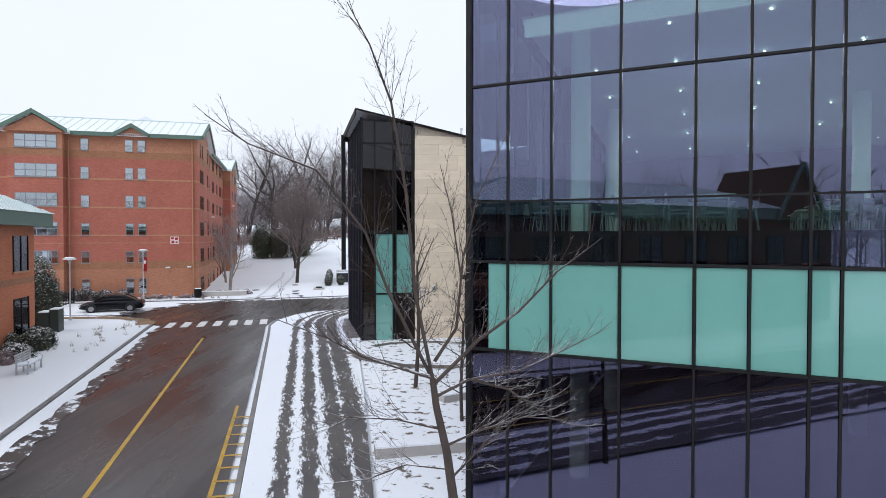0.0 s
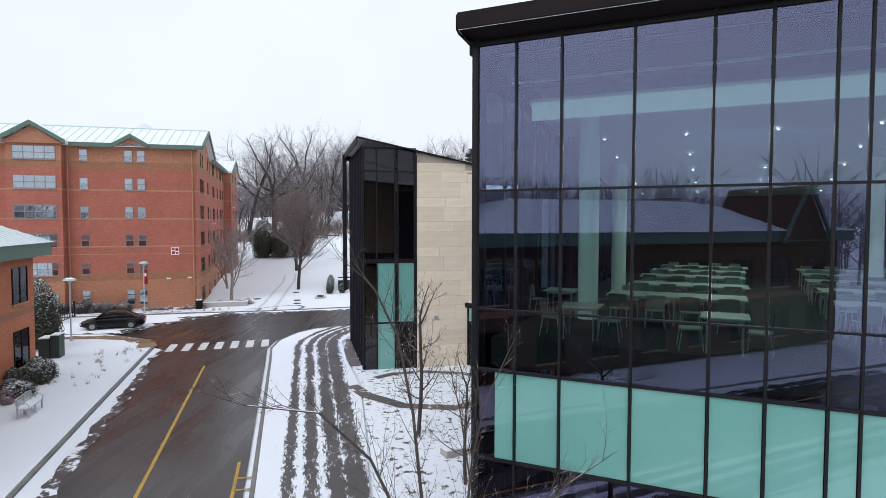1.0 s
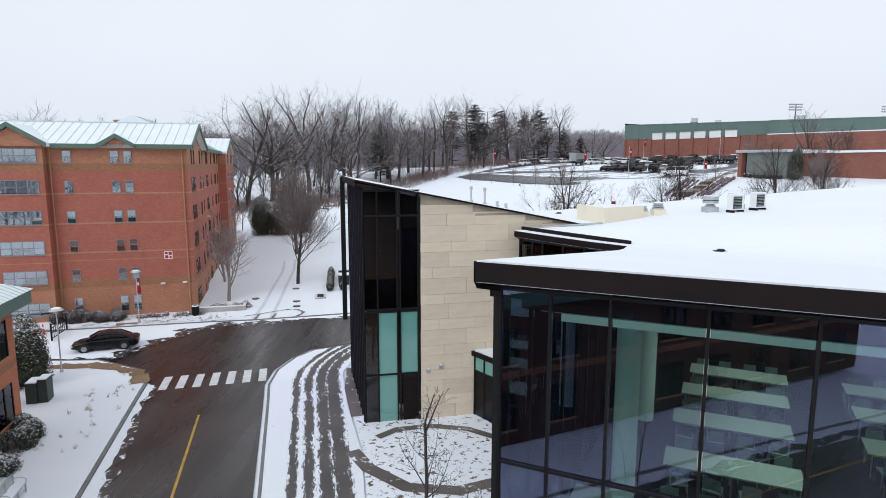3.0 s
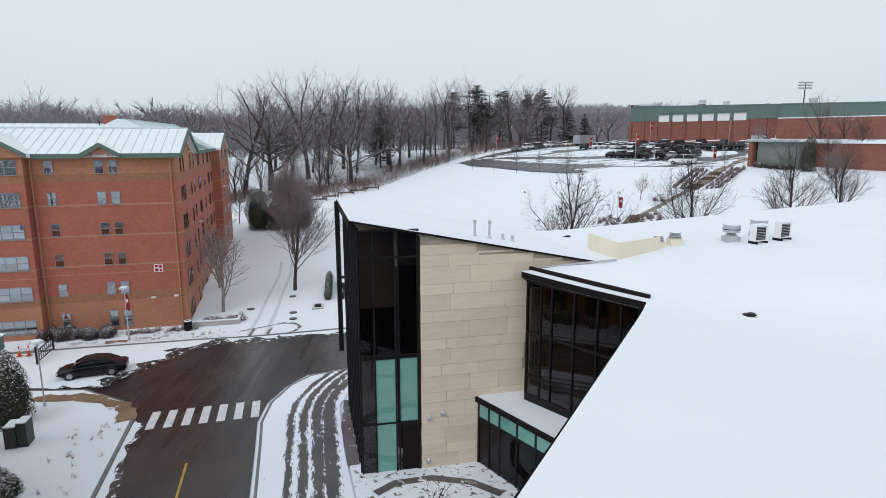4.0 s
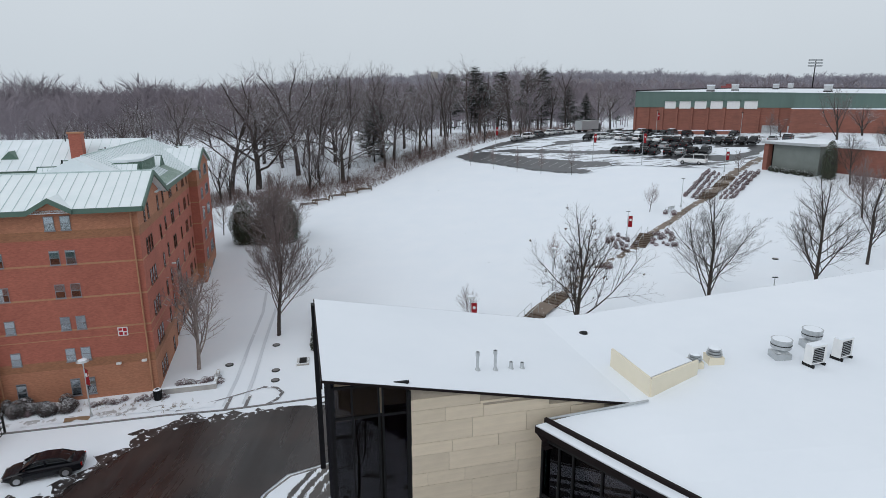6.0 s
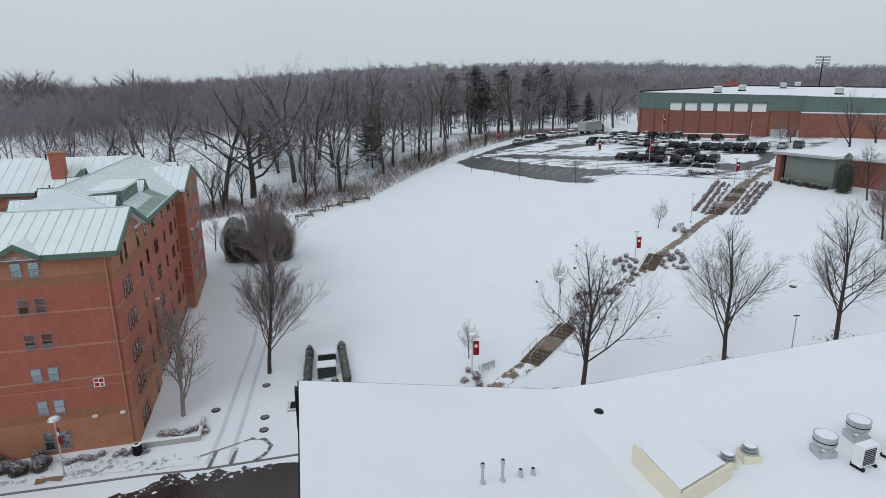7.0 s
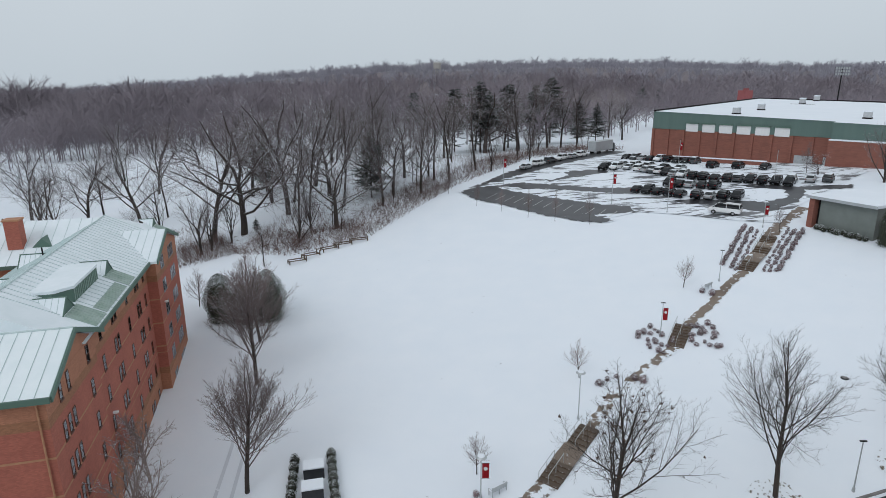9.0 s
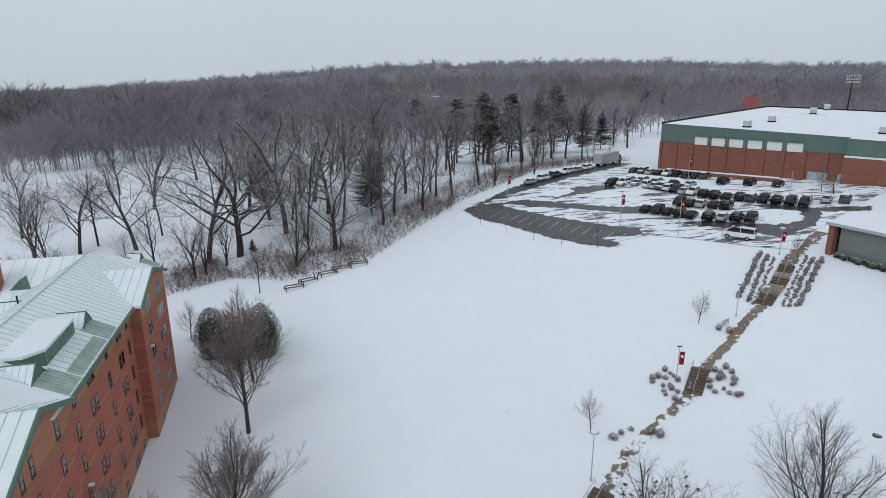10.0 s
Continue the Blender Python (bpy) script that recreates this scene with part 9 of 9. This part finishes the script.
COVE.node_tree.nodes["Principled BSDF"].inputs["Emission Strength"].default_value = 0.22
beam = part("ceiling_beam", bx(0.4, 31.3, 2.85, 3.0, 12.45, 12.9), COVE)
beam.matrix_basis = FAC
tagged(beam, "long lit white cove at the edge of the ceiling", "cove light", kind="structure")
STRIP = mat("pale light track", (0.8, 0.8, 0.8), rough=0.4)
tr = part("light_track", bx(0.4, 31.3, 1.2, 1.26, 13.05, 13.1), STRIP)
tr.matrix_basis = FAC
tagged(tr, "thin white track below the ceiling", "light track", kind="structure")
sc = thing("wall_screen", "tall narrow dark wooden panel behind the glass", "panel", FAC @ pose(1.0, 6.0, 7.12))
part("board", bx(-0.35, 0.35, -0.05, 0.05, 2.86, 5.26), INTERIOR, sc)

# warm ceiling lighting over the tables
for x, y in ((5.5, 7.0), (5.5, 14.0), (14.5, 7.0), (14.5, 14.0)):
    ld_ = bpy.data.lights.new("hall_light", "AREA")
    ld_.energy, ld_.size, ld_.color = 130, 3.5, (1.0, 0.95, 0.87)
    lo2 = new("hall_light", ld_)
    p = FAC @ Vector((x, y, 0))
    lo2.matrix_basis = pose(p.x, p.y, roof_z(p.x, p.y) - 1.1)

# ---- stone cladding, piece by piece ----
STONE_ME = {}


def stone_mesh(w, h):
    key = (round(w, 2), round(h, 2))
    if key not in STONE_ME:
        bm = bx(0.008, key[0] - 0.008, -0.035, 0.0, 0.006, key[1] - 0.006)
        STONE_ME[key] = mesh_of("stone_panel", bm, STONE)
    return STONE_ME[key]


SM = Matrix(((sd.x, -so.x, 0, S0.x), (sd.y, -so.y, 0, S0.y), (0, 0, 1, 0), (0, 0, 0, 1)))
stone_back.name = "stone_backing"
rs = random.Random(12)
z = 0.3
row_h = (0.92, 0.60, 0.98, 0.66)
i = 0
while z < 14.2:
    h = row_h[i % 4]
    x = -[0.0, 0.7, 0.35, 1.0][i % 4]
    while x < 11.4:
        w = (2.6, 1.75, 3.2, 2.2)[rs.randrange(4)]
        x0, x1 = max(x, 0.02), min(x + w, 11.3)
        x += w
        if x1 - x0 < 0.15:
            continue
        p = S0 + sd * x1
        top = wing_z(p.x, p.y) - 0.13
        if z >= top - 0.05:
            continue
        hh = min(h, top - z)
        if S0.x + sd.x * x0 > 3.9 and z + h < 11.6:
            continue
        ob = shared("stone_panel", stone_mesh(x1 - x0, hh), wing)
        ob.matrix_local = SM @ pose(x0, rs.uniform(-0.006, 0.004), z)
    z += h
    i += 1
